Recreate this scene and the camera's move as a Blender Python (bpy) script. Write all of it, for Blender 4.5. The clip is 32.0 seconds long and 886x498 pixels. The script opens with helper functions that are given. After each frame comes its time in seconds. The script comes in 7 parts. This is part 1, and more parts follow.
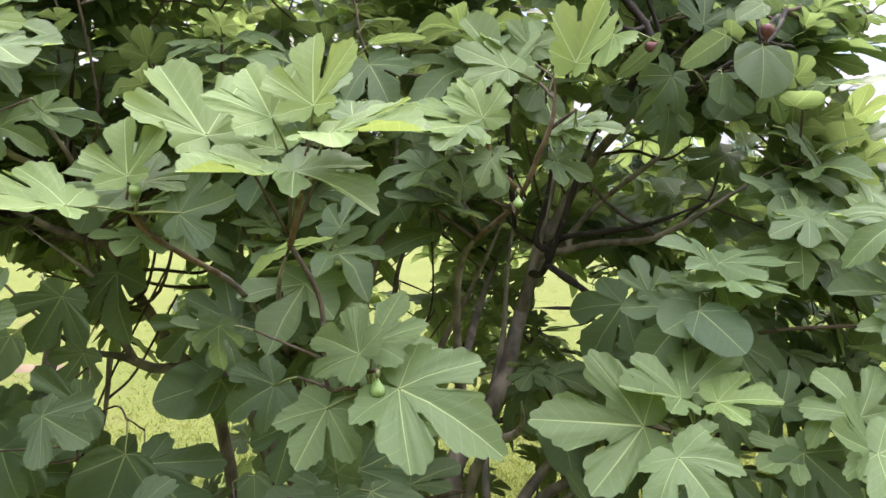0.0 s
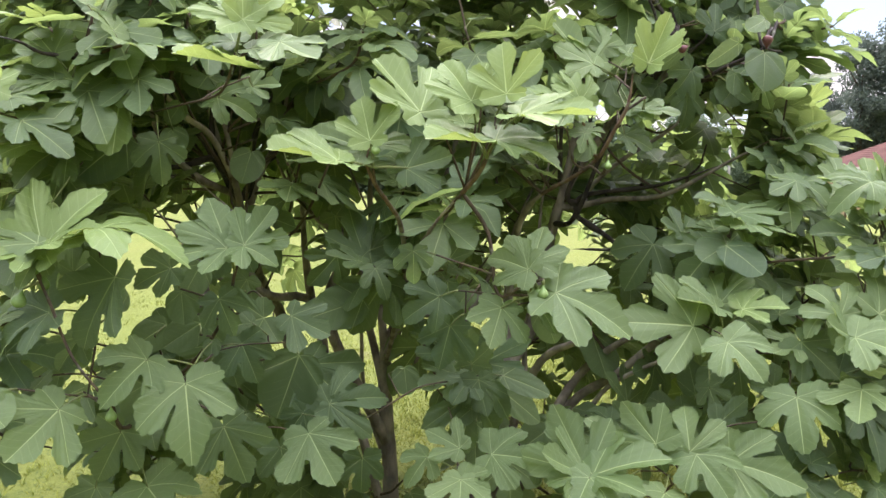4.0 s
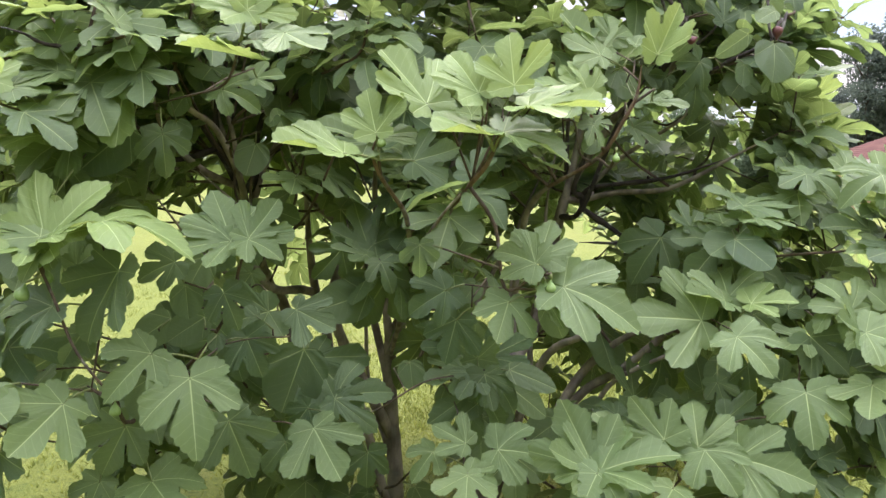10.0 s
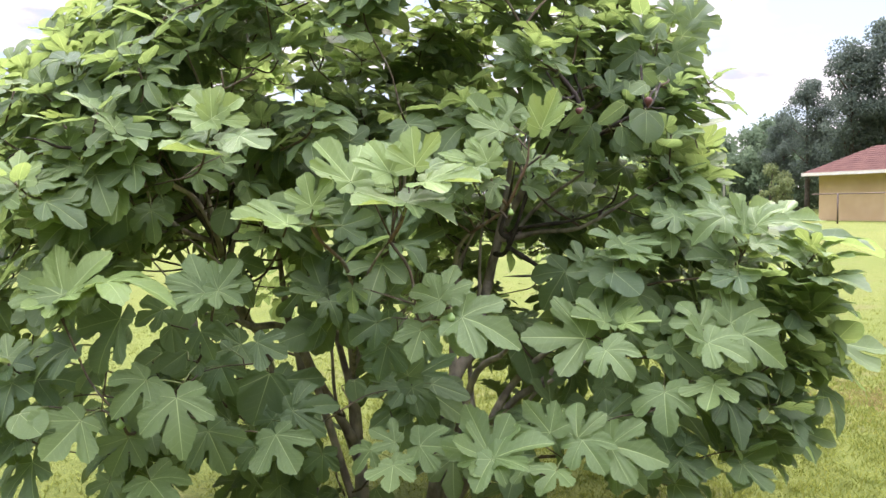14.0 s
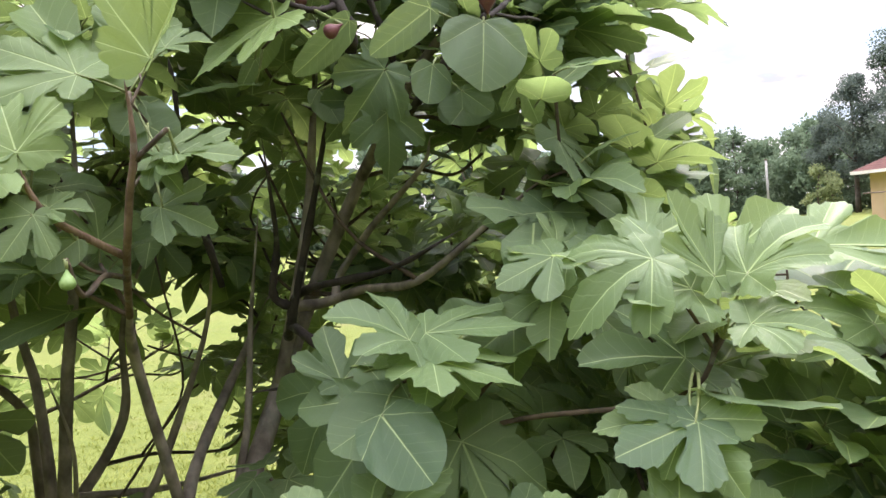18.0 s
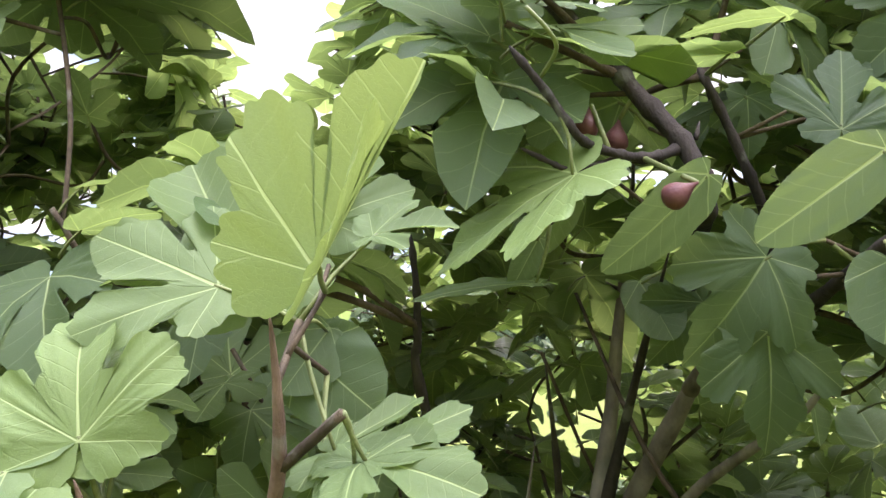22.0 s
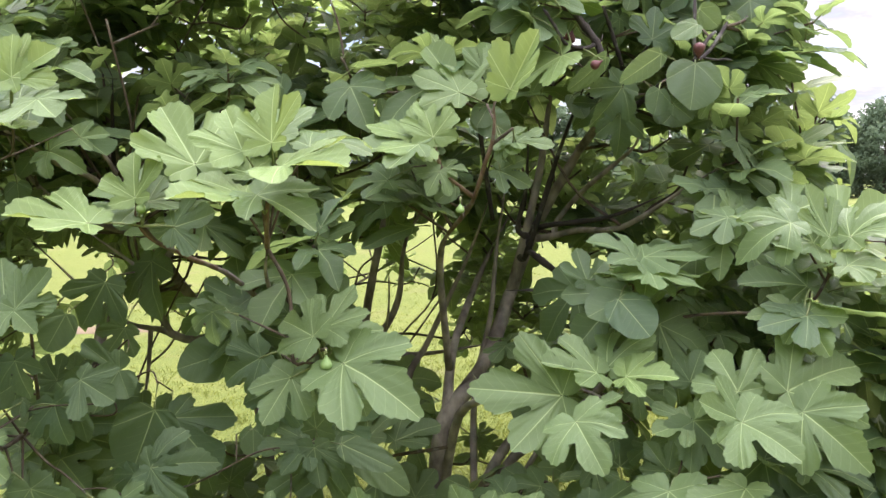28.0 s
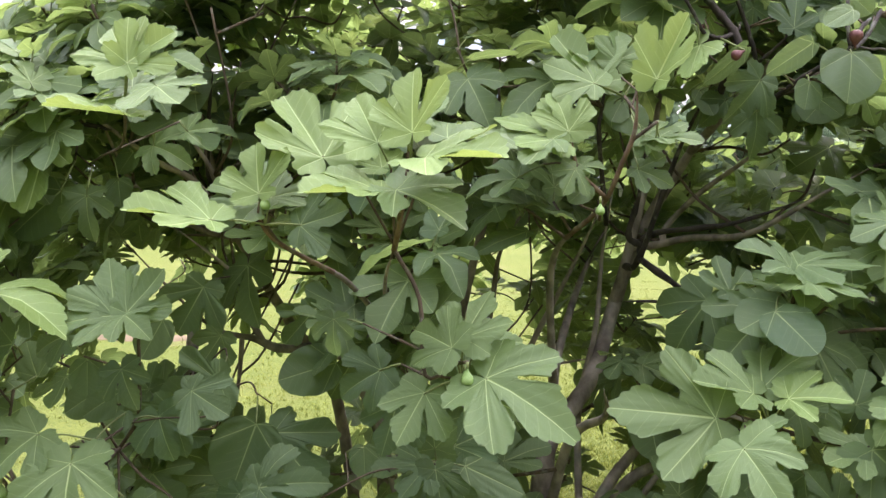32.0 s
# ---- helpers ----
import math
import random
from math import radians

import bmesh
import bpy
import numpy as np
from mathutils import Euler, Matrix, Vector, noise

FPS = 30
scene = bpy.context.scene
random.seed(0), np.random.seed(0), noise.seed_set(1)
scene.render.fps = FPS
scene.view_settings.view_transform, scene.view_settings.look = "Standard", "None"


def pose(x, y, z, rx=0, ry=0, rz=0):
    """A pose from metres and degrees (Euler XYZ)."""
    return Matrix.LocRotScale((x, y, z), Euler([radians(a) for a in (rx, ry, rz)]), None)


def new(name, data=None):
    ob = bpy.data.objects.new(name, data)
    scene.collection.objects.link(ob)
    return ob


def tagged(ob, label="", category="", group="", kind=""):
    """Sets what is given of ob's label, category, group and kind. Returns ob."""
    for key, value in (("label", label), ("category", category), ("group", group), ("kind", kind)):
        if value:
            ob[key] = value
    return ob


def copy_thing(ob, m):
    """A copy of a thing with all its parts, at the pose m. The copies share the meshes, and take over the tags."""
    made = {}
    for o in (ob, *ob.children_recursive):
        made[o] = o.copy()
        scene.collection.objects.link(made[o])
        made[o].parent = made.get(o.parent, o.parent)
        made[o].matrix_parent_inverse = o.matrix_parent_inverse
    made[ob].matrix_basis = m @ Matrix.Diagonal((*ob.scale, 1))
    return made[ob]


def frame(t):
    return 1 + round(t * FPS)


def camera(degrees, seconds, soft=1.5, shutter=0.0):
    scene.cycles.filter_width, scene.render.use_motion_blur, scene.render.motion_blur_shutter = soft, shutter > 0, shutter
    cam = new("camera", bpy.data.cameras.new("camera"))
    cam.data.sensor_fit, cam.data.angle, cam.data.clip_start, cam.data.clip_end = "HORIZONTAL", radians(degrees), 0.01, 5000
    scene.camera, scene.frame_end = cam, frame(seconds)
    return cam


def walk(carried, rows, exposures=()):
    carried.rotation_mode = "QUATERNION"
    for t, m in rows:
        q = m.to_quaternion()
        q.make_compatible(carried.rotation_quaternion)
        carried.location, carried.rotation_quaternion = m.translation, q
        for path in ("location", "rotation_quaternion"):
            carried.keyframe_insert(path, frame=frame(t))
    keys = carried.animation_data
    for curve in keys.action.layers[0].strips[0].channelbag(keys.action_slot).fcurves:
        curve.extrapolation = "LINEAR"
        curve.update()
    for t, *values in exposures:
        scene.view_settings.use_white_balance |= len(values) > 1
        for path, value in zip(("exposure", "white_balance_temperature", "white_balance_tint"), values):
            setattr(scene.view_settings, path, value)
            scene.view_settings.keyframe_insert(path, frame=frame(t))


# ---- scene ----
# ---- camera ----
cam = camera(59.3, 32.0)
METRES, EYE, TILT, LEAN, TURN = 7.0, 1.5, -2.2, 0.0, 0.0
ROWS = [
    (0.0, 0.0000, 0.0000, 0.0000, 0.00, 0.00, -0.00),
    (0.5, -0.0186, -0.0278, 0.0009, -1.94, -1.61, 0.18),
    (1.0, -0.0528, -0.0562, -0.0053, -7.14, -0.98, 0.23),
    (1.5, -0.0733, -0.0692, -0.0041, -7.91, -1.22, -0.48),
    (2.0, -0.0805, -0.0695, -0.0052, -7.72, -1.65, -1.00),
    (2.5, -0.0827, -0.0669, -0.0056, -7.82, -1.96, -1.82),
    (3.0, -0.0815, -0.0654, -0.0058, -7.85, -2.24, -2.30),
    (3.5, -0.0801, -0.0678, -0.0059, -7.62, -2.56, -1.31),
    (5.5, -0.0764, -0.0702, -0.0055, -7.48, -2.72, -0.12),
    (6.0, -0.0761, -0.0697, -0.0053, -7.75, -2.67, 0.07),
    (6.5, -0.0768, -0.0692, -0.0045, -7.69, -2.59, 0.43),
    (7.0, -0.0779, -0.0683, -0.0048, -7.15, -2.53, 0.09),
    (7.5, -0.0792, -0.0674, -0.0051, -6.76, -2.54, -0.87),
    (8.0, -0.0796, -0.0674, -0.0052, -6.27, -2.71, -1.16),
    (8.5, -0.0801, -0.0667, -0.0059, -6.01, -3.15, -1.03),
    (9.0, -0.0790, -0.0670, -0.0054, -6.50, -3.23, -0.85),
    (9.5, -0.0782, -0.0663, -0.0053, -7.34, -3.09, -0.63),
    (10.0, -0.0796, -0.0664, -0.0056, -7.26, -3.22, -0.72),
    (10.5, -0.0798, -0.0668, -0.0059, -6.98, -3.44, -0.83),
    (11.0, -0.0778, -0.0677, -0.0057, -7.40, -3.45, -0.71),
    (11.5, -0.0755, -0.0710, -0.0051, -8.90, -3.28, -0.46),
    (12.0, -0.0664, -0.0791, -0.0051, -11.28, -2.59, -0.30),
    (12.5, -0.0469, -0.1001, -0.0005, -9.15, -0.90, 0.30),
    (13.0, -0.0313, -0.1231, 0.0039, -5.35, -0.75, 0.98),
    (13.5, -0.0451, -0.1384, 0.0053, -5.97, -1.28, 1.24),
    (15.5, -0.0676, -0.1503, 0.0045, -13.55, -1.12, 3.04),
    (16.0, -0.0273, -0.1286, 0.0053, -14.99, -0.60, 3.86),
    (16.5, 0.0037, -0.1013, 0.0082, -14.16, -0.70, 2.82),
    (17.0, 0.0265, -0.0512, 0.0052, -13.34, -0.40, 2.34),
    (17.5, 0.0565, 0.0043, 0.0068, -10.59, -0.19, 3.26),
    (18.0, 0.0766, 0.0727, 0.0114, -4.19, 0.58, 4.89),
    (18.5, 0.0743, 0.1214, 0.0213, 1.52, 4.70, 6.57),
    (19.0, 0.0829, 0.1624, 0.0342, 10.70, 8.61, 5.70),
    (19.5, 0.0910, 0.1894, 0.0476, 19.77, 10.06, 3.41),
    (20.0, 0.1011, 0.1974, 0.0487, 21.23, 10.85, 2.44),
    (20.5, 0.1058, 0.1975, 0.0532, 19.43, 12.19, 2.80),
    (21.0, 0.1007, 0.1918, 0.0525, 19.35, 13.05, 2.82),
    (21.5, 0.0865, 0.1787, 0.0488, 18.44, 12.37, 0.98),
    (22.0, 0.0669, 0.1553, 0.0409, 16.40, 10.99, 0.11),
    (22.5, 0.0559, 0.1321, 0.0347, 14.21, 9.56, -1.41),
    (23.0, 0.0568, 0.1051, 0.0308, 13.91, 7.98, -1.97),
    (23.5, 0.0663, 0.0697, 0.0202, 13.56, 3.59, -0.47),
    (24.0, 0.0624, 0.0356, 0.0147, 13.06, -0.44, 0.19),
    (24.5, 0.0544, 0.0062, 0.0094, 12.01, -1.40, 1.19),
    (25.0, 0.0423, -0.0213, 0.0048, 9.86, -3.80, 0.96),
    (25.5, 0.0433, -0.0254, 0.0061, 6.54, -4.73, 0.95),
    (27.5, 0.0399, -0.0359, 0.0065, 4.29, -4.84, 0.38),
    (28.0, 0.0403, -0.0420, 0.0117, 5.65, -2.70, 0.26),
    (28.5, 0.0430, -0.0464, 0.0154, 5.75, -0.13, 0.86),
    (29.0, 0.0416, -0.0476, 0.0141, 5.42, 0.40, 0.34),
    (29.5, 0.0413, -0.0476, 0.0132, 5.66, -0.27, 0.06),
    (30.0, 0.0391, -0.0470, 0.0137, 6.34, -0.19, -0.44),
    (30.5, 0.0356, -0.0441, 0.0132, 7.08, -0.03, -0.99),
    (31.0, 0.0323, -0.0424, 0.0125, 7.68, -0.61, -1.37),
    (31.5, 0.0258, -0.0409, 0.0117, 7.92, -1.43, -1.49),
    (32.0, 0.0077, -0.0237, 0.0081, 8.28, -1.78, -0.22),
]
EXPOSURES = [(0.0, 1.3, 6500, 27), (12.5, 1.3, 6500, 27), (17.5, 1.2, 6500, 27), (19.0, 1.8, 6500, 27), (20.5, 1.8, 6500, 27), (22.0, 1.65, 6500, 27), (24.5, 1.42, 6500, 27), (32.0, 1.3, 6500, 27)]
walk(cam, [(t, pose(0, 0, EYE, TILT, LEAN, TURN) @ pose(METRES * x, METRES * y, METRES * z, 90 + pitch, roll, yaw)) for t, x, y, z, yaw, pitch, roll in ROWS], EXPOSURES)

# ---- light: bright cloudy sky, veiled sun ahead of the camera ----
SUN_EL, SUN_AZ = 52, 20          # degrees up; degrees to the right of the way ahead
sun_way = Vector((math.sin(radians(SUN_AZ)) * math.cos(radians(SUN_EL)), math.cos(radians(SUN_AZ)) * math.cos(radians(SUN_EL)), math.sin(radians(SUN_EL))))
world = bpy.data.worlds.new("cloudy_sky")
scene.world = world
world.use_nodes = True


def wire(tree, kind, inputs=None, **settings):
    """A node with its settings and inputs; an input is a value or another node's socket."""
    node = tree.nodes.new(kind)
    for key, value in settings.items():
        if key == "operation":
            node.operation = value
        elif key == "use_clamp":
            node.use_clamp = value
        elif key == "data_type":
            node.data_type = value
        elif key == "blend_type":
            node.blend_type = value
        elif key == "interpolation_type":
            node.interpolation_type = value
        elif key == "feature":
            node.feature = value
        elif key == "uv_map":
            node.uv_map = value
        elif key == "attribute_name":
            node.attribute_name = value
        elif key == "sky_type":
            node.sky_type = value
        elif key == "sun_disc":
            node.sun_disc = value
        elif key == "sun_elevation":
            node.sun_elevation = value
        elif key == "sun_rotation":
            node.sun_rotation = value
        else:
            raise KeyError(key)
    for key, value in (inputs or {}).items():
        if isinstance(value, bpy.types.NodeSocket):
            tree.links.new(value, node.inputs[key])
        else:
            node.inputs[key].default_value = value
    return node


def calc(tree, operation, a, b=0.0, c=0.0, clamp=False):
    return wire(tree, "ShaderNodeMath", {0: a, 1: b, 2: c}, operation=operation, use_clamp=clamp).outputs[0]


def blend(tree, factor, a, b, mode="MIX"):
    return wire(tree, "ShaderNodeMix", {0: factor, 6: a, 7: b}, data_type="RGBA", blend_type=mode).outputs[2]


def ramp(tree, value, lo, hi):
    return wire(tree, "ShaderNodeMapRange", {0: value, 1: lo, 2: hi, 3: 0.0, 4: 1.0}, interpolation_type="SMOOTHSTEP").outputs[0]


wt = world.node_tree
wt.nodes.clear()
sky = wire(wt, "ShaderNodeTexSky", sky_type="NISHITA", sun_disc=False, sun_elevation=radians(SUN_EL), sun_rotation=radians(SUN_AZ))
way = wire(wt, "ShaderNodeTexCoord").outputs["Generated"]
xyz = wire(wt, "ShaderNodeSeparateXYZ", {0: way})
low = calc(wt, "ADD", calc(wt, "ABSOLUTE", xyz.outputs[2]), 0.18)
flat = wire(wt, "ShaderNodeCombineXYZ", {0: calc(wt, "DIVIDE", xyz.outputs[0], low), 1: calc(wt, "DIVIDE", xyz.outputs[1], low), 2: 0.0}).outputs[0]
puffs = wire(wt, "ShaderNodeTexNoise", {"Vector": flat, "Scale": 1.7, "Detail": 7.0, "Roughness": 0.58}).outputs[0]
greys = wire(wt, "ShaderNodeTexNoise", {"Vector": flat, "Scale": 3.4, "Detail": 6.0, "Roughness": 0.55}).outputs[0]
clear = blend(wt, 0.7, blend(wt, 1.0, sky.outputs[0], (0.11, 0.11, 0.11, 1), "MULTIPLY"), (0.225, 0.315, 0.380, 1))
cloud = blend(wt, ramp(wt, greys, 0.36, 0.62), (0.285, 0.312, 0.330, 1), (0.58, 0.58, 0.57, 1))
whole = blend(wt, ramp(wt, puffs, 0.40, 0.54), clear, cloud)
overhead = calc(wt, "MULTIPLY_ADD", ramp(wt, xyz.outputs[2], 0.34, 0.95), 6.8, 1.0)
whole = blend(wt, 1.0, whole, wire(wt, "ShaderNodeCombineColor", {0: overhead, 1: overhead, 2: overhead}).outputs[0], "MULTIPLY")
toward = wire(wt, "ShaderNodeVectorMath", {0: way, 1: tuple(sun_way)}, operation="DOT_PRODUCT").outputs["Value"]
veil = calc(wt, "MULTIPLY_ADD", ramp(wt, toward, -0.7, 1.0), 0.70, 0.46)      # brighter round the veiled sun, dimmer behind
whole = blend(wt, 1.0, whole, wire(wt, "ShaderNodeCombineColor", {0: veil, 1: veil, 2: veil}).outputs[0], "MULTIPLY")
ground_side = ramp(wt, xyz.outputs[2], -0.05, 0.0)
whole = blend(wt, ground_side, (0.10, 0.12, 0.06, 1), whole)
back = wire(wt, "ShaderNodeBackground", {0: whole, 1: 1.0})
wt.links.new(back.outputs[0], wire(wt, "ShaderNodeOutputWorld").inputs[0])

sun = new("sun", bpy.data.lights.new("sun", "SUN"))
sun.data.energy, sun.data.angle, sun.data.color = 2.0, radians(16), (1.0, 0.95, 0.86)
sun.rotation_mode = "QUATERNION"
sun.rotation_quaternion = sun_way.to_track_quat("Z", "Y")


# ---- materials ----
def material(name, rough=0.6, spec=0.5):
    m = bpy.data.materials.new(name)
    m.use_nodes = True
    t = m.node_tree
    b = t.nodes["Principled BSDF"]
    b.inputs["Roughness"].default_value = rough
    b.inputs["Specular IOR Level"].default_value = spec
    return m, t, b


def speckle(t, scale, detail=4.0, rough=0.55, vector=None):
    ins = {"Scale": scale, "Detail": detail, "Roughness": rough}
    if vector is None:
        vector = wire(t, "ShaderNodeTexCoord").outputs["Object"]
    ins["Vector"] = vector
    return wire(t, "ShaderNodeTexNoise", ins).outputs[0]


def relief(t, b, height, strength=0.4, distance=0.01):
    t.links.new(wire(t, "ShaderNodeBump", {"Strength": strength, "Distance": distance, "Height": height}).outputs[0], b.inputs["Normal"])


def leaf_material(name, islands):
    """Fig leaf: pale palmate veins from the leaf's own coordinates, glaucous top, light shining through."""
    m, t, b = material(name, 0.55, 0.30)
    uv = wire(t, "ShaderNodeUVMap", uv_map="leaf").outputs[0]
    s = wire(t, "ShaderNodeSeparateXYZ", {0: uv})
    ax = calc(t, "ABSOLUTE", s.outputs[0])
    th = calc(t, "ARCTAN2", ax, s.outputs[1])
    r = calc(t, "SQRT", calc(t, "ADD", calc(t, "MULTIPLY", ax, ax), calc(t, "MULTIPLY", s.outputs[1], s.outputs[1])))
    one = calc(t, "GREATER_THAN", th, 0.44)
    two = calc(t, "GREATER_THAN", th, 1.36)
    mid = calc(t, "ADD", calc(t, "MULTIPLY", one, 0.88), calc(t, "MULTIPLY", two, 0.92))
    rel = calc(t, "SUBTRACT", th, mid)
    p = calc(t, "MULTIPLY", r, calc(t, "COSINE", rel))
    q = calc(t, "ABSOLUTE", calc(t, "MULTIPLY", r, calc(t, "SINE", rel)))
    width = calc(t, "MULTIPLY_ADD", p, -0.010, 0.0165)
    width = calc(t, "MULTIPLY", width, calc(t, "SUBTRACT", calc(t, "MULTIPLY_ADD", one, -0.42, 1.0), calc(t, "MULTIPLY", two, 0.22)))
    inner = calc(t, "MULTIPLY", one, calc(t, "LESS_THAN", rel, 0.0))
    main = calc(t, "SUBTRACT", 1.0, ramp(t, calc(t, "DIVIDE", q, width), 0.45, 1.0))
    wob = calc(t, "MULTIPLY", speckle(t, 5.0, 2.0, vector=uv), 0.045)
    along = calc(t, "ADD", calc(t, "SUBTRACT", p, calc(t, "MULTIPLY", calc(t, "POWER", q, 0.8), 0.62)), wob)
    saw = calc(t, "ABSOLUTE", calc(t, "SUBTRACT", calc(t, "FRACT", calc(t, "MULTIPLY", along, 7.5)), 0.5))
    side = calc(t, "MULTIPLY", calc(t, "SUBTRACT", 1.0, ramp(t, saw, 0.004, 0.060)), calc(t, "SUBTRACT", 1.0, ramp(t, q, 0.18, 0.46)))
    side = calc(t, "MULTIPLY", side, calc(t, "MULTIPLY", ramp(t, p, 0.12, 0.30), calc(t, "MULTIPLY_ADD", inner, -0.7, 1.0)))
    net = wire(t, "ShaderNodeTexVoronoi", {"Vector": uv, "Scale": 55.0}, feature="DISTANCE_TO_EDGE").outputs[0]
    net_line = calc(t, "SUBTRACT", 1.0, ramp(t, net, 0.0, 0.06))
    vein = calc(t, "MAXIMUM", main, calc(t, "MULTIPLY", side, 0.26))
    if islands:
        rnd = wire(t, "ShaderNodeNewGeometry").outputs["Random Per Island"]
    else:
        rnd = wire(t, "ShaderNodeObjectInfo").outputs["Random"]
    # leaf tint: young blades paler; also raised for backlit leaves, near 0 for shaded ones
    age = wire(t, "ShaderNodeAttribute", attribute_name="age").outputs["Fac"]
    blotch = speckle(t, 3.0, 3.0)
    grain = speckle(t, 60.0, 3.0, vector=uv)
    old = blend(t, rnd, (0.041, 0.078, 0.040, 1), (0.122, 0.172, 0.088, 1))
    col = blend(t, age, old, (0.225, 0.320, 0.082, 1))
    col = blend(t, calc(t, "MULTIPLY", blotch, 0.28), col, (0.135, 0.200, 0.112, 1))
    col = blend(t, calc(t, "MULTIPLY", grain, 0.35), col, (0.054, 0.102, 0.046, 1))
    col = blend(t, calc(t, "MULTIPLY", net_line, 0.05), col, (0.20, 0.30, 0.10, 1))
    col = blend(t, calc(t, "MULTIPLY", vein, calc(t, "MULTIPLY_ADD", age, 0.25, 0.68)), col, (0.46, 0.56, 0.25, 1))
    spot = ramp(t, speckle(t, 9.0, 2.0, vector=uv), 0.70, 0.76)
    col = blend(t, calc(t, "MULTIPLY", spot, 0.35), col, (0.16, 0.13, 0.05, 1))
    t.links.new(col, b.inputs["Base Color"])
    t.links.new(calc(t, "MULTIPLY_ADD", grain, 0.25, 0.33), b.inputs["Roughness"])
    height = calc(t, "ADD", calc(t, "MULTIPLY", vein, -1.0), calc(t, "MULTIPLY", net_line, -0.10))
    height = calc(t, "ADD", height, calc(t, "MULTIPLY", grain, 0.10))
    relief(t, b, height, 0.55, 0.0035)
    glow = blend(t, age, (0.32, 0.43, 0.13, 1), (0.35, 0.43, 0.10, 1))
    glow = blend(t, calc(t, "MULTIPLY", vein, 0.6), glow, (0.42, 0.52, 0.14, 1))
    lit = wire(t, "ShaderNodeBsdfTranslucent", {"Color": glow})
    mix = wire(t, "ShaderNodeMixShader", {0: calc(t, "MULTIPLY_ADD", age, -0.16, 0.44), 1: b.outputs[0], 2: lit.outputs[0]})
    t.links.new(mix.outputs[0], t.nodes["Material Output"].inputs[0])
    return m


def bark_material(name, dark, pale, scale, pits=0.45):
    m, t, b = material(name, 0.85, 0.25)
    co = wire(t, "ShaderNodeTexCoord").outputs["Object"]
    rings = wire(t, "ShaderNodeMapping", {"Vector": co, "Scale": (1.0, 1.0, 0.55)}).outputs[0]
    coarse = speckle(t, scale, 5.0, vector=rings)
    fine = speckle(t, scale * 7, 4.0, vector=rings)
    lichen = ramp(t, speckle(t, scale * 0.7, 4.0, vector=co), 0.56, 0.68)
    col = blend(t, ramp(t, coarse, 0.3, 0.7), dark, pale)
    col = blend(t, calc(t, "MULTIPLY", fine, pits), col, tuple(0.45 * c for c in dark[:3]) + (1,))
    col = blend(t, calc(t, "MULTIPLY", lichen, 0.4), col, (0.20, 0.21, 0.17, 1))
    t.links.new(col, b.inputs["Base Color"])
    relief(t, b, calc(t, "ADD", coarse, calc(t, "MULTIPLY", fine, 0.5)), 0.7, 0.006)
    return m


def skin_material(name, a, c, scale, rough, streak=0.5, spec=0.4):
    """Two tones mottled at two scales."""
    m, t, b = material(name, rough, spec)
    big, fine = speckle(t, scale), speckle(t, scale * 8)
    col = blend(t, ramp(t, big, 0.32, 0.68), a, c)
    col = blend(t, calc(t, "MULTIPLY", fine, streak), col, tuple(0.6 * v for v in a[:3]) + (1,))
    t.links.new(col, b.inputs["Base Color"])
    relief(t, b, fine, 0.25, 0.003)
    return m


LEAF = leaf_material("fig_leaf", False)
LEAVES = leaf_material("fig_leaves", True)
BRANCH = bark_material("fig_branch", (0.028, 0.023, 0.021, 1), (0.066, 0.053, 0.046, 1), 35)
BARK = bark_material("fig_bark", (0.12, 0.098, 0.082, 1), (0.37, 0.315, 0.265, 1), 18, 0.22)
TWIG = bark_material("fig_twig", (0.060, 0.045, 0.032, 1), (0.13, 0.095, 0.060, 1), 40)
YOUNG = bark_material("young_bark", (0.11, 0.068, 0.046, 1), (0.23, 0.155, 0.105, 1), 40, 0.3)
SHOOT = skin_material("green_shoot", (0.15, 0.185, 0.062, 1), (0.23, 0.26, 0.10, 1), 30, 0.55, 0.25)
FIG_GREEN = skin_material("green_fig", (0.14, 0.24, 0.06, 1), (0.22, 0.32, 0.11, 1), 60, 0.5, 0.2)
FIG_RED = skin_material("ripe_fig", (0.105, 0.038, 0.042, 1), (0.165, 0.070, 0.062, 1), 50, 0.5, 0.3, 0.2)


def lawn_material():
    m, t, b = material("lawn", 0.9, 0.15)
    big, mid_n, fine = speckle(t, 0.22, 3.0), speckle(t, 1.1, 4.0), speckle(t, 38.0, 6.0, 0.75)
    col = blend(t, ramp(t, big, 0.3, 0.7), (0.104, 0.129, 0.023, 1), (0.132, 0.147, 0.032, 1))
    col = blend(t, calc(t, "MULTIPLY", ramp(t, mid_n, 0.56, 0.74), 0.8), col, (0.145, 0.130, 0.052, 1))
    col = blend(t, ramp(t, fine, 0.50, 0.66), col, (0.041, 0.062, 0.012, 1))
    col = blend(t, ramp(t, speckle(t, 52.0, 5.0, 0.7), 0.56, 0.70), col, (0.168, 0.205, 0.050, 1))
    col = blend(t, calc(t, "MULTIPLY", ramp(t, speckle(t, 6.0, 3.0), 0.45, 0.7), 0.35), col, (0.063, 0.095, 0.016, 1))
    t.links.new(col, b.inputs["Base Color"])
    relief(t, b, fine, 0.8, 0.03)
    return m


LAWN = lawn_material()


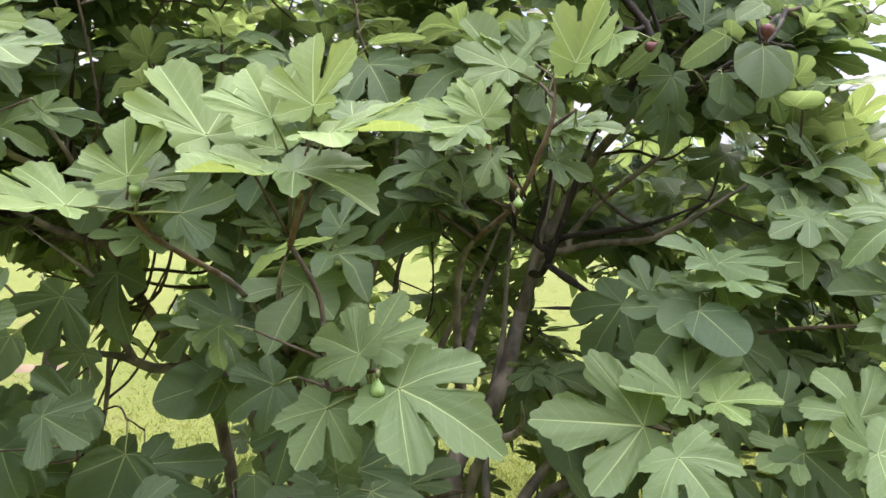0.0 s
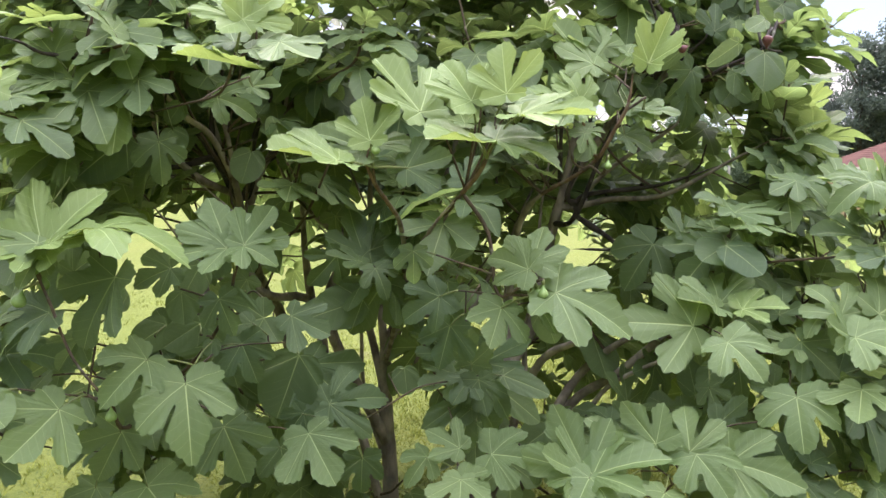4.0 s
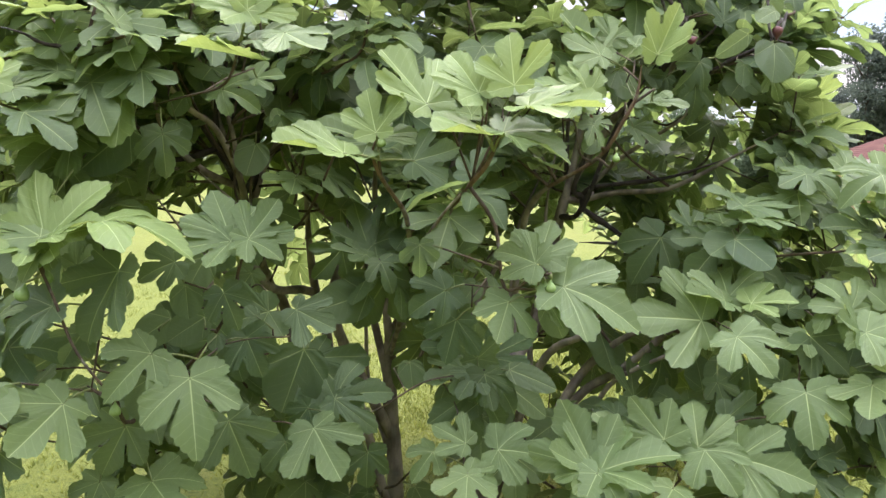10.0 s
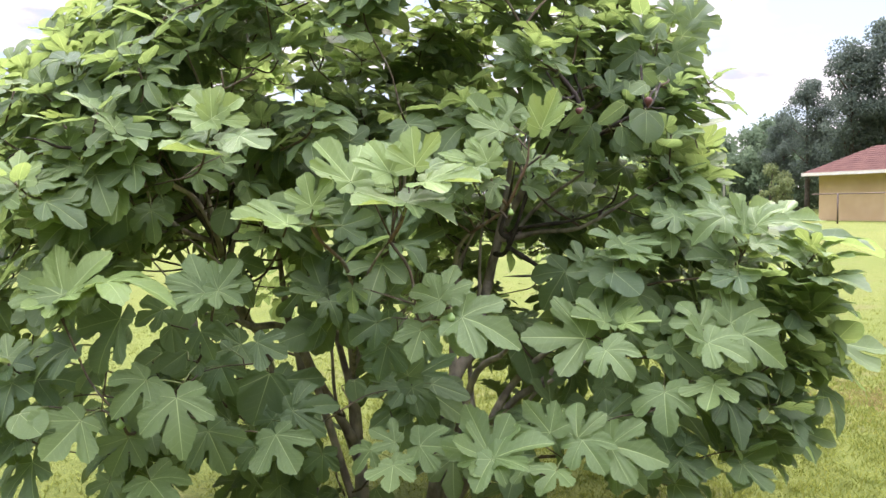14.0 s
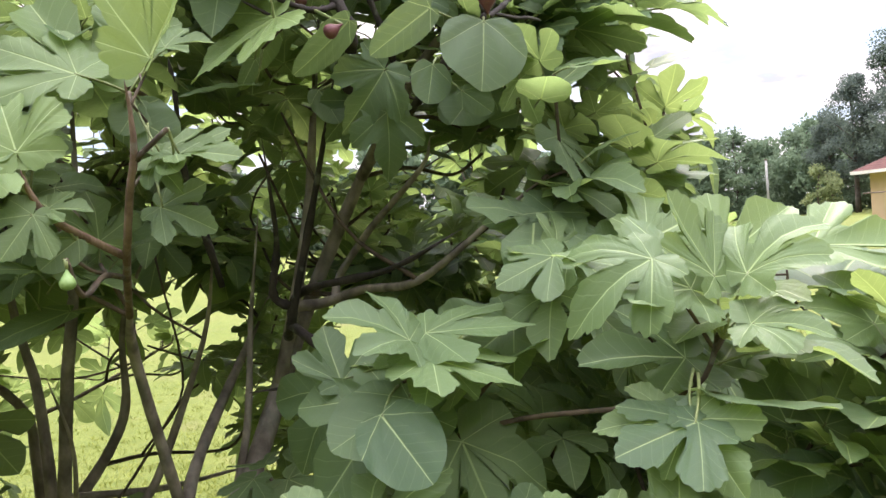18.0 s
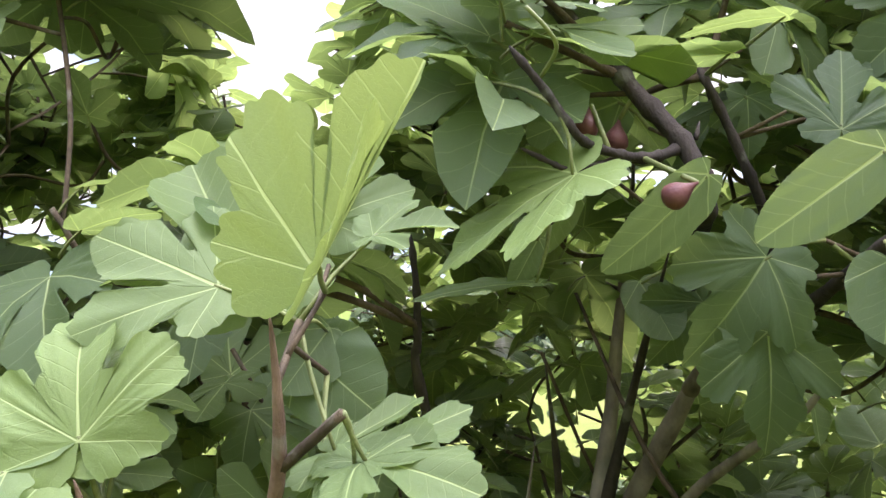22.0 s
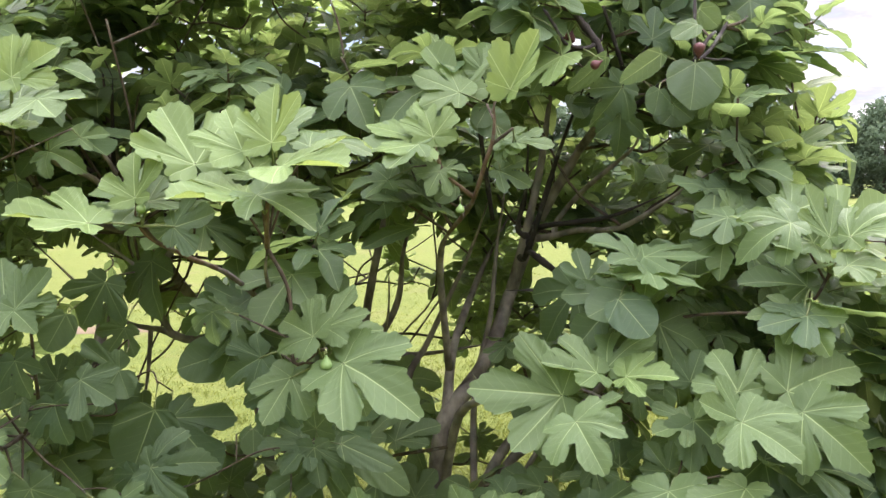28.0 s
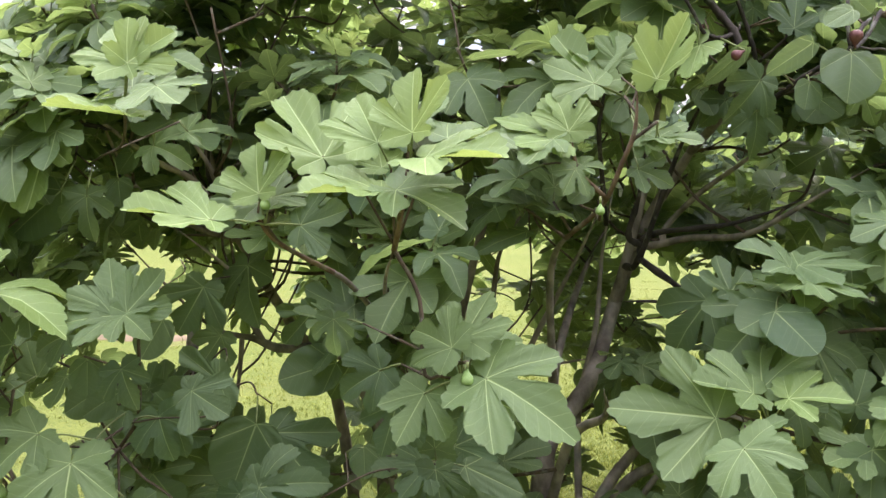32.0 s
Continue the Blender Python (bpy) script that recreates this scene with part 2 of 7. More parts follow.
def blade_material(name, a, c, through_light):
    m, t, b = material(name, 0.85, 0.10)
    rnd = wire(t, "ShaderNodeNewGeometry").outputs["Random Per Island"]
    co = speckle(t, 5.0, 4.0)
    col = blend(t, rnd, a, c)
    col = blend(t, calc(t, "MULTIPLY", ramp(t, co, 0.35, 0.7), 0.5), col, tuple(0.6 * v for v in a[:3]) + (1,))
    t.links.new(col, b.inputs["Base Color"])
    lit = wire(t, "ShaderNodeBsdfTranslucent", {"Color": col})
    mix = wire(t, "ShaderNodeMixShader", {0: through_light, 1: b.outputs[0], 2: lit.outputs[0]})
    t.links.new(mix.outputs[0], t.nodes["Material Output"].inputs[0])
    return m


GRASS = blade_material("grass_blade", (0.105, 0.138, 0.022, 1), (0.272, 0.292, 0.066, 1), 0.5)
STRAW = blade_material("dry_grass", (0.20, 0.155, 0.065, 1), (0.34, 0.27, 0.125, 1), 0.4)
# woods and pines: distance haze is put into these leaf colours, paler than real foliage
FOLIAGE = blade_material("far_foliage", (0.115, 0.165, 0.100, 1), (0.165, 0.225, 0.135, 1), 0.5)
FOLIAGE_PALE = blade_material("pale_foliage", (0.17, 0.21, 0.09, 1), (0.25, 0.29, 0.14, 1), 0.45)
NEEDLES = blade_material("pine_needles", (0.105, 0.140, 0.115, 1), (0.155, 0.190, 0.150, 1), 0.5)
FAR_BARK = bark_material("far_bark", (0.06, 0.048, 0.038, 1), (0.14, 0.115, 0.09, 1), 3)


def link_mesh(name, verts, faces, mat, parent=None, label="", smooth=True):
    me = bpy.data.meshes.new(name)
    me.from_pydata(verts, [], faces)
    if smooth:
        me.polygons.foreach_set("use_smooth", [True] * len(me.polygons))
    me.materials.append(mat)
    ob = new(name, me)
    ob.parent = parent
    if label:
        tagged(ob, label)
    return ob


def part(name, bm, mat, parent=None, label="", smooth=False):
    me = bpy.data.meshes.new(name)
    bm.to_mesh(me)
    bm.free()
    if smooth:
        me.polygons.foreach_set("use_smooth", [True] * len(me.polygons))
    me.materials.append(mat)
    ob = new(name, me)
    ob.parent = parent
    if label:
        tagged(ob, label)
    return ob


def tube_data(path, radii, sides=7, wobble=0.0, rng=None):
    """Vertices and faces of a closed tapered tube along a path."""
    pts = [Vector(p) for p in path]
    verts, faces = [], []
    ref = Vector((0.13, 0.97, 0.2)).normalized()
    for i, p in enumerate(pts):
        tan = (pts[min(i + 1, len(pts) - 1)] - pts[max(i - 1, 0)]).normalized()
        a = tan.cross(ref)
        if a.length < 0.1:
            a = tan.cross(Vector((1, 0, 0)))
        a.normalize()
        c = tan.cross(a)
        for k in range(sides):
            th = 2 * math.pi * k / sides
            r = radii[i] * (1 + (rng.uniform(-wobble, wobble) if rng else 0))
            verts.append(p + r * (math.cos(th) * a + math.sin(th) * c))
    n = len(pts)
    for i in range(n - 1):
        for k in range(sides):
            k2 = (k + 1) % sides
            faces.append((i * sides + k, i * sides + k2, (i + 1) * sides + k2, (i + 1) * sides + k))
    faces.append(tuple(range(sides))[::-1])
    faces.append(tuple((n - 1) * sides + k for k in range(sides)))
    return verts, faces


def curve_points(pts, per=6):
    """Catmull-Rom points through the given ones."""
    pts = [Vector(p) for p in pts]
    if len(pts) == 2:
        return [pts[0].lerp(pts[1], i / per) for i in range(per + 1)]
    out = []
    ext = [2 * pts[0] - pts[1]] + pts + [2 * pts[-1] - pts[-2]]
    for i in range(1, len(ext) - 2):
        a, b, c, d = ext[i - 1:i + 3]
        for k in range(per):
            u = k / per
            out.append(0.5 * (2 * b + (c - a) * u + (2 * a - 5 * b + 4 * c - d) * u * u + (3 * b - a - 3 * c + d) * u ** 3))
    out.append(pts[-1])
    return out


# ---- the ground ----
def build_ground():
    """One lawn sheet out to the horizon, rings that widen outwards."""
    rings = [0.0, 1, 2, 3, 4, 5, 6.5, 8, 10, 13, 17, 22, 30, 45, 70, 110, 180, 300, 600, 1500]
    seg = 72
    verts, faces = [(0, 3, 0)], []
    for r in rings[1:]:
        for k in range(seg):
            a = 2 * math.pi * k / seg
            x, y = r * math.cos(a), 3 + r * math.sin(a)
            z = 0.035 * noise.noise((x * 0.35, y * 0.35, 3.0)) if r < 60 else 0.0
            verts.append((x, y, z))
    for k in range(seg):
        faces.append((0, 1 + k, 1 + (k + 1) % seg))
    for j in range(len(rings) - 2):
        for k in range(seg):
            a, b = 1 + j * seg + k, 1 + j * seg + (k + 1) % seg
            faces.append((a, a + seg, b + seg, b))
    ob = link_mesh("ground", verts, faces, LAWN)
    return tagged(ob, "mown yellow-green lawn reaching out to the woods", "lawn", kind="structure")


ground = build_ground()

# ---- the fig tree ----
rng = random.Random(11)


def lobed_rim(rs, width, shallow=0):
    """Rim of a lobed blade as (angle, reach) from one ear round the tip to the other: blunt lobes, narrow bays between them."""
    half = 0.245 + 0.52 * width * rs.uniform(0.92, 1.08)
    bay = rs.uniform(0.27, 0.47) + 0.18 * shallow
    right = []
    for s in (1, -1):
        a1, l1 = half * rs.uniform(0.80, 0.94), rs.uniform(0.74, 0.92)
        a2, l2 = rs.uniform(0.34, 0.44), rs.uniform(0.36, 0.56)
        b1, b2 = 0.88 + rs.uniform(-0.03, 0.03), 1.80 + rs.uniform(-0.06, 0.06)
        dip, dip2 = bay * rs.uniform(0.9, 1.15), l2 * rs.uniform(0.84, 0.96)
        way = [(0.0, 1.0), (0.26 * half, 0.965), (0.55 * half, 0.89), (0.80 * half, 0.82), (1.0 * half, 0.73), (1.02 * half, 0.66), (0.93 * half, 0.5 * dip + 0.30), (0.90 * half, dip + 0.06)]
        way.append((0.5 * (half + b1 - a1) - 0.05, dip + 0.01))
        way.append((0.5 * (half + b1 - a1) + 0.05, dip))
        for f, r in ((-0.90, 0.56), (-0.98, 0.70), (-1.02, 0.80), (-0.92, 0.86), (-0.62, 0.92), (-0.30, 0.975), (0.0, 1.0), (0.35, 0.94), (0.75, 0.85), (1.0, 0.76)):
            way.append((b1 + f * a1, max(dip + 0.02, r * l1)))
        mid_a = 0.5 * (b1 + a1 + b2 - a2)
        way += [(mid_a, dip2), (b2 - a2, 0.82 * l2), (b2 - 0.55 * a2, 0.96 * l2), (b2, l2), (b2 + 0.5 * a2, 0.93 * l2), (b2 + a2, 0.80 * l2), (2.55, 0.66 * l2), (2.80, 0.52 * l2), (2.96, 0.30 * l2)]
        right.append([(s * a, r * rs.uniform(0.985, 1.015)) for a, r in way])
    return right[1][:0:-1] + right[0]


def soften(pts):
    """Cuts the corners of an open line once."""
    out = [pts[0]]
    for (x0, y0), (x1, y1) in zip(pts, pts[1:]):
        out += [(0.75 * x0 + 0.25 * x1, 0.75 * y0 + 0.25 * y1), (0.25 * x0 + 0.75 * x1, 0.25 * y0 + 0.75 * y1)]
    return out + [pts[-1]]


def oval_rim(width, level):
    """Rim of an unlobed, heart-shaped blade."""
    half = [(0.0, 1.0), (0.13, 0.962), (0.26, 0.885), (0.375, 0.765), (0.45, 0.61), (0.49, 0.43), (0.475, 0.25), (0.41, 0.09), (0.29, -0.03), (0.16, -0.075), (0.05, -0.03)]
    k = width / 0.49
    rim = [(-x * k, y) for x, y in half[:0:-1]] + [(x * k, y) for x, y in half]
    for _ in range(level + 1):
        rim = soften(rim)
    return rim


def leaf_shape(rs, lobes, width, level, rings, crease=0.0, stiff=False):
    """Blade, 1 long: base at the origin, tip along y, top towards z. Vertices, faces and the flat coordinates."""
    cup, fold, droop = rs.uniform(-0.16, 0.16), rs.uniform(0.04, 0.26), rs.uniform(-0.05, 0.34)
    twist, wave, ph = rs.uniform(-0.2, 0.2), rs.uniform(0.04, 0.10), rs.uniform(0, 6)
    if not lobes:
        cup, fold, droop, wave = rs.uniform(-0.06, 0.08), rs.uniform(0.03, 0.12), rs.uniform(0.02, 0.15), 0.02
    pleat, curl = (rs.uniform(0.05, 0.15), rs.uniform(-0.4, 0.7)) if lobes else (0.06, 0.1)
    if stiff:
        cup, droop, curl = 0.05, 0.04, -0.15
    fold += crease
    if lobes:
        rim = [(r * math.sin(a), r * math.cos(a)) for a, r in lobed_rim(rs, width, lobes - 1)]
    else:
        rim = oval_rim(width, level)
    if crease > 0.5:                                       # half of the width lies in the fold
        rim = [(0.62 * x, y) for x, y in rim]
    if level:
        if lobes:
            rim = soften(soften(rim)) if level == 2 else soften(rim)
        run, out = 0.0, []
        for i, (x, y) in enumerate(rim):                    # a scalloped, slightly uneven edge
            if i:
                run += math.hypot(x - rim[i - 1][0], y - rim[i - 1][1])
            bump = 0.040 * abs(math.sin(math.pi * run / 0.125 + ph)) + 0.022 * math.sin(run * 13 + 2 * ph) + 0.012 * math.sin(run * 5 + ph) - 0.010
            if not lobes:
                bump = 0.012 * abs(math.sin(math.pi * run / 0.052)) + 0.006 * math.sin(run * 9 + ph)
            r = math.hypot(x, y) + 1e-6
            out.append((x * (1 + bump / max(r, 0.3)), y * (1 + bump / max(r, 0.3))))
        rim = out
    sides = len(rim)
    flat2, faces = [(0.0, 0.0)], []
    for j in range(1, rings + 1):
        f = (j / rings) ** 0.85
        flat2 += [(x * f, y * f) for x, y in rim]
    verts = []
    for x, y in flat2:
        r2 = x * x + y * y
        z = -droop * max(y, 0) ** 2 - 0.10 * x * x + fold * abs(x) - cup * r2
        z += wave * math.sin(7 * math.atan2(x, y) + ph) * r2 + twist * x * y
        th = abs(math.atan2(x, y))
        near_vein = min(abs(th - v) for v in (0.0, 0.88, 1.80))
        z += pleat * math.sqrt(r2) * math.sin(min(near_vein, 0.5)) - curl * max(0.0, math.sqrt(r2) - 0.35) ** 2 * (1 if lobes else 0.3)
        z += 0.016 * math.sin(26 * math.hypot(x, y) + 3 * abs(x)) * min(1, 3 * abs(x))
        verts.append((x, y, z))
    for k in range(sides - 1):
        faces.append((0, 1 + k + 1, 1 + k))
    for j in range(rings - 1):
        o = 1 + j * sides
        for k in range(sides - 1):
            faces.append((o + k, o + k + 1, o + sides + k + 1, o + sides + k))
    return verts, faces, flat2


LOBED = [(1, w) for w in (0.215, 0.235, 0.25, 0.265, 0.285, 0.225, 0.255, 0.30)]
ROUND = [(0, w) for w in (0.42, 0.49, 0.25)]
FOLDED = [(1, 0.22, 0.30), (1, 0.24, 0.22), (1, 0.25, 0.05, True), (1, 0.225, 0.10, True)]      # young blades, half unfolded
BROAD = [(0, 0.59), (2, 0.29), (2, 0.27, 1.0, True)]      # one very wide blade, two with shallow bays
KINDS = LOBED + ROUND + FOLDED + BROAD
FINE = [leaf_shape(random.Random(20 + i), k[0], k[1], 2, 4, *k[2:]) for i, k in enumerate(KINDS)]
MIDDLE = [leaf_shape(random.Random(20 + i), k[0], k[1], 1, 3, *k[2:]) for i, k in enumerate(KINDS)]
PLAIN = [leaf_shape(random.Random(20 + i), k[0], k[1], 0, 2, *k[2:]) for i, k in enumerate(KINDS)]


def leaf_mesh(data, age):
    verts, faces, flat2 = data
    me = bpy.data.meshes.new("leaf")
    me.from_pydata(verts, [], faces)
    me.polygons.foreach_set("use_smooth", [True] * len(me.polygons))
    uv = me.uv_layers.new(name="leaf")
    idx = np.empty(len(me.loops), dtype=np.int32)
    me.loops.foreach_get("vertex_index", idx)
    uv.data.foreach_set("uv", np.array(flat2, dtype=np.float32)[idx].ravel())
    at = me.attributes.new("age", "FLOAT", "POINT")
    at.data.foreach_set("value", np.full(len(verts), age, dtype=np.float32))
    me.materials.append(LEAF)
    return me


AGE_LIGHTS = (0.0, 0.35, 0.8)
FINE_MESH = [[leaf_mesh(d, a) for a in AGE_LIGHTS] for d in FINE]

fig_tree = tagged(new("fig_tree"), "large bushy fig tree with lobed green leaves and many thin stems", "fig tree")
fig_tree.location = (-0.25, 2.5, 0)
HOME = Matrix.Translation((0.25, -2.5, 0))

NODES = []       # points on the wood that shoots may grow from: (place, radius)
HERO, REST, ENDS = [], [], []


def wood(name, pts, r0, r1, sides=9, mat=None, label="", per=6, knots=0.06, free=False):
    pts = [Vector(p) for p in pts]
    if pts[0].z > 0.12 and not free:                       # grow out of older wood, or out of the ground
        near = min(NODES, key=lambda n: (n[0] - pts[0]).length + 1.2 * max(0, n[0].z - pts[0].z) + (0 if n[1] > 0.8 * r0 else 0.2)) if NODES else None
        if near and (near[0] - pts[0]).length < 0.75 + 0.3 * pts[0].z:
            pts = [near[0]] + [p for p in pts if (p - near[0]).length > 0.05]
            while name == "stem" and len(pts) > 3 and (pts[1] - pts[0]).normalized().dot((pts[2] - pts[1]).normalized()) < 0.5:
                del pts[1]
        else:
            pts = [Vector((-0.28, 2.45, -0.05)).lerp(Vector((pts[0].x, pts[0].y, -0.05)), 0.55)] + pts
    path = curve_points(pts, per)
    n = len(path) - 1
    radii = [r0 + (r1 - r0) * (i / n) ** 0.8 for i in range(n + 1)]
    radii[-1] *= 0.25
    radii[-2] *= 0.8
    if r1 < 0.0125 and not free:                           # thin tips
        radii = [r * (1 - 0.7 * max(0.0, (i / n - 0.6) / 0.4)) for i, r in enumerate(radii)]
    if name == "branch":                      # knotty: swollen at each bud
        radii = [r * (1.22 if i % 4 == 2 else 0.94) for i, r in enumerate(radii)]
    v, f = tube_data([HOME @ p for p in path], radii, sides, knots, rng)
    if name == "stem" and pts[-1].z > 1.2:
        ENDS.append((path[-1], (path[-1] - path[-3]).normalized()))
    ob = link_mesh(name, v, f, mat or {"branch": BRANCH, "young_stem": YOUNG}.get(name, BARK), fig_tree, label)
    for i, p in enumerate(path):
        NODES.append((p, radii[i]))
    return ob


def frame_of(way_y, up):
    y = way_y.normalized()
    x = y.cross(up)
    if x.length < 0.05:
        x = y.cross(Vector((0.3, -1, 0.2)))
    x.normalize()
    return Matrix((x, y, x.cross(y))).transposed()


CLEAR = [(Vector((0.70, 1.38, 1.85)), 0.45), (Vector((0.56, 1.62, 1.85)), 0.28), (Vector((0.40, 1.05, 1.75)), 0.40)]   # hollow beside the path
GAPS = []        # openings between the boughs: two points on a line and its half width at each


def gap(a, b, ra, rb, y_end=9.0):
    GAPS.append((Vector(a), Vector(b), ra, rb, y_end))


OPEN = []        # the same, but for leaves in front of the branches only


def opening(a, b, ra, rb, y_end):
    OPEN.append((Vector(a), Vector(b), ra, rb, y_end))


def in_opening(p):
    for a, b, ra, rb, y_end in OPEN:
        k = (p.y - a.y) / (b.y - a.y)
        if p.y < y_end and (p - a.lerp(b, k)).length < ra + (rb - ra) * k + 0.02:
            return True
    return False


def in_gap(p):
    for a, b, ra, rb, y_end in GAPS:
        k = (p.y - a.y) / (b.y - a.y)
        if k > -0.2 and p.y < y_end and (p - a.lerp(b, k)).length < ra + (rb - ra) * k + 0.05:
            return True
    return False


def put_leaf(base, tip, up, start, kind, age, hero):
    """A blade from base to tip, its top towards up, on a stalk from start."""
    base, tip, up, start = Vector(base), Vector(tip), Vector(up), Vector(start)
    if not hero and in_gap(base.lerp(tip, 0.45)):
        return
    if hero and (start - base).length > 0.11:
        start = base + (start - base).normalized() * 0.06 + Vector((0, 0.03, 0.01))
        twig_to(start, (base - start).normalized(), slim=True)
    m = Matrix.Translation(base) @ (frame_of(tip - base, up) * (tip - base).length).to_4x4()
    (HERO if hero else REST).append((m, kind, age, start, base))


def shoot(tip, way, n=7, size=0.17, age=0.25, hero=False, spin=None, figs=0, lean=0.0):
    """A leafy shoot: a twig from the nearest wood to the tip, with stalked leaves spiralling round its end."""
    tip, way = Vector(tip), Vector(way).normalized()
    if not hero and in_gap(tip):
        return
    if not twig_to(tip, way, not hero):
        return
    side = way.cross(Vector((0.3, 0.5, 0.1))).normalized()
    other = way.cross(side)
    turn = rng.uniform(0, 6.28) if spin is None else spin
    away = Vector((tip.x + 0.25, tip.y - 2.6, 0))
    away = away.normalized() * min(1, away.length)
    for i in range(n):
        f = i / max(1, n - 1)                    # 0: lowest leaf, 1: at the tip
        a = turn + 2.4 * i
        out = math.cos(a) * side + math.sin(a) * other
        start = tip - way * (0.11 * (1 - f))
        rise = 0.15 + 0.95 * f
        stalk = (out + way * rise + Vector((0, 0, 0.15))).normalized() * size * rng.uniform(0.35, 0.62) * (1.05 - 0.45 * f)
        base = start + stalk
        length = size * (1.15 - 0.5 * f) * rng.uniform(0.85, 1.15)
        run = (out + way * (0.6 * f) + Vector((0, 0, rng.uniform(-0.85, 0.1) + 0.45 * f + lean))).normalized()
        up = (Vector((0, 0, 1.0)) + 0.3 * way - 0.3 * out * f + away * (0.85 - 0.4 * f) * (0.7 if tip.z < 1.2 else 0.4) + Vector((rng.uniform(-.6, .6), rng.uniform(-.6, .6), 0)))
        kind = rng.randrange(len(LOBED)) if rng.random() < 0.8 else len(LOBED) + rng.randrange(len(ROUND))
        if in_opening(base + run * length * 0.5) or any((base - c).length < r for c, r in CLEAR):
            continue
        put_leaf(base, base + run * length, up, start, kind, min(1, max(0, age * (0.3 + f) + rng.uniform(-.1, .1))), hero)


TWIGS = []


def fig_fruit(place, r, hang, ripe):
    """A pear-shaped fig with a short neck and a small eye at its end."""
    hang = Vector(hang).normalized()
    bm = bmesh.new()
    prof = [(-1.75, 0.10), (-1.5, 0.16), (-1.2, 0.30), (-0.9, 0.50), (-0.5, 0.80), (-0.1, 0.97), (0.3, 1.0), (0.65, 0.82), (0.88, 0.48), (0.97, 0.18), (0.93, 0.06)]
    rows_v = []
    for z, w in prof:
        rows_v.append([bm.verts.new((r * w * (1 + 0.03 * math.cos(5 * k)) * math.cos(k * math.pi / 8), r * w * math.sin(k * math.pi / 8), r * z)) for k in range(16)])
    for a, b in zip(rows_v, rows_v[1:]):
        for k in range(16):
            bm.faces.new((a[k], a[(k + 1) % 16], b[(k + 1) % 16], b[k]))
    bm.faces.new(rows_v[0][::-1]), bm.faces.new(rows_v[-1])
    ob = part("fig", bm, FIG_RED if ripe else FIG_GREEN, fig_tree, "ripening reddish fig" if ripe else "small unripe green fig", smooth=True)
    ob.matrix_basis = HOME @ Matrix.Translation(place) @ hang.to_track_quat("Z", "Y").to_matrix().to_4x4()
    neck = Vector(place) - hang * r * 1.7
    best = min(NODES, key=lambda n: (n[0] - neck).length)
    if not ripe and (best[0] - neck).length > 0.05:            # out of reach of the wood: a twig of its own
        best = (neck - hang * 0.012, 0.003)
        twig_to(best[0], -hang)
    v, f = tube_data([HOME @ best[0], HOME @ neck], [0.003, 0.0025], 6)
    link_mesh("fig_stalk", v, f, SHOOT, fig_tree)


HOLLOW = [(Vector((0.55, 1.72, 2.0)), 0.24), (Vector((0.75, 1.70, 1.95)), 0.22), (Vector((0.36, 1.70, 1.95)), 0.20), (Vector((0.66, 1.5, 1.9)), 0.3)]


def twig_to(tip, way, wild=False, slim=False):
    """Joins a shoot to the wood that lies best below and inside it."""
    best, score = None, 1e9
    for p, r in NODES:
        d = tip - p
        s = d.length
        if s < 0.05:
            continue
        s += 0.9 * max(0, p.z - tip.z + 0.04) + 0.35 * max(0, 0.6 - d.normalized().dot(way)) * d.length + (0.0 if r > 0.006 else 0.12)
        if s < score:
            best, score = (p, r), s
    p, r = best
    d = (tip - p).length
    r1 = 0.0022 if slim else 0.0036
    r0 = min(r * 0.8, 0.0028 + 0.003 * d if slim else 0.0048 + 0.0045 * d)
    a = p.lerp(tip, 0.35) + Vector((0, 0, -0.04 * d)) + Vector((rng.uniform(-1, 1), rng.uniform(-1, 1), rng.uniform(-1, 1))) * 0.05 * d
    b = tip - (way + (tip - p).normalized()).normalized() * min(0.11, 0.3 * d)
    pts = [p, a, b, tip] if d > 0.18 else [p, tip]
    path = curve_points(pts, 5)
    if wild and any((q - c).length < s for q in path for c, s in HOLLOW):
        return False
    n = len(path) - 1
    radii = [r0 + (r1 - r0) * i / n for i in range(n + 1)]
    TWIGS.append((path, radii))
    for i, q in enumerate(path[:-1]):
        NODES.append((q, radii[i]))
    return True


def on_wood(p):
    """The nearest point of the wood."""
    return min(NODES, key=lambda n: (n[0] - Vector(p)).length)[0]


# openings through the crown to the lawn
gap((-0.089, 1.700, 2.079), (-1.292, 3.000, 2.800), 0.02, 0.08, 9.0)
gap((0.134, 1.700, 2.053), (-0.587, 3.000, 2.720), 0.03, 0.14, 9.0)
gap((-0.488, 1.300, 1.150), (-1.408, 3.200, 0.620), 0.126, 0.276, 9.0)
gap((-0.600, 1.300, 1.223), (-1.655, 3.200, 0.780), 0.067, 0.148, 9.0)
gap((-0.047, 1.300, 1.410), (-0.440, 3.200, 1.192), 0.036, 0.078, 9.0)
gap((0.071, 1.300, 1.316), (-0.182, 3.200, 0.984), 0.053, 0.117, 9.0)
gap((0.141, 1.300, 1.173), (-0.028, 3.200, 0.671), 0.048, 0.105, 9.0)
gap((0.235, 1.300, 1.066), (0.178, 3.200, 0.437), 0.037, 0.080, 9.0)
gap((-0.682, 1.300, 1.408), (-1.833, 3.200, 1.188), 0.054, 0.119, 9.0)
gap((-0.427, 1.300, 1.421), (-1.273, 3.200, 1.216), 0.038, 0.084, 9.0)
gap((0.350, 1.300, 1.423), (0.432, 3.200, 1.220), 0.035, 0.077, 9.0)
gap((0.096, 1.300, 1.469), (-0.126, 3.200, 1.321), 0.029, 0.064, 9.0)
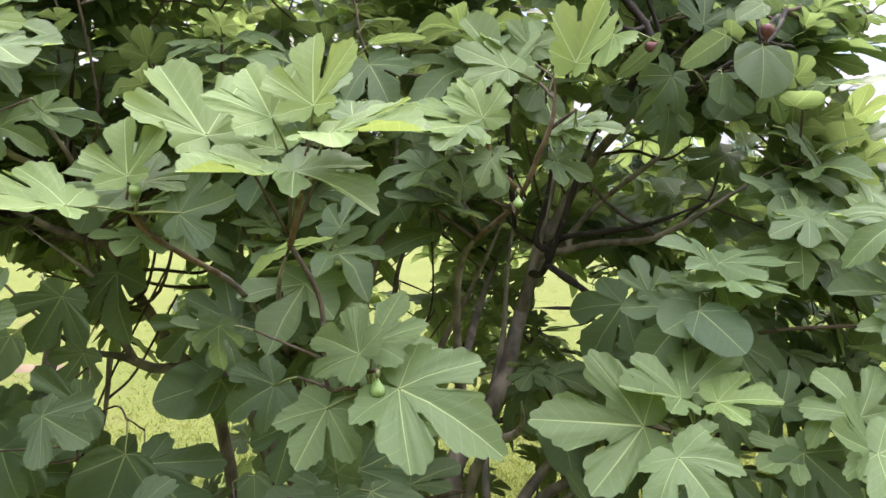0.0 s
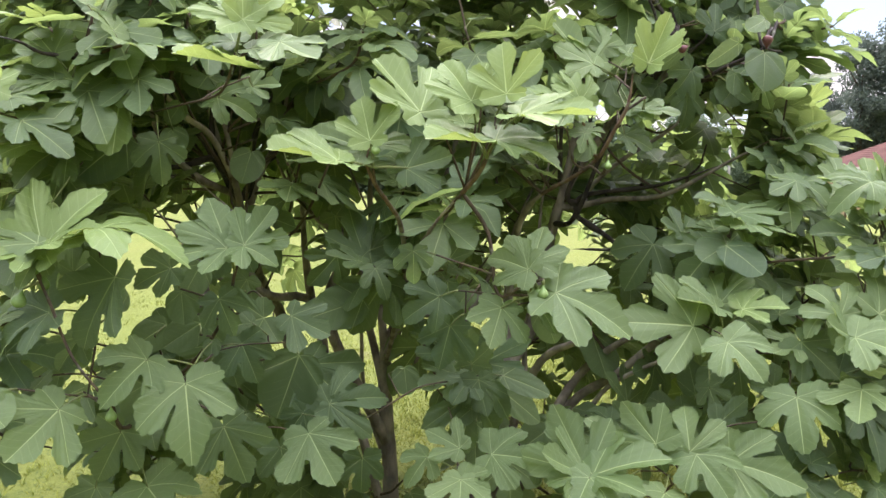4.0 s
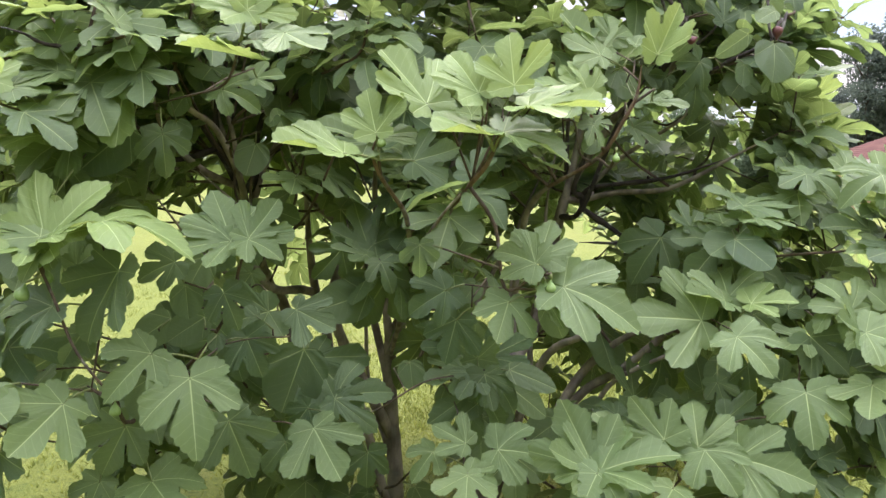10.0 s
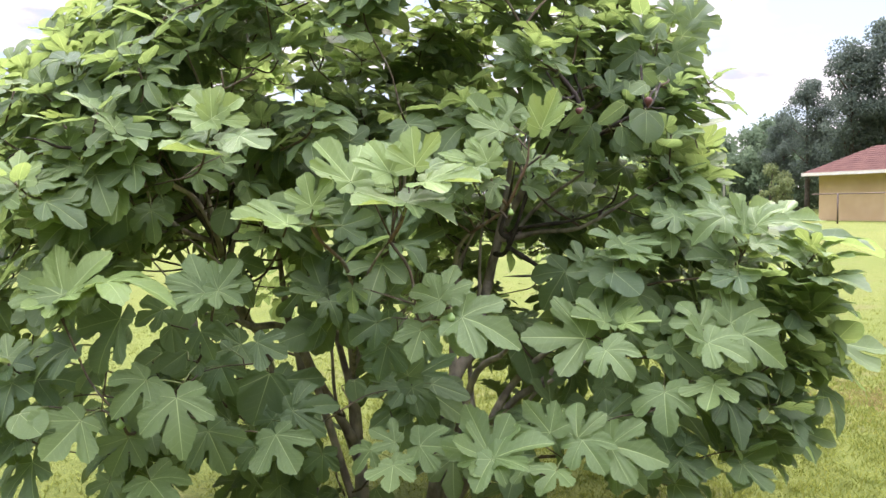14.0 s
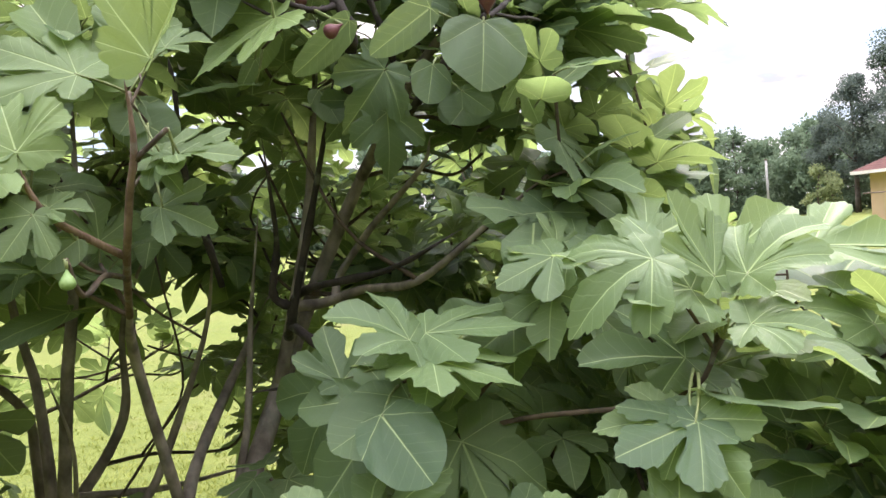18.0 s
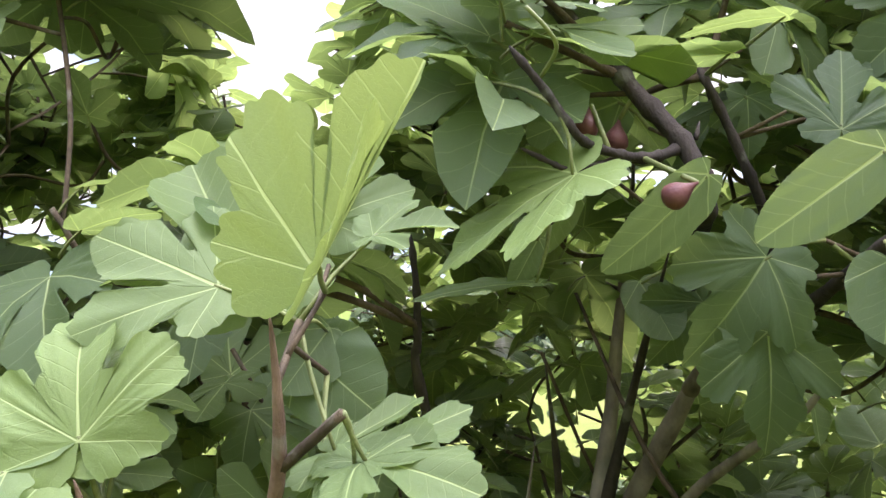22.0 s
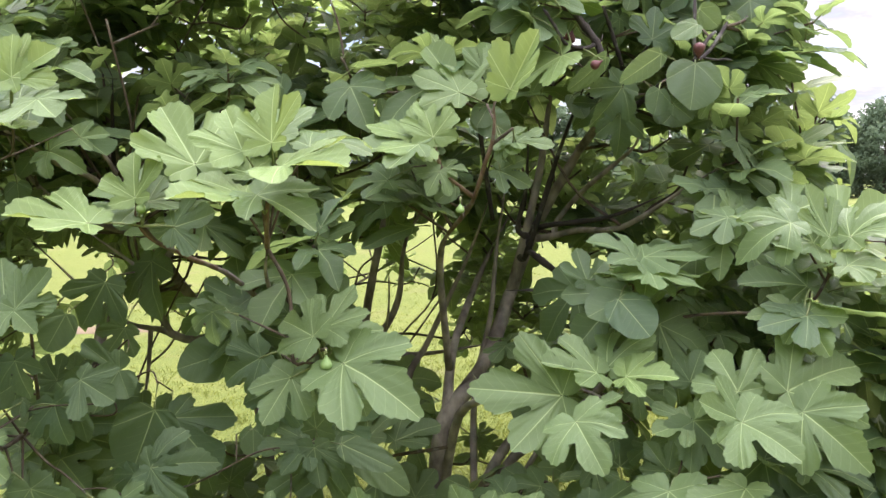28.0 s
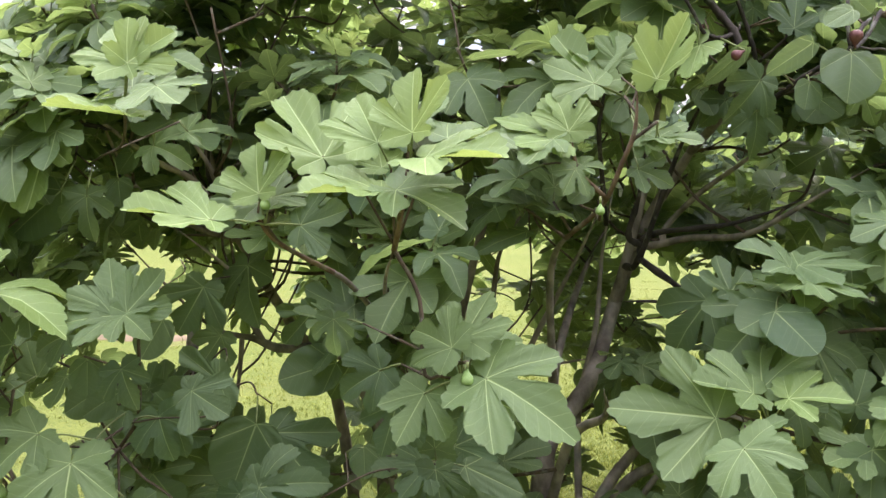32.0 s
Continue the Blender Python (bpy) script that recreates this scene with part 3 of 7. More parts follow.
gap((-0.974, 1.300, 1.347), (-1.442, 3.200, 1.205), 0.038, 0.077, 9.0)
gap((-0.965, 1.300, 1.234), (-1.424, 3.200, 0.971), 0.043, 0.089, 9.0)
gap((-0.548, 1.300, 1.254), (-0.565, 3.200, 1.012), 0.046, 0.095, 9.0)
gap((-0.504, 1.300, 1.121), (-0.474, 3.200, 0.739), 0.037, 0.077, 9.0)
gap((-1.035, 1.300, 1.285), (-1.569, 3.200, 1.077), 0.034, 0.070, 9.0)
gap((-1.191, 1.300, 1.188), (-1.891, 3.200, 0.875), 0.036, 0.075, 9.0)
gap((-1.052, 1.300, 1.128), (-1.603, 3.200, 0.752), 0.022, 0.045, 9.0)
gap((-0.142, 1.300, 0.935), (0.272, 3.200, 0.354), 0.036, 0.074, 9.0)
gap((0.005, 1.300, 1.314), (0.575, 3.200, 1.136), 0.035, 0.073, 9.0)
gap((-0.752, 1.300, 1.179), (-0.984, 3.200, 0.858), 0.032, 0.066, 9.0)
gap((-1.229, 1.300, 0.814), (-1.969, 3.200, 0.105), 0.089, 0.183, 9.0)
gap((-0.479, 1.300, 0.893), (-0.423, 3.200, 0.267), 0.027, 0.056, 9.0)
gap((0.398, 1.300, 1.590), (0.327, 3.200, 1.584), 0.076, 0.214, 2.6)
gap((0.305, 1.300, 1.481), (0.331, 3.200, 1.346), 0.093, 0.203, 2.6)
gap((0.250, 1.300, 1.555), (0.617, 3.200, 1.635), 0.077, 0.189, 2.6)
gap((0.411, 1.300, 1.561), (0.434, 3.200, 1.584), 0.074, 0.184, 2.6)
gap((0.217, 1.300, 1.376), (-0.051, 3.200, 1.120), 0.084, 0.211, 2.6)
gap((0.029, 1.300, 1.475), (0.626, 3.200, 1.468), 0.061, 0.126, 2.5)
gap((0.123, 1.300, 1.386), (-0.447, 3.200, 1.010), 0.073, 0.205, 2.6)
gap((0.284, 1.300, 1.453), (0.007, 3.200, 1.198), 0.046, 0.131, 2.6)
gap((0.495, 1.300, 1.635), (0.826, 3.200, 1.457), 0.08, 0.40, 2.45)
# bare boughs with no leaves before them
opening((-0.814, 1.350, 1.518), (-1.086, 3.200, 1.552), 0.107, 0.216, 2.1)
opening((-0.898, 1.350, 1.644), (-1.255, 3.200, 1.806), 0.081, 0.164, 1.9)
opening((-0.778, 1.350, 1.428), (-1.013, 3.200, 1.371), 0.080, 0.162, 2.2)
opening((0.051, 1.350, 1.482), (0.653, 3.200, 1.480), 0.084, 0.169, 2.2)
opening((0.147, 1.350, 1.619), (0.847, 3.200, 1.755), 0.071, 0.143, 2.1)
opening((0.331, 1.350, 1.566), (0.394, 3.200, 1.519), 0.085, 0.179, 2.3)
opening((0.383, 1.350, 1.674), (0.504, 3.200, 1.746), 0.067, 0.141, 2.3)
opening((0.444, 1.350, 1.555), (0.631, 3.200, 1.495), 0.055, 0.116, 2.2)
opening((-0.218, 1.350, 1.946), (-0.760, 3.200, 2.318), 0.065, 0.136, 2.4)
opening((-0.582, 1.350, 1.915), (-1.527, 3.200, 2.253), 0.069, 0.146, 2.2)
opening((-0.417, 1.350, 1.950), (-1.180, 3.200, 2.326), 0.060, 0.127, 2.3)
opening((-0.802, 1.350, 1.675), (-1.990, 3.200, 1.748), 0.072, 0.152, 1.9)
opening((-0.440, 1.350, 1.065), (-0.333, 3.200, 0.640), 0.102, 0.206, 2.4)
opening((-0.440, 1.350, 0.927), (-0.333, 3.200, 0.363), 0.104, 0.210, 2.4)
opening((-0.436, 1.350, 0.787), (-0.326, 3.200, 0.082), 0.093, 0.186, 2.4)
opening((-0.489, 1.350, 1.052), (-0.433, 3.200, 0.615), 0.038, 0.077, 2.4)
opening((-0.614, 1.350, 1.230), (-0.683, 3.200, 0.973), 0.051, 0.103, 2.5)
opening((-0.717, 1.350, 1.232), (-0.891, 3.200, 0.975), 0.040, 0.081, 2.4)
opening((-0.055, 1.350, 1.041), (0.441, 3.200, 0.592), 0.042, 0.085, 2.0)
opening((0.044, 1.350, 1.109), (0.639, 3.200, 0.728), 0.040, 0.080, 2.0)
opening((0.623, 1.350, 1.692), (1.010, 3.200, 1.661), 0.023, 0.229, 2.6)
opening((0.594, 1.350, 1.682), (0.722, 3.200, 1.564), 0.015, 0.150, 2.6)
opening((0.637, 1.350, 1.723), (1.150, 3.200, 1.972), 0.014, 0.140, 2.5)
opening((0.631, 1.350, 1.658), (1.092, 3.200, 1.323), 0.014, 0.140, 2.6)
opening((0.498, 1.350, 1.747), (-0.242, 3.200, 2.217), 0.021, 0.215, 2.4)
opening((0.502, 1.350, 1.718), (-0.200, 3.200, 1.921), 0.018, 0.176, 2.5)
opening((0.547, 1.350, 1.713), (0.244, 3.200, 1.867), 0.012, 0.121, 2.4)
opening((0.745, 1.350, 1.789), (-0.821, 3.200, 1.728), 0.006, 0.258, 2.6)
opening((0.732, 1.350, 1.792), (-0.286, 3.200, 1.623), 0.004, 0.180, 2.6)
opening((0.724, 1.350, 1.789), (0.061, 3.200, 1.750), 0.003, 0.125, 2.4)
opening((0.710, 1.350, 1.793), (0.606, 3.200, 1.581), 0.003, 0.106, 2.6)
opening((-0.011, 1.350, 1.849), (-1.259, 3.200, 2.343), 0.065, 0.264, 2.6)
opening((0.467, 1.350, 1.748), (0.679, 3.200, 1.931), 0.027, 0.108, 2.3)
opening((0.523, 1.350, 1.667), (0.904, 3.200, 1.605), 0.022, 0.091, 2.3)
opening((0.668, 1.500, 1.857), (0.107, 2.300, 2.150), 0.02, 0.10, 2.3)
# main stems
wood("stem", [(-0.338, 2.450, -0.362), (-0.349, 2.470, 0.254), (-0.373, 2.500, 0.608), (-0.371, 2.600, 0.834)], 0.036, 0.025)
wood("stem", [(-0.372, 2.580, 0.804), (-0.413, 2.650, 1.195), (-0.436, 2.600, 1.467), (-0.394, 2.500, 1.956)], 0.018, 0.008)
wood("stem", [(-0.369, 2.550, 0.776), (-0.310, 2.500, 0.965), (-0.233, 2.400, 1.279), (-0.142, 2.300, 1.632), (-0.123, 2.300, 2.010)], 0.022, 0.009)
wood("stem", [(-0.538, 2.600, -0.439), (-0.610, 2.700, 0.701), (-0.655, 2.750, 0.929), (-0.688, 2.750, 1.118), (-0.704, 2.700, 1.466), (-0.650, 2.600, 1.922)], 0.028, 0.01)
wood("stem", [(-0.560, 2.550, -0.406), (-0.750, 2.600, 0.821), (-0.834, 2.400, 1.096), (-0.871, 2.100, 1.377), (-0.953, 2.000, 1.693), (-0.981, 2.000, 1.929)], 0.026, 0.01)
wood("stem", [(-0.873, 2.120, 1.358), (-0.815, 2.100, 1.487), (-0.741, 2.100, 1.651), (-0.701, 2.100, 1.956)], 0.014, 0.007)
wood("stem", [(-0.885, 2.080, 1.432), (-0.973, 1.900, 1.486), (-1.047, 1.750, 1.593), (-1.049, 1.600, 1.769)], 0.013, 0.006)
wood("stem", [(-0.074, 2.300, 0.099), (0.012, 2.200, 0.649), (0.041, 2.200, 0.821), (0.167, 2.300, 0.989), (0.261, 2.500, 1.233), (0.364, 2.600, 1.472), (0.518, 2.500, 1.753)], 0.04, 0.016)
wood("stem", [(0.241, 2.480, 1.195), (0.341, 2.500, 1.577), (0.380, 2.500, 1.834), (0.418, 2.500, 2.106)], 0.018, 0.008)
wood("stem", [(0.479, 2.500, 1.695), (0.608, 2.300, 1.867), (0.731, 2.200, 1.991), (0.907, 2.100, 1.938)], 0.016, 0.007)
wood("stem", [(0.056, 2.200, 0.320), (0.193, 2.100, 0.691), (0.317, 2.100, 0.858), (0.425, 1.900, 1.004), (0.515, 1.600, 1.052)], 0.024, 0.01)
wood("stem", [(0.135, 2.150, 0.348), (0.246, 2.100, 0.711), (0.391, 2.000, 0.856), (0.582, 1.800, 1.142), (0.594, 1.700, 1.338)], 0.02, 0.009)
wood("stem", [(-0.378, 2.400, 0.200), (-0.599, 2.300, 0.978), (-0.770, 2.050, 1.106), (-0.819, 2.000, 1.142), (-0.946, 1.950, 1.194), (-1.100, 1.800, 1.431)], 0.022, 0.008)
wood("stem", [(-0.801, 2.000, 1.134), (-0.852, 2.000, 1.240), (-0.834, 1.900, 1.339), (-0.961, 1.800, 1.479)], 0.012, 0.006)
wood("stem", [(-0.868, 1.980, 1.146), (-0.866, 1.980, 1.013), (-0.905, 2.000, 0.862)], 0.008, 0.004)
wood("stem", [(-0.388, 2.600, 0.684), (-0.366, 2.600, 0.851), (-0.231, 2.600, 1.040), (-0.174, 2.600, 1.167), (-0.128, 2.500, 1.390), (0.034, 2.300, 1.621)], 0.02, 0.008)
wood("stem", [(-0.395, 2.620, 0.676), (-0.457, 2.700, 0.989), (-0.493, 2.700, 1.179), (-0.687, 2.600, 1.376), (-0.771, 2.500, 1.510), (-0.860, 2.400, 1.824)], 0.018, 0.007)
wood("stem", [(-0.258, 2.500, 0.965), (-0.053, 2.450, 0.980), (0.191, 2.350, 1.043)], 0.012, 0.008)
wood("stem", [(0.000, 2.200, 0.827), (0.059, 2.300, 1.041), (0.146, 2.600, 1.280), (0.259, 2.700, 1.499)], 0.02, 0.008)
wood("stem", [(0.369, 2.500, 1.394), (0.476, 2.400, 1.426), (0.603, 2.200, 1.449), (0.755, 2.000, 1.572), (0.839, 1.900, 1.638)], 0.016, 0.006)
wood("stem", [(0.416, 2.500, 1.458), (0.505, 2.400, 1.570), (0.628, 2.200, 1.691), (0.654, 2.200, 1.757)], 0.012, 0.006)
wood("stem", [(-0.028, 2.200, 0.974), (0.040, 2.050, 1.350), (0.103, 1.850, 1.485)], 0.014, 0.008)
wood("young_stem", [(0.159, 1.680, 1.538), (0.196, 1.600, 1.632), (0.217, 1.570, 1.689), (0.222, 1.555, 1.737), (0.221, 1.545, 1.782)], 0.0065, 0.0045)
wood("young_stem", [(0.128, 1.660, 1.559), (0.104, 1.580, 1.611), (0.091, 1.550, 1.643), (0.086, 1.535, 1.677)], 0.006, 0.0042)
wood("stem", [(-0.906, 1.600, 1.225), (-0.889, 1.700, 1.127), (-0.921, 1.800, 1.003), (-0.898, 2.100, 0.797)], 0.02, 0.009)
wood("stem", [(-0.169, 2.300, 0.464), (-0.112, 2.350, 0.853), (-0.036, 2.400, 1.044), (0.112, 2.300, 1.353), (0.195, 2.100, 1.563)], 0.016, 0.006)
wood("stem", [(0.091, 2.250, 0.495), (0.128, 2.300, 0.871), (0.181, 2.350, 1.135), (0.203, 2.400, 1.383), (0.243, 2.400, 1.636)], 0.013, 0.006)
wood("stem", [(0.255, 2.050, 0.640), (0.349, 2.000, 0.803), (0.489, 1.750, 0.977), (0.508, 1.600, 1.073)], 0.012, 0.005)
wood("stem", [(-0.584, 2.300, 0.462), (-0.632, 2.300, 0.771), (-0.592, 2.350, 0.964), (-0.549, 2.400, 1.199), (-0.573, 2.400, 1.444), (-0.589, 2.300, 1.647)], 0.024, 0.01)
wood("stem", [(-0.444, 2.500, 0.361), (-0.454, 2.500, 0.656), (-0.474, 2.500, 0.968), (-0.526, 2.400, 1.260)], 0.011, 0.005)
wood("stem", [(-0.026, 2.200, 0.306), (0.086, 2.000, 0.852), (0.177, 1.800, 1.005), (0.163, 1.600, 1.126)], 0.02, 0.006)
wood("stem", [(-0.314, 2.450, 0.710), (-0.264, 2.400, 0.808), (-0.153, 2.200, 1.134), (-0.108, 2.000, 1.343)], 0.01, 0.005)
wood("stem", [(-0.853, 2.000, 1.365), (-0.872, 1.950, 1.470), (-0.922, 1.850, 1.599), (-0.981, 1.750, 1.653), (-1.034, 1.600, 1.738), (-1.039, 1.500, 1.777)], 0.012, 0.006)
wood("stem", [(-0.872, 1.950, 1.470), (-0.881, 1.900, 1.586), (-0.905, 1.850, 1.679), (-0.976, 1.700, 1.841)], 0.01, 0.005)
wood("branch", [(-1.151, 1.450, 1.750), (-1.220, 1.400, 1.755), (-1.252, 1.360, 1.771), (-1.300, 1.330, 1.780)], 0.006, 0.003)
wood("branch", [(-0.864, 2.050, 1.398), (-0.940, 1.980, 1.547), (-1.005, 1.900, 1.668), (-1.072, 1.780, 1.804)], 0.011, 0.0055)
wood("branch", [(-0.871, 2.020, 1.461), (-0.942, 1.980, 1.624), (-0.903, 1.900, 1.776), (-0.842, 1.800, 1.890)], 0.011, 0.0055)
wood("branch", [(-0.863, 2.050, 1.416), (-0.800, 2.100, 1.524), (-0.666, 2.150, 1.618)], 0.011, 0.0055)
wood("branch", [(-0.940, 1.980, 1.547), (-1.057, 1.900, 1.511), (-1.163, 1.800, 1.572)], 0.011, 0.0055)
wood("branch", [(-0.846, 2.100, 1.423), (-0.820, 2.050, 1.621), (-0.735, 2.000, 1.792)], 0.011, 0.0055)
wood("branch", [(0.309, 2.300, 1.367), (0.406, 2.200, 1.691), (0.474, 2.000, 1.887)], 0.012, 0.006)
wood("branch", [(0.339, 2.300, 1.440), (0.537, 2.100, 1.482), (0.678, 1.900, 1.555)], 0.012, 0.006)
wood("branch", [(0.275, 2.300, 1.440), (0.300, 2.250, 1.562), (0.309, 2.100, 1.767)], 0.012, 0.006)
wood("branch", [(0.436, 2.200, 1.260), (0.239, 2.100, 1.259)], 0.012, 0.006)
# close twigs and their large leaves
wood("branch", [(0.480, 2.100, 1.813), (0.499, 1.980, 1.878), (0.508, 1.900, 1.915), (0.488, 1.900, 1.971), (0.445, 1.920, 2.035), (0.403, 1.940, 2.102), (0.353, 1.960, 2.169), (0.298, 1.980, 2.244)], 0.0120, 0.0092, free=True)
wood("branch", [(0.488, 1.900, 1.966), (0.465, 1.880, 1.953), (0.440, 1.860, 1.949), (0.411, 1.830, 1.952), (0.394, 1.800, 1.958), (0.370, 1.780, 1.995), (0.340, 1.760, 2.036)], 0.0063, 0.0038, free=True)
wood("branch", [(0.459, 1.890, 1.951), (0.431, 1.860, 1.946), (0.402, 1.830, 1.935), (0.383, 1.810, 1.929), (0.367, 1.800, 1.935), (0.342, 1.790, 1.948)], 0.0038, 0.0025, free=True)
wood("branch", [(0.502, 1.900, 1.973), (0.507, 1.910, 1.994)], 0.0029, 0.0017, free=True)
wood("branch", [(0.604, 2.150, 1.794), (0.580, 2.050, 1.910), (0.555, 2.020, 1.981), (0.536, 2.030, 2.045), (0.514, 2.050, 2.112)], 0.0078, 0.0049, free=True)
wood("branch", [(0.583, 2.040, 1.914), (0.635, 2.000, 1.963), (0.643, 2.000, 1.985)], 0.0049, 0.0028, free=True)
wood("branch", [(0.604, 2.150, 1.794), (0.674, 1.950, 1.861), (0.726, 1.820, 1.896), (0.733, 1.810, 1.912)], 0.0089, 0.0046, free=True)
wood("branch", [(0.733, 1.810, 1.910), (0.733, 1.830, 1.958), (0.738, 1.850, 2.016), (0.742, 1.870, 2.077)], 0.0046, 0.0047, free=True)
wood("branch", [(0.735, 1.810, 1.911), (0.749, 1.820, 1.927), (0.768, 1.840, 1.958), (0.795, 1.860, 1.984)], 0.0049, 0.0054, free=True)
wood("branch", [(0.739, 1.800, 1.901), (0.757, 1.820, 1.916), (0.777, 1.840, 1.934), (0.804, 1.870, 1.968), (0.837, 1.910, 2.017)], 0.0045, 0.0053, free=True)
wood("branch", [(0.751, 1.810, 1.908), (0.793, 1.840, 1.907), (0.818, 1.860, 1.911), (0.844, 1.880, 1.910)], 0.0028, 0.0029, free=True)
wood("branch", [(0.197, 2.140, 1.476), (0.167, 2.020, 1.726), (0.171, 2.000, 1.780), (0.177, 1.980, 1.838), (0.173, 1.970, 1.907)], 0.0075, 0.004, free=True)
wood("leaf_stalk", [(0.363, 1.720, 2.052), (0.379, 1.730, 2.034), (0.384, 1.750, 2.022), (0.360, 1.790, 2.009)], 0.0018, 0.0022, mat=SHOOT, free=True)
s = on_wood((0.728, 1.800, 1.897))
put_leaf((0.728, 1.785, 1.891), (0.713, 1.735, 1.779), (0.03, -0.99, -0.09), s, 15, 0.12, True)
s = on_wood((0.632, 1.830, 1.932))
put_leaf((0.642, 1.780, 1.916), (0.542, 1.760, 1.845), (0.02, -0.99, -0.10), s, 10, 0.15, True)
s = on_wood((0.508, 1.900, 1.926))
put_leaf((0.509, 1.845, 1.922), (0.418, 1.825, 1.827), (0.76, -0.63, -0.14), s, 10, 0, True)
put_leaf((0.367, 2.000, 1.963), (0.323, 1.980, 1.874), (0.52, -0.85, 0.05), s, 10, 0.55, True)
put_leaf((0.427, 1.970, 2.045), (0.320, 1.950, 2.007), (0.48, -0.87, 0.11), s, 8, 0.05, True)
s = on_wood((0.617, 1.920, 1.896))
put_leaf((0.639, 1.790, 1.827), (0.625, 1.770, 1.760), (0.25, -0.96, 0.09), s, 9, 0.1, True)
put_leaf((0.563, 1.930, 1.853), (0.500, 1.900, 1.753), (0.32, -0.95, -0.01), s, 16, 0, True)
put_leaf((0.434, 2.050, 1.847), (0.471, 2.020, 1.778), (0.42, -0.90, 0.07), s, 8, 0, True)
s = on_wood((0.607, 2.000, 1.872))
put_leaf((0.561, 1.950, 1.779), (0.563, 1.930, 1.668), (0.18, -0.98, 0.12), s, 16, 0.05, True)
put_leaf((0.505, 2.050, 1.819), (0.449, 2.030, 1.754), (0.23, -0.97, 0.06), s, 16, 0, True)
put_leaf((0.690, 2.000, 1.799), (0.673, 1.980, 1.752), (-0.04, -1.00, 0.09), s, 9, 0, True)
put_leaf((0.696, 1.900, 1.800), (0.745, 1.880, 1.757), (-0.05, -0.93, 0.37), s, 8, 0.1, True)
s = on_wood((0.356, 1.800, 1.975))
put_leaf((0.392, 1.800, 1.922), (0.243, 1.770, 1.858), (0.39, -0.45, 0.80), s, 3, 0.75, True)
put_leaf((0.342, 1.880, 1.831), (0.210, 1.860, 1.833), (0.20, -0.25, 0.95), s, 10, 0.2, True)
put_leaf((0.339, 1.900, 1.881), (0.314, 1.880, 1.826), (0.59, -0.74, 0.32), s, 10, 0.2, True)
put_leaf((0.301, 1.840, 2.037), (0.205, 1.830, 2.030), (0.66, -0.67, 0.34), s, 8, 0.35, True)
put_leaf((0.320, 1.950, 2.112), (0.247, 1.950, 2.223), (0.59, -0.78, -0.22), s, 16, 0.1, True)
put_leaf((0.262, 2.000, 2.078), (0.197, 2.020, 2.169), (0.62, -0.78, 0.12), s, 3, 0.3, True)
s = on_wood((0.529, 2.030, 2.095))
put_leaf((0.606, 1.950, 2.112), (0.494, 1.940, 2.115), (0.02, -0.07, 1.00), s, 10, 0.3, True)
put_leaf((0.550, 1.970, 2.086), (0.401, 1.960, 2.089), (0.05, -0.16, 0.99), s, 8, 0.15, True)
put_leaf((0.646, 1.950, 1.983), (0.659, 1.970, 2.075), (0.16, -0.95, -0.28), s, 2, 0, True)
put_leaf((0.681, 1.980, 1.981), (0.682, 1.970, 1.932), (0.10, -0.97, -0.22), s, 15, 0, True)
put_leaf((0.569, 2.050, 2.062), (0.571, 2.040, 1.991), (0.25, -0.94, -0.23), s, 3, 0.1, True)
s = on_wood((0.734, 1.830, 1.968))
put_leaf((0.734, 1.800, 1.992), (0.668, 1.780, 1.957), (0.01, -0.83, 0.55), s, 8, 0.3, True)
put_leaf((0.760, 1.900, 2.052), (0.811, 1.900, 2.003), (-0.04, -1.00, 0.01), s, 9, 0.35, True)
s = on_wood((0.791, 1.860, 1.918))
put_leaf((0.806, 1.930, 1.817), (0.832, 1.900, 1.744), (-0.11, -0.91, 0.40), s, 3, 0.7, True)
put_leaf((0.810, 1.970, 1.764), (0.749, 1.950, 1.749), (-0.11, -0.94, 0.33), s, 8, 0, True)
put_leaf((0.843, 1.950, 2.000), (0.869, 1.940, 1.961), (-0.17, -0.92, 0.35), s, 9, 0.1, True)
put_leaf((0.845, 2.000, 1.885), (0.857, 1.980, 1.825), (-0.16, -0.94, 0.31), s, 5, 0.5, True)
put_leaf((0.849, 1.950, 2.043), (0.879, 1.950, 2.017), (-0.18, -0.93, 0.31), s, 9, 0.4, True)
s = Vector((0.266, 1.560, 1.719))
twig_to(s, Vector((0.000, -0.200, 1.000)).normalized())
put_leaf((0.269, 1.585, 1.686), (0.351, 1.540, 1.698), (0, -0.4, 1), s, 3, 0.4, True)
put_leaf((0.267, 1.585, 1.686), (0.247, 1.550, 1.669), (0, -0.5, 0.9), s, 5, 0.4, True)
fig_fruit((0.736, 1.785, 1.928), 0.0155, (0, -0.1, 1), True)
fig_fruit((0.478, 1.812, 1.897), 0.0128, (-0.75, 0, -0.4), True)
fig_fruit((0.396, 1.860, 1.984), 0.0135, (-0.3, 0, -1), True)
fig_fruit((0.421, 1.930, 1.987), 0.0140, (-0.2, 0, -1), True)
# front shoots of the crown
wood("stem", [(-0.375, 2.450, 0.800), (-0.372, 2.100, 0.980), (-0.360, 1.750, 1.220), (-0.315, 1.490, 1.370), (-0.265, 1.350, 1.455)], 0.010, 0.0062)
wood("young_stem", [(-0.265, 1.350, 1.455), (-0.238, 1.270, 1.505), (-0.222, 1.230, 1.560), (-0.212, 1.210, 1.610)], 0.0062, 0.0042)
wood("stem", [(-0.355, 1.720, 1.235), (-0.400, 1.500, 1.370), (-0.450, 1.340, 1.440)], 0.0075, 0.0058)
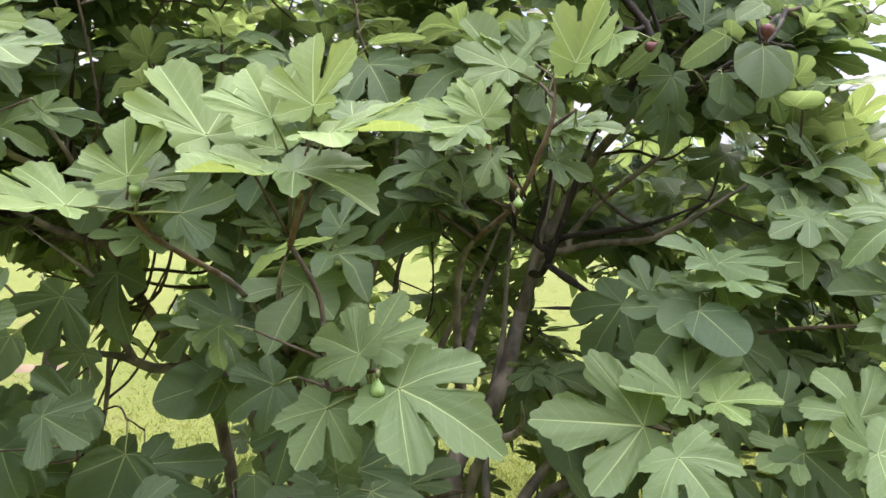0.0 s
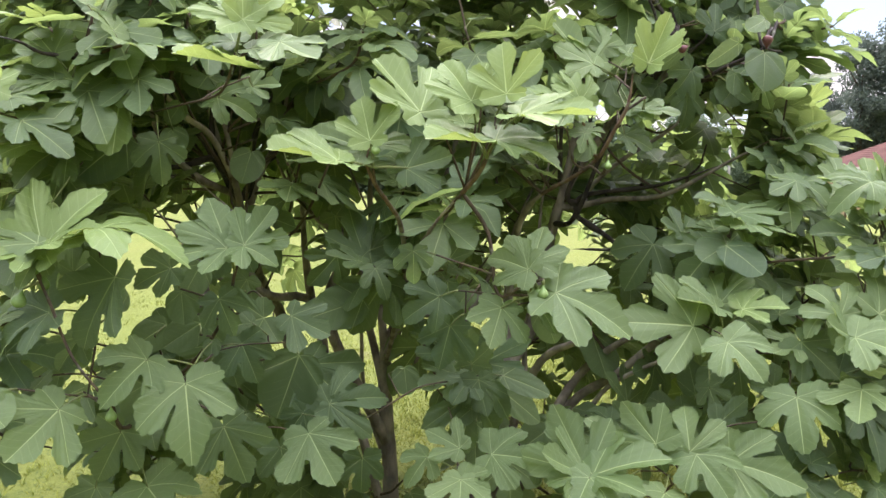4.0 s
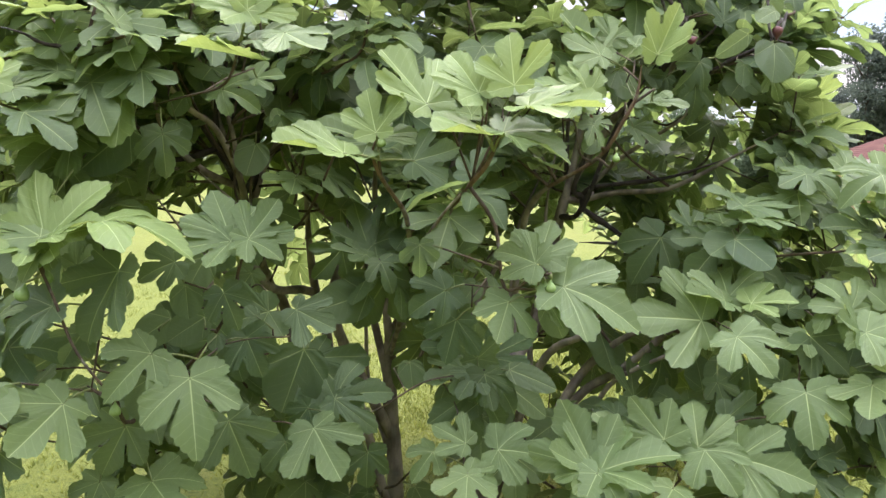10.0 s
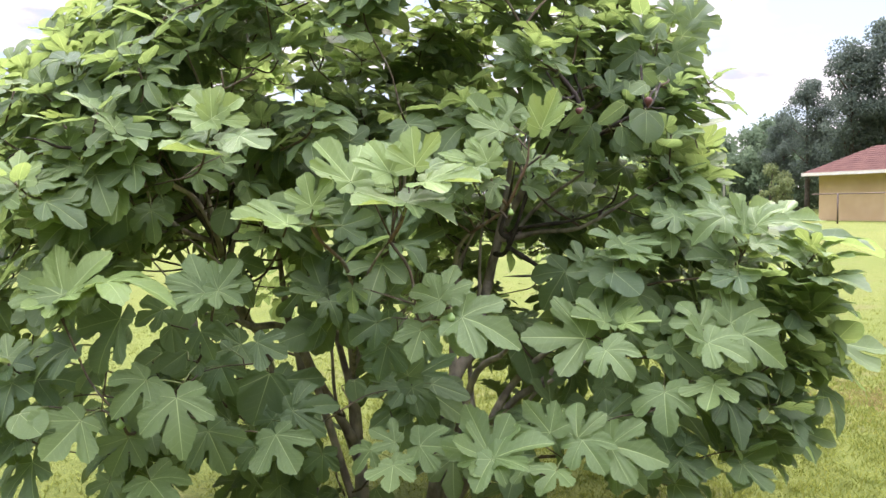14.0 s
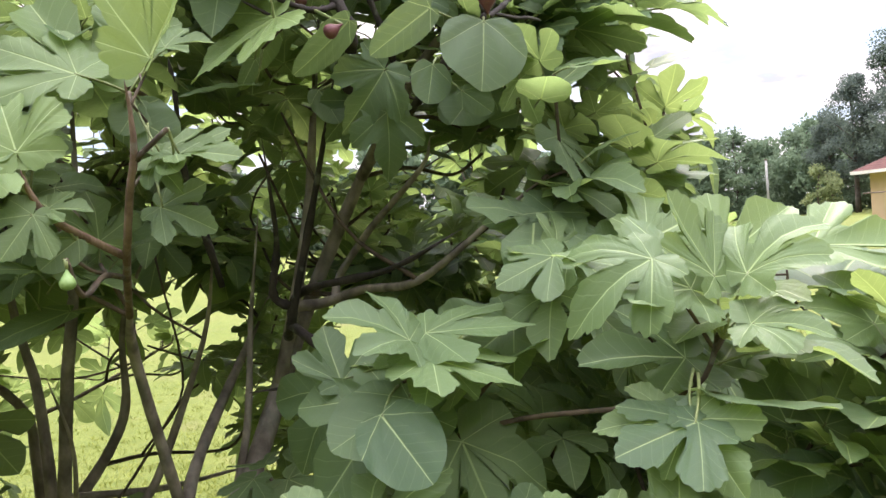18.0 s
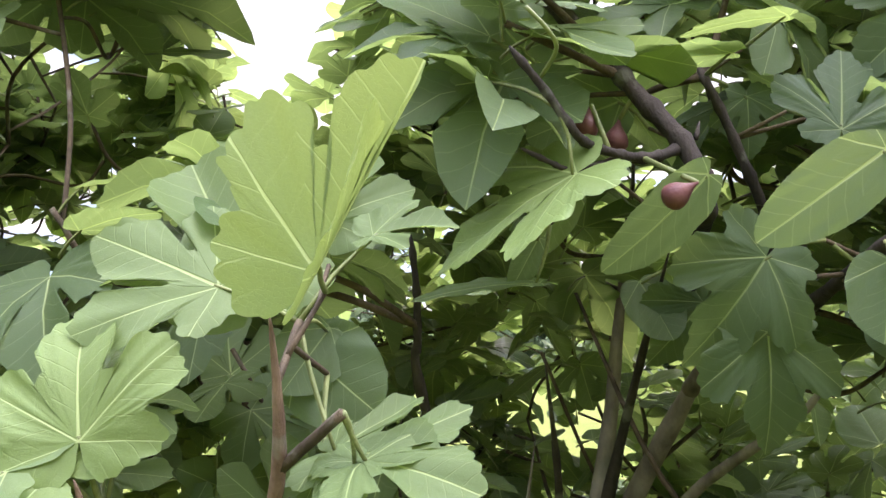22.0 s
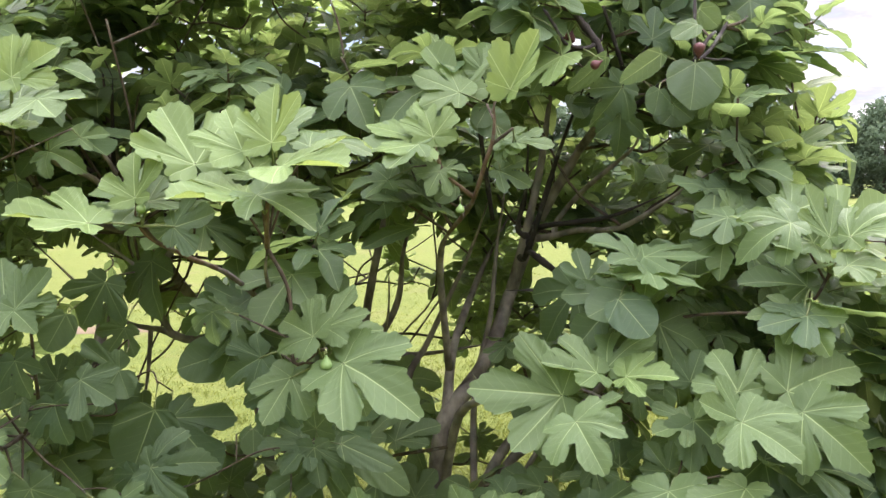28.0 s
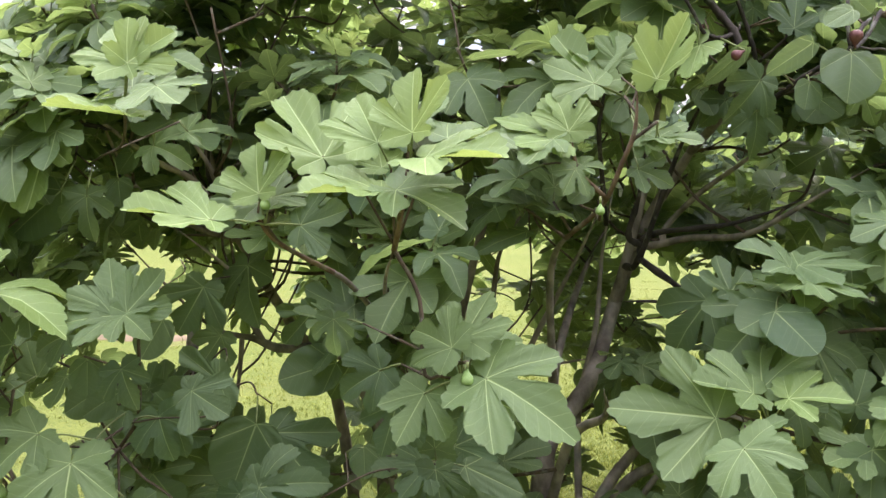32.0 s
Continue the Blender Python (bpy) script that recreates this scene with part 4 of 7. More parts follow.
wood("young_stem", [(-0.450, 1.340, 1.440), (-0.480, 1.260, 1.480), (-0.496, 1.228, 1.520), (-0.490, 1.215, 1.555)], 0.0058, 0.004)
s = Vector((0.079, 1.575, 1.645))
twig_to(s, Vector((0.000, -0.250, 1.000)).normalized())
put_leaf((0.079, 1.546, 1.700), (0.049, 1.566, 1.799), (0.36, -0.92, 0.16), s, 4, 0.85, True)
put_leaf((0.067, 1.540, 1.682), (-0.070, 1.540, 1.758), (0.30, -0.71, 0.64), s, 3, 0.55, True)
put_leaf((0.046, 1.520, 1.682), (-0.093, 1.490, 1.674), (0.23, -0.50, 0.83), s, 6, 0.5, True)
put_leaf((0.094, 1.540, 1.619), (0.069, 1.500, 1.568), (0.30, -0.79, 0.53), s, 2, 0.4, True)
put_leaf((0.104, 1.560, 1.625), (0.159, 1.560, 1.628), (0.21, -0.57, 0.79), s, 1, 0.35, True)
put_leaf((-0.031, 1.560, 1.599), (-0.143, 1.540, 1.603), (0.28, -0.53, 0.80), s, 5, 0.15, True)
put_leaf((0.125, 1.600, 1.585), (0.082, 1.570, 1.548), (0.28, -0.87, 0.41), s, 8, 0.1, True)
put_leaf((0.093, 1.580, 1.724), (0.128, 1.600, 1.736), (0.25, -0.68, 0.69), s, 0, 0.3, True)
put_leaf((0.053, 1.600, 1.672), (0.086, 1.630, 1.713), (0.31, -0.77, 0.56), s, 7, 0.3, True)
s = Vector((0.202, 1.625, 1.781))
twig_to(s, Vector((0.000, -0.250, 1.000)).normalized())
put_leaf((0.260, 1.533, 1.805), (0.322, 1.550, 1.938), (-0.42, -0.86, -0.10), s, 17, 0.85, True)
put_leaf((0.136, 1.620, 1.810), (0.030, 1.610, 1.859), (0.22, -0.72, 0.66), s, 2, 0.5, True)
put_leaf((0.138, 1.660, 1.811), (0.048, 1.700, 1.946), (0.22, -0.79, 0.57), s, 13, 0.5, True)
put_leaf((0.189, 1.700, 1.872), (0.205, 1.730, 1.963), (0.21, -0.95, 0.24), s, 7, 0.4, True)
put_leaf((0.247, 1.660, 1.850), (0.312, 1.660, 1.864), (0.10, -0.59, 0.80), s, 1, 0.4, True)
put_leaf((0.240, 1.600, 1.690), (0.324, 1.580, 1.696), (0.11, -0.62, 0.77), s, 6, 0.35, True)
put_leaf((0.234, 1.600, 1.677), (0.268, 1.570, 1.654), (0.16, -0.86, 0.48), s, 5, 0.25, True)
put_leaf((0.231, 1.620, 1.620), (0.304, 1.590, 1.596), (0.16, -0.84, 0.52), s, 3, 0.2, True)
put_leaf((0.174, 1.680, 1.766), (0.254, 1.650, 1.714), (0.23, -0.96, 0.17), s, 8, 0.1, True)
put_leaf((0.202, 1.680, 1.780), (0.175, 1.650, 1.729), (0.20, -0.97, 0.15), s, 9, 0.1, True)
fig_fruit((-0.113, 1.250, 1.226), 0.012, (0.2, -0.3, -1), False)
fig_fruit((-1.030, 1.200, 0.975), 0.012, (0, 0, -1), False)
fig_fruit((-1.178, 1.200, 1.288), 0.014, (0.3, 0, -1), False)
fig_fruit((-1.165, 1.220, 1.254), 0.013, (0, 0, -1), False)
fig_fruit((-1.207, 1.200, 1.222), 0.015, (-0.3, 0, -1), False)
fig_fruit((-0.101, 1.200, 1.234), 0.012, (0, 0, -1), False)
fig_fruit((-0.108, 1.220, 1.228), 0.011, (0, 0, -1), False)
fig_fruit((-0.477, 1.210, 1.546), 0.01, (0, 0, -1), False)
fig_fruit((0.145, 1.500, 1.530), 0.01, (0, 0, -1), False)
s = Vector((0.967, 1.500, 1.384))
twig_to(s, Vector((0.000, -0.250, 1.000)).normalized())
put_leaf((0.929, 1.500, 1.453), (0.779, 1.500, 1.544), (0.3, -0.6, 0.8), s, 3, 0.3, True)
put_leaf((1.006, 1.500, 1.466), (1.085, 1.500, 1.564), (-0.69, -0.39, 0.73), s, 5, 0.25, True)
put_leaf((0.962, 1.500, 1.466), (0.914, 1.520, 1.584), (0.51, -0.66, 0.75), s, 6, 0.25, True)
put_leaf((0.863, 1.450, 1.500), (0.750, 1.420, 1.466), (-0.01, -0.69, 0.98), s, 0, 0.2, True)
put_leaf((0.886, 1.400, 1.306), (0.777, 1.360, 1.294), (-0.18, -0.46, 1.02), s, 2, 0.15, True)
put_leaf((0.882, 1.420, 1.308), (0.943, 1.380, 1.268), (0.35, -0.63, 0.86), s, 5, 0.15, True)
put_leaf((0.983, 1.450, 1.408), (1.063, 1.400, 1.414), (-0.18, -0.51, 1.1), s, 4, 0.4, True)
s = Vector((0.581, 1.660, 1.350))
twig_to(s, Vector((0.000, -0.250, 1.000)).normalized())
put_leaf((0.560, 1.620, 1.403), (0.460, 1.600, 1.476), (0.51, -0.35, 0.82), s, 4, 0.2, True)
put_leaf((0.585, 1.650, 1.407), (0.732, 1.600, 1.419), (0.29, -0.59, 1.24), s, 2, 0.25, True)
put_leaf((0.588, 1.580, 1.380), (0.690, 1.500, 1.357), (0.21, -0.47, 1.09), s, 2, 0.35, True)
put_leaf((0.512, 1.550, 1.317), (0.569, 1.450, 1.254), (0, -0.8, 0.5), s, 8, 0.1, True)
put_leaf((0.552, 1.600, 1.323), (0.441, 1.550, 1.276), (0, -0.6, 0.8), s, 9, 0, True)
put_leaf((0.453, 1.700, 1.337), (0.428, 1.750, 1.419), (0.47, -0.92, 0.4), s, 6, 0, True)
shoot((0.876, 1.900, 1.645), (0.1, -0.2, 1), 9, 0.146, 0.25, True)
shoot((1.041, 2.000, 1.669), (0.1, -0.2, 1), 8, 0.146, 0.25, True)
shoot((0.811, 1.750, 1.484), (0, -0.3, 1), 8, 0.138, 0.3, True)
s = on_wood((0.918, 2.000, 1.387))
put_leaf((0.904, 2.030, 1.416), (0.805, 2.110, 1.515), (-0.22, -0.68, 0.70), s, 3, 0.3, True)
put_leaf((1.051, 2.100, 1.498), (1.215, 2.150, 1.589), (-0.35, -0.82, 0.46), s, 3, 0.75, True)
put_leaf((1.008, 2.050, 1.471), (0.950, 2.050, 1.487), (-0.30, -0.73, 0.62), s, 8, 0.2, True)
put_leaf((1.025, 1.950, 1.445), (1.095, 1.920, 1.403), (-0.22, -0.47, 0.86), s, 5, 0.3, True)
# left and low front
s = Vector((-0.230, 1.235, 1.533))
twig_to(s, Vector((0.000, -0.250, 1.000)).normalized())
put_leaf((-0.197, 1.190, 1.673), (-0.204, 1.226, 1.789), (-0.32, -0.95, -0.00), s, 12, 0.8, True)
put_leaf((-0.268, 1.225, 1.659), (-0.325, 1.279, 1.754), (0.21, -0.96, 0.21), s, 11, 0.75, True)
put_leaf((-0.251, 1.180, 1.567), (-0.381, 1.108, 1.580), (-0.06, -0.32, 0.95), s, 13, 0.75, True)
put_leaf((-0.170, 1.170, 1.628), (-0.025, 1.080, 1.636), (-0.08, -0.36, 0.93), s, 13, 0.55, True)
put_leaf((-0.223, 1.170, 1.572), (-0.091, 1.098, 1.537), (-0.05, -0.27, 0.96), s, 1, 0.35, True)
put_leaf((-0.378, 1.250, 1.633), (-0.472, 1.304, 1.767), (0.43, -0.74, 0.51), s, 13, 0.7, True)
put_leaf((-0.229, 1.320, 1.690), (-0.266, 1.410, 1.787), (-0.10, -0.57, 0.81), s, 3, 0.4, True)
put_leaf((-0.149, 1.290, 1.670), (-0.057, 1.362, 1.737), (-0.13, -0.57, 0.81), s, 0, 0.45, True)
put_leaf((-0.273, 1.280, 1.615), (-0.372, 1.316, 1.640), (-0.08, -0.48, 0.87), s, 14, 0.6, True)
put_leaf((-0.198, 1.250, 1.581), (-0.145, 1.214, 1.593), (-0.05, -0.24, 0.97), s, 5, 0.4, True)
s = Vector((-0.483, 1.225, 1.509))
twig_to(s, Vector((0.000, -0.250, 1.000)).normalized())
put_leaf((-0.490, 1.212, 1.567), (-0.510, 1.248, 1.663), (-0.04, -0.99, 0.17), s, 12, 0.85, True)
put_leaf((-0.556, 1.150, 1.519), (-0.697, 1.096, 1.552), (0.00, -0.37, 0.93), s, 13, 0.75, True)
put_leaf((-0.504, 1.250, 1.549), (-0.622, 1.286, 1.605), (-0.02, -0.65, 0.76), s, 1, 0.5, True)
put_leaf((-0.410, 1.209, 1.508), (-0.313, 1.188, 1.539), (-0.08, -0.88, 0.46), s, 6, 0.15, True)
put_leaf((-0.477, 1.240, 1.558), (-0.398, 1.276, 1.595), (-0.03, -0.57, 0.82), s, 3, 0.4, True)
put_leaf((-0.420, 1.250, 1.514), (-0.462, 1.304, 1.574), (-0.06, -0.71, 0.70), s, 0, 0.2, True)
s = Vector((-0.787, 1.300, 1.271))
twig_to(s, Vector((0.000, -0.250, 1.000)).normalized())
put_leaf((-0.795, 1.232, 1.335), (-0.839, 1.286, 1.437), (0.36, -0.89, 0.28), s, 2, 0.25, True)
put_leaf((-0.755, 1.205, 1.340), (-0.696, 1.241, 1.423), (-0.13, -0.92, 0.37), s, 6, 0.25, True)
put_leaf((-0.794, 1.225, 1.331), (-0.900, 1.189, 1.333), (0.10, -0.73, 0.67), s, 3, 0.3, True)
put_leaf((-0.756, 1.200, 1.337), (-0.693, 1.146, 1.329), (0.08, -0.67, 0.74), s, 7, 0.25, True)
put_leaf((-0.826, 1.320, 1.370), (-0.874, 1.348, 1.420), (0.12, -0.80, 0.59), s, 1, 0.1, True)
s = Vector((-0.872, 1.270, 1.066))
twig_to(s, Vector((0.000, -0.250, 1.000)).normalized())
put_leaf((-0.918, 1.260, 1.283), (-0.998, 1.246, 1.255), (0.18, -0.86, 0.48), s, 7, 0.1, True)
put_leaf((-0.905, 1.306, 1.225), (-0.895, 1.285, 1.154), (0.19, -0.93, 0.30), s, 9, 0.1, True)
put_leaf((-0.820, 1.289, 1.211), (-0.786, 1.261, 1.142), (0.14, -0.94, 0.31), s, 7, 0.1, True)
put_leaf((-0.876, 1.380, 1.141), (-0.958, 1.359, 1.088), (0.16, -0.90, 0.40), s, 8, 0.05, True)
put_leaf((-0.780, 1.360, 1.095), (-0.740, 1.325, 1.013), (0.11, -0.92, 0.36), s, 4, 0.05, True)
put_leaf((-0.878, 1.200, 1.043), (-0.847, 1.092, 0.936), (0.17, -0.86, 0.48), s, 7, 0.35, True)
put_leaf((-0.961, 1.220, 1.092), (-1.020, 1.130, 1.041), (0.20, -0.85, 0.49), s, 5, 0.25, True)
put_leaf((-0.984, 1.300, 1.017), (-0.993, 1.272, 0.926), (0.22, -0.91, 0.35), s, 9, 0.1, True)
put_leaf((-0.844, 1.340, 1.108), (-0.843, 1.319, 1.071), (0.15, -0.92, 0.36), s, 9, 0.05, True)
s = Vector((-1.072, 1.280, 0.995))
twig_to(s, Vector((0.000, -0.250, 1.000)).normalized())
put_leaf((-1.127, 1.180, 0.998), (-1.192, 1.072, 0.926), (0.29, -0.83, 0.47), s, 6, 0.2, True)
put_leaf((-1.031, 1.280, 0.916), (-1.078, 1.245, 0.816), (0.24, -0.90, 0.37), s, 7, 0.05, True)
put_leaf((-0.815, 1.310, 0.913), (-0.758, 1.275, 0.793), (0.13, -0.88, 0.45), s, 3, 0.15, True)
put_leaf((-0.984, 1.300, 0.781), (-0.900, 1.192, 0.738), (0.19, -0.78, 0.60), s, 4, 0.2, True)
put_leaf((-1.094, 1.300, 0.784), (-1.119, 1.258, 0.715), (0.25, -0.80, 0.54), s, 5, 0.15, True)
put_leaf((-1.181, 1.300, 0.978), (-1.119, 1.336, 1.013), (0.24, -0.68, 0.69), s, 1, 0.2, True)
put_leaf((-1.270, 1.150, 1.034), (-1.199, 1.096, 0.990), (0.35, -0.79, 0.51), s, 9, 0.2, True)
put_leaf((-1.310, 1.450, 0.992), (-1.185, 1.471, 1.069), (0.35, -0.88, 0.33), s, 8, 0.05, True)
put_leaf((-0.968, 1.450, 1.125), (-1.049, 1.429, 1.070), (0.20, -0.94, 0.28), s, 8, 0.05, True)
put_leaf((-0.694, 1.400, 0.830), (-0.672, 1.372, 0.741), (0.07, -0.90, 0.42), s, 4, 0.05, True)
put_leaf((-0.897, 1.450, 0.802), (-0.928, 1.429, 0.739), (0.16, -0.87, 0.47), s, 3, 0.05, True)
put_leaf((-1.288, 1.400, 1.085), (-1.330, 1.379, 1.023), (0.34, -0.87, 0.35), s, 4, 0.1, True)
s = Vector((-1.087, 1.320, 1.152))
twig_to(s, Vector((0.000, -0.250, 1.000)).normalized())
put_leaf((-1.156, 1.220, 1.194), (-1.276, 1.192, 1.145), (0.20, -0.55, 0.81), s, 5, 0.15, True)
put_leaf((-1.031, 1.250, 1.265), (-1.105, 1.236, 1.116), (-0.61, -0.78, 0.14), s, 11, 0.1, True)
put_leaf((-1.123, 1.300, 1.124), (-1.159, 1.272, 1.059), (0.28, -0.87, 0.41), s, 1, 0.1, True)
put_leaf((-1.052, 1.350, 1.173), (-1.094, 1.371, 1.247), (0.25, -0.93, 0.27), s, 8, 0.05, True)
put_leaf((-1.132, 1.300, 1.269), (-1.082, 1.314, 1.318), (0.26, -0.79, 0.55), s, 7, 0.1, True)
put_leaf((-1.058, 1.200, 1.368), (-0.884, 1.164, 1.405), (0.05, -0.16, 0.99), s, 0, 0.6, True)
s = Vector((-1.170, 1.220, 1.323))
twig_to(s, Vector((0.000, -0.250, 1.000)).normalized())
put_leaf((-1.166, 1.220, 1.331), (-1.059, 1.274, 1.458), (-0.33, -0.87, 0.36), s, 11, 0.8, True)
put_leaf((-1.171, 1.210, 1.340), (-1.286, 1.246, 1.402), (0.21, -0.57, 0.79), s, 2, 0.5, True)
put_leaf((-1.175, 1.200, 1.327), (-1.252, 1.146, 1.317), (0.19, -0.50, 0.85), s, 6, 0.55, True)
put_leaf((-1.148, 1.200, 1.339), (-1.042, 1.164, 1.383), (0.13, -0.36, 0.92), s, 13, 0.75, True)
put_leaf((-1.165, 1.200, 1.315), (-1.184, 1.146, 1.275), (0.27, -0.75, 0.61), s, 5, 0.3, True)
s = Vector((-1.030, 1.500, 1.758))
twig_to(s, Vector((0.000, -0.250, 1.000)).normalized())
put_leaf((-1.041, 1.480, 1.798), (-1.160, 1.444, 1.821), (0.18, -0.74, 0.65), s, 2, 0.4, True)
put_leaf((-1.044, 1.520, 1.772), (-1.146, 1.556, 1.807), (0.18, -0.73, 0.66), s, 9, 0.2, True)
put_leaf((-1.042, 1.550, 1.785), (-0.967, 1.604, 1.888), (0.19, -0.80, 0.56), s, 4, 0.4, True)
put_leaf((-1.059, 1.466, 1.576), (-1.166, 1.431, 1.475), (0.25, -0.95, 0.20), s, 8, 0.1, True)
put_leaf((-0.978, 1.436, 1.564), (-0.965, 1.408, 1.474), (0.22, -0.97, 0.09), s, 5, 0.1, True)
put_leaf((-1.056, 1.420, 1.677), (-1.211, 1.348, 1.571), (0.21, -0.78, 0.59), s, 6, 0.75, True)
put_leaf((-1.122, 1.440, 1.664), (-1.257, 1.404, 1.679), (0.14, -0.47, 0.87), s, 3, 0.4, True)
put_leaf((-1.244, 1.420, 1.674), (-1.340, 1.384, 1.689), (0.25, -0.70, 0.67), s, 1, 0.5, True)
put_leaf((-1.066, 1.460, 1.679), (-1.051, 1.514, 1.746), (0.24, -0.92, 0.31), s, 8, 0.5, True)
put_leaf((-0.958, 1.600, 1.669), (-0.987, 1.579, 1.616), (0.19, -0.97, 0.16), s, 8, 0.1, True)
put_leaf((-1.257, 1.620, 1.816), (-1.370, 1.656, 1.891), (0.32, -0.94, 0.10), s, 7, 0.75, True)
put_leaf((-0.970, 1.550, 1.602), (-0.953, 1.529, 1.538), (0.20, -0.97, 0.12), s, 9, 0.1, True)
put_leaf((-1.254, 1.450, 1.620), (-1.349, 1.414, 1.652), (0.20, -0.54, 0.82), s, 0, 0.6, True)
put_leaf((-1.180, 1.450, 1.557), (-1.291, 1.378, 1.488), (0.26, -0.80, 0.53), s, 5, 0.35, True)
put_leaf((-1.231, 1.400, 1.553), (-1.336, 1.364, 1.580), (0.14, -0.38, 0.92), s, 2, 0.5, True)
put_leaf((-1.159, 1.500, 1.492), (-1.270, 1.446, 1.437), (0.21, -0.68, 0.71), s, 4, 0.3, True)
put_leaf((-1.187, 1.350, 1.421), (-1.227, 1.296, 1.403), (0.30, -0.86, 0.42), s, 9, 0.75, True)
s = Vector((-0.777, 1.260, 1.749))
twig_to(s, Vector((0.000, -0.250, 1.000)).normalized())
put_leaf((-0.760, 1.247, 1.817), (-0.832, 1.301, 1.903), (0.11, -0.94, 0.33), s, 11, 0.8, True)
put_leaf((-0.759, 1.240, 1.816), (-0.680, 1.276, 1.884), (0.12, -0.97, 0.23), s, 12, 0.8, True)
put_leaf((-0.743, 1.250, 1.758), (-0.652, 1.214, 1.767), (0.07, -0.59, 0.81), s, 3, 0.4, True)
put_leaf((-0.680, 1.200, 1.766), (-0.597, 1.128, 1.723), (0.05, -0.59, 0.80), s, 6, 0.5, True)
put_leaf((-0.749, 1.220, 1.714), (-0.891, 1.166, 1.743), (0.02, -0.18, 0.98), s, 13, 0.6, True)
put_leaf((-0.785, 1.300, 1.779), (-0.899, 1.336, 1.805), (0.08, -0.59, 0.80), s, 0, 0.35, True)
put_leaf((-0.852, 1.500, 1.676), (-0.767, 1.464, 1.655), (0.13, -0.86, 0.50), s, 5, 0.2, True)
put_leaf((-0.771, 1.500, 1.706), (-0.703, 1.500, 1.722), (0.10, -0.87, 0.49), s, 1, 0.2, True)
put_leaf((-0.804, 1.800, 1.559), (-0.829, 1.772, 1.468), (0.11, -0.98, 0.14), s, 9, 0.1, True)
s = Vector((-0.117, 1.245, 1.223))
twig_to(s, Vector((0.000, -0.250, 1.000)).normalized())
put_leaf((-0.132, 1.220, 1.287), (-0.218, 1.256, 1.323), (-0.20, -0.81, 0.55), s, 4, 0.3, True)
put_leaf((-0.114, 1.250, 1.300), (-0.071, 1.322, 1.380), (-0.21, -0.82, 0.54), s, 2, 0.35, True)
put_leaf((-0.069, 1.209, 1.235), (0.077, 1.119, 1.202), (-0.16, -0.57, 0.81), s, 7, 0.45, True)
put_leaf((-0.098, 1.250, 1.199), (0.003, 1.196, 1.183), (-0.15, -0.56, 0.81), s, 1, 0.2, True)
put_leaf((-0.186, 1.242, 1.197), (-0.225, 1.170, 1.126), (-0.20, -0.93, 0.32), s, 2, 0.25, True)
put_leaf((-0.382, 1.322, 1.318), (-0.383, 1.301, 1.249), (-0.09, -0.96, 0.26), s, 5, 0.12, True)
put_leaf((-0.307, 1.410, 1.198), (-0.399, 1.389, 1.149), (-0.12, -0.89, 0.44), s, 4, 0.1, True)
put_leaf((-0.277, 1.430, 1.122), (-0.307, 1.402, 1.020), (-0.14, -0.95, 0.29), s, 2, 0.08, True)
put_leaf((-0.086, 1.280, 1.277), (-0.009, 1.316, 1.300), (-0.17, -0.64, 0.75), s, 3, 0.35, True)
put_leaf((-0.216, 1.500, 1.206), (-0.251, 1.486, 1.157), (-0.16, -0.94, 0.30), s, 9, 0.05, True)
put_leaf((-0.072, 1.320, 1.178), (-0.043, 1.292, 1.102), (-0.25, -0.91, 0.32), s, 8, 0.05, True)
s = Vector((-0.558, 1.420, 0.871))
twig_to(s, Vector((0.000, -0.250, 1.000)).normalized())
put_leaf((-0.576, 1.400, 0.934), (-0.449, 1.386, 0.972), (0.01, -0.84, 0.54), s, 0, 0.08, True)
put_leaf((-0.572, 1.400, 0.930), (-0.519, 1.379, 0.865), (0.01, -0.90, 0.43), s, 5, 0.05, True)
put_leaf((-0.624, 1.351, 0.878), (-0.559, 1.261, 0.783), (0.03, -0.89, 0.46), s, 6, 0.2, True)
put_leaf((-0.660, 1.270, 1.176), (-0.572, 1.249, 1.135), (0.05, -0.85, 0.52), s, 6, 0.1, True)
put_leaf((-0.642, 1.450, 0.899), (-0.683, 1.429, 0.849), (0.04, -0.90, 0.44), s, 7, 0.05, True)
put_leaf((-0.772, 1.500, 1.118), (-0.801, 1.514, 1.145), (0.11, -0.95, 0.28), s, 8, 0.05, True)
put_leaf((-0.198, 1.450, 0.976), (-0.180, 1.422, 0.891), (-0.17, -0.91, 0.37), s, 2, 0.1, True)
put_leaf((-0.134, 1.450, 0.986), (-0.010, 1.429, 0.943), (-0.18, -0.80, 0.57), s, 10, 0.12, True)
put_leaf((-0.492, 1.500, 0.761), (-0.496, 1.472, 0.674), (-0.03, -0.87, 0.48), s, 4, 0.08, True)
put_leaf((-0.381, 1.550, 0.987), (-0.374, 1.529, 0.916), (-0.08, -0.94, 0.34), s, 9, 0.05, True)
put_leaf((-0.205, 1.500, 0.885), (-0.259, 1.479, 0.851), (-0.16, -0.91, 0.38), s, 8, 0.05, True)
s = Vector((-0.244, 1.330, 0.768))
twig_to(s, Vector((0.000, -0.250, 1.000)).normalized())
put_leaf((-0.267, 1.304, 0.848), (-0.342, 1.340, 0.889), (-0.13, -0.81, 0.58), s, 3, 0.35, True)
put_leaf((-0.194, 1.280, 0.839), (-0.083, 1.226, 0.848), (-0.14, -0.67, 0.73), s, 4, 0.35, True)
put_leaf((-0.281, 1.188, 0.816), (-0.299, 1.098, 0.770), (-0.12, -0.75, 0.65), s, 6, 0.4, True)
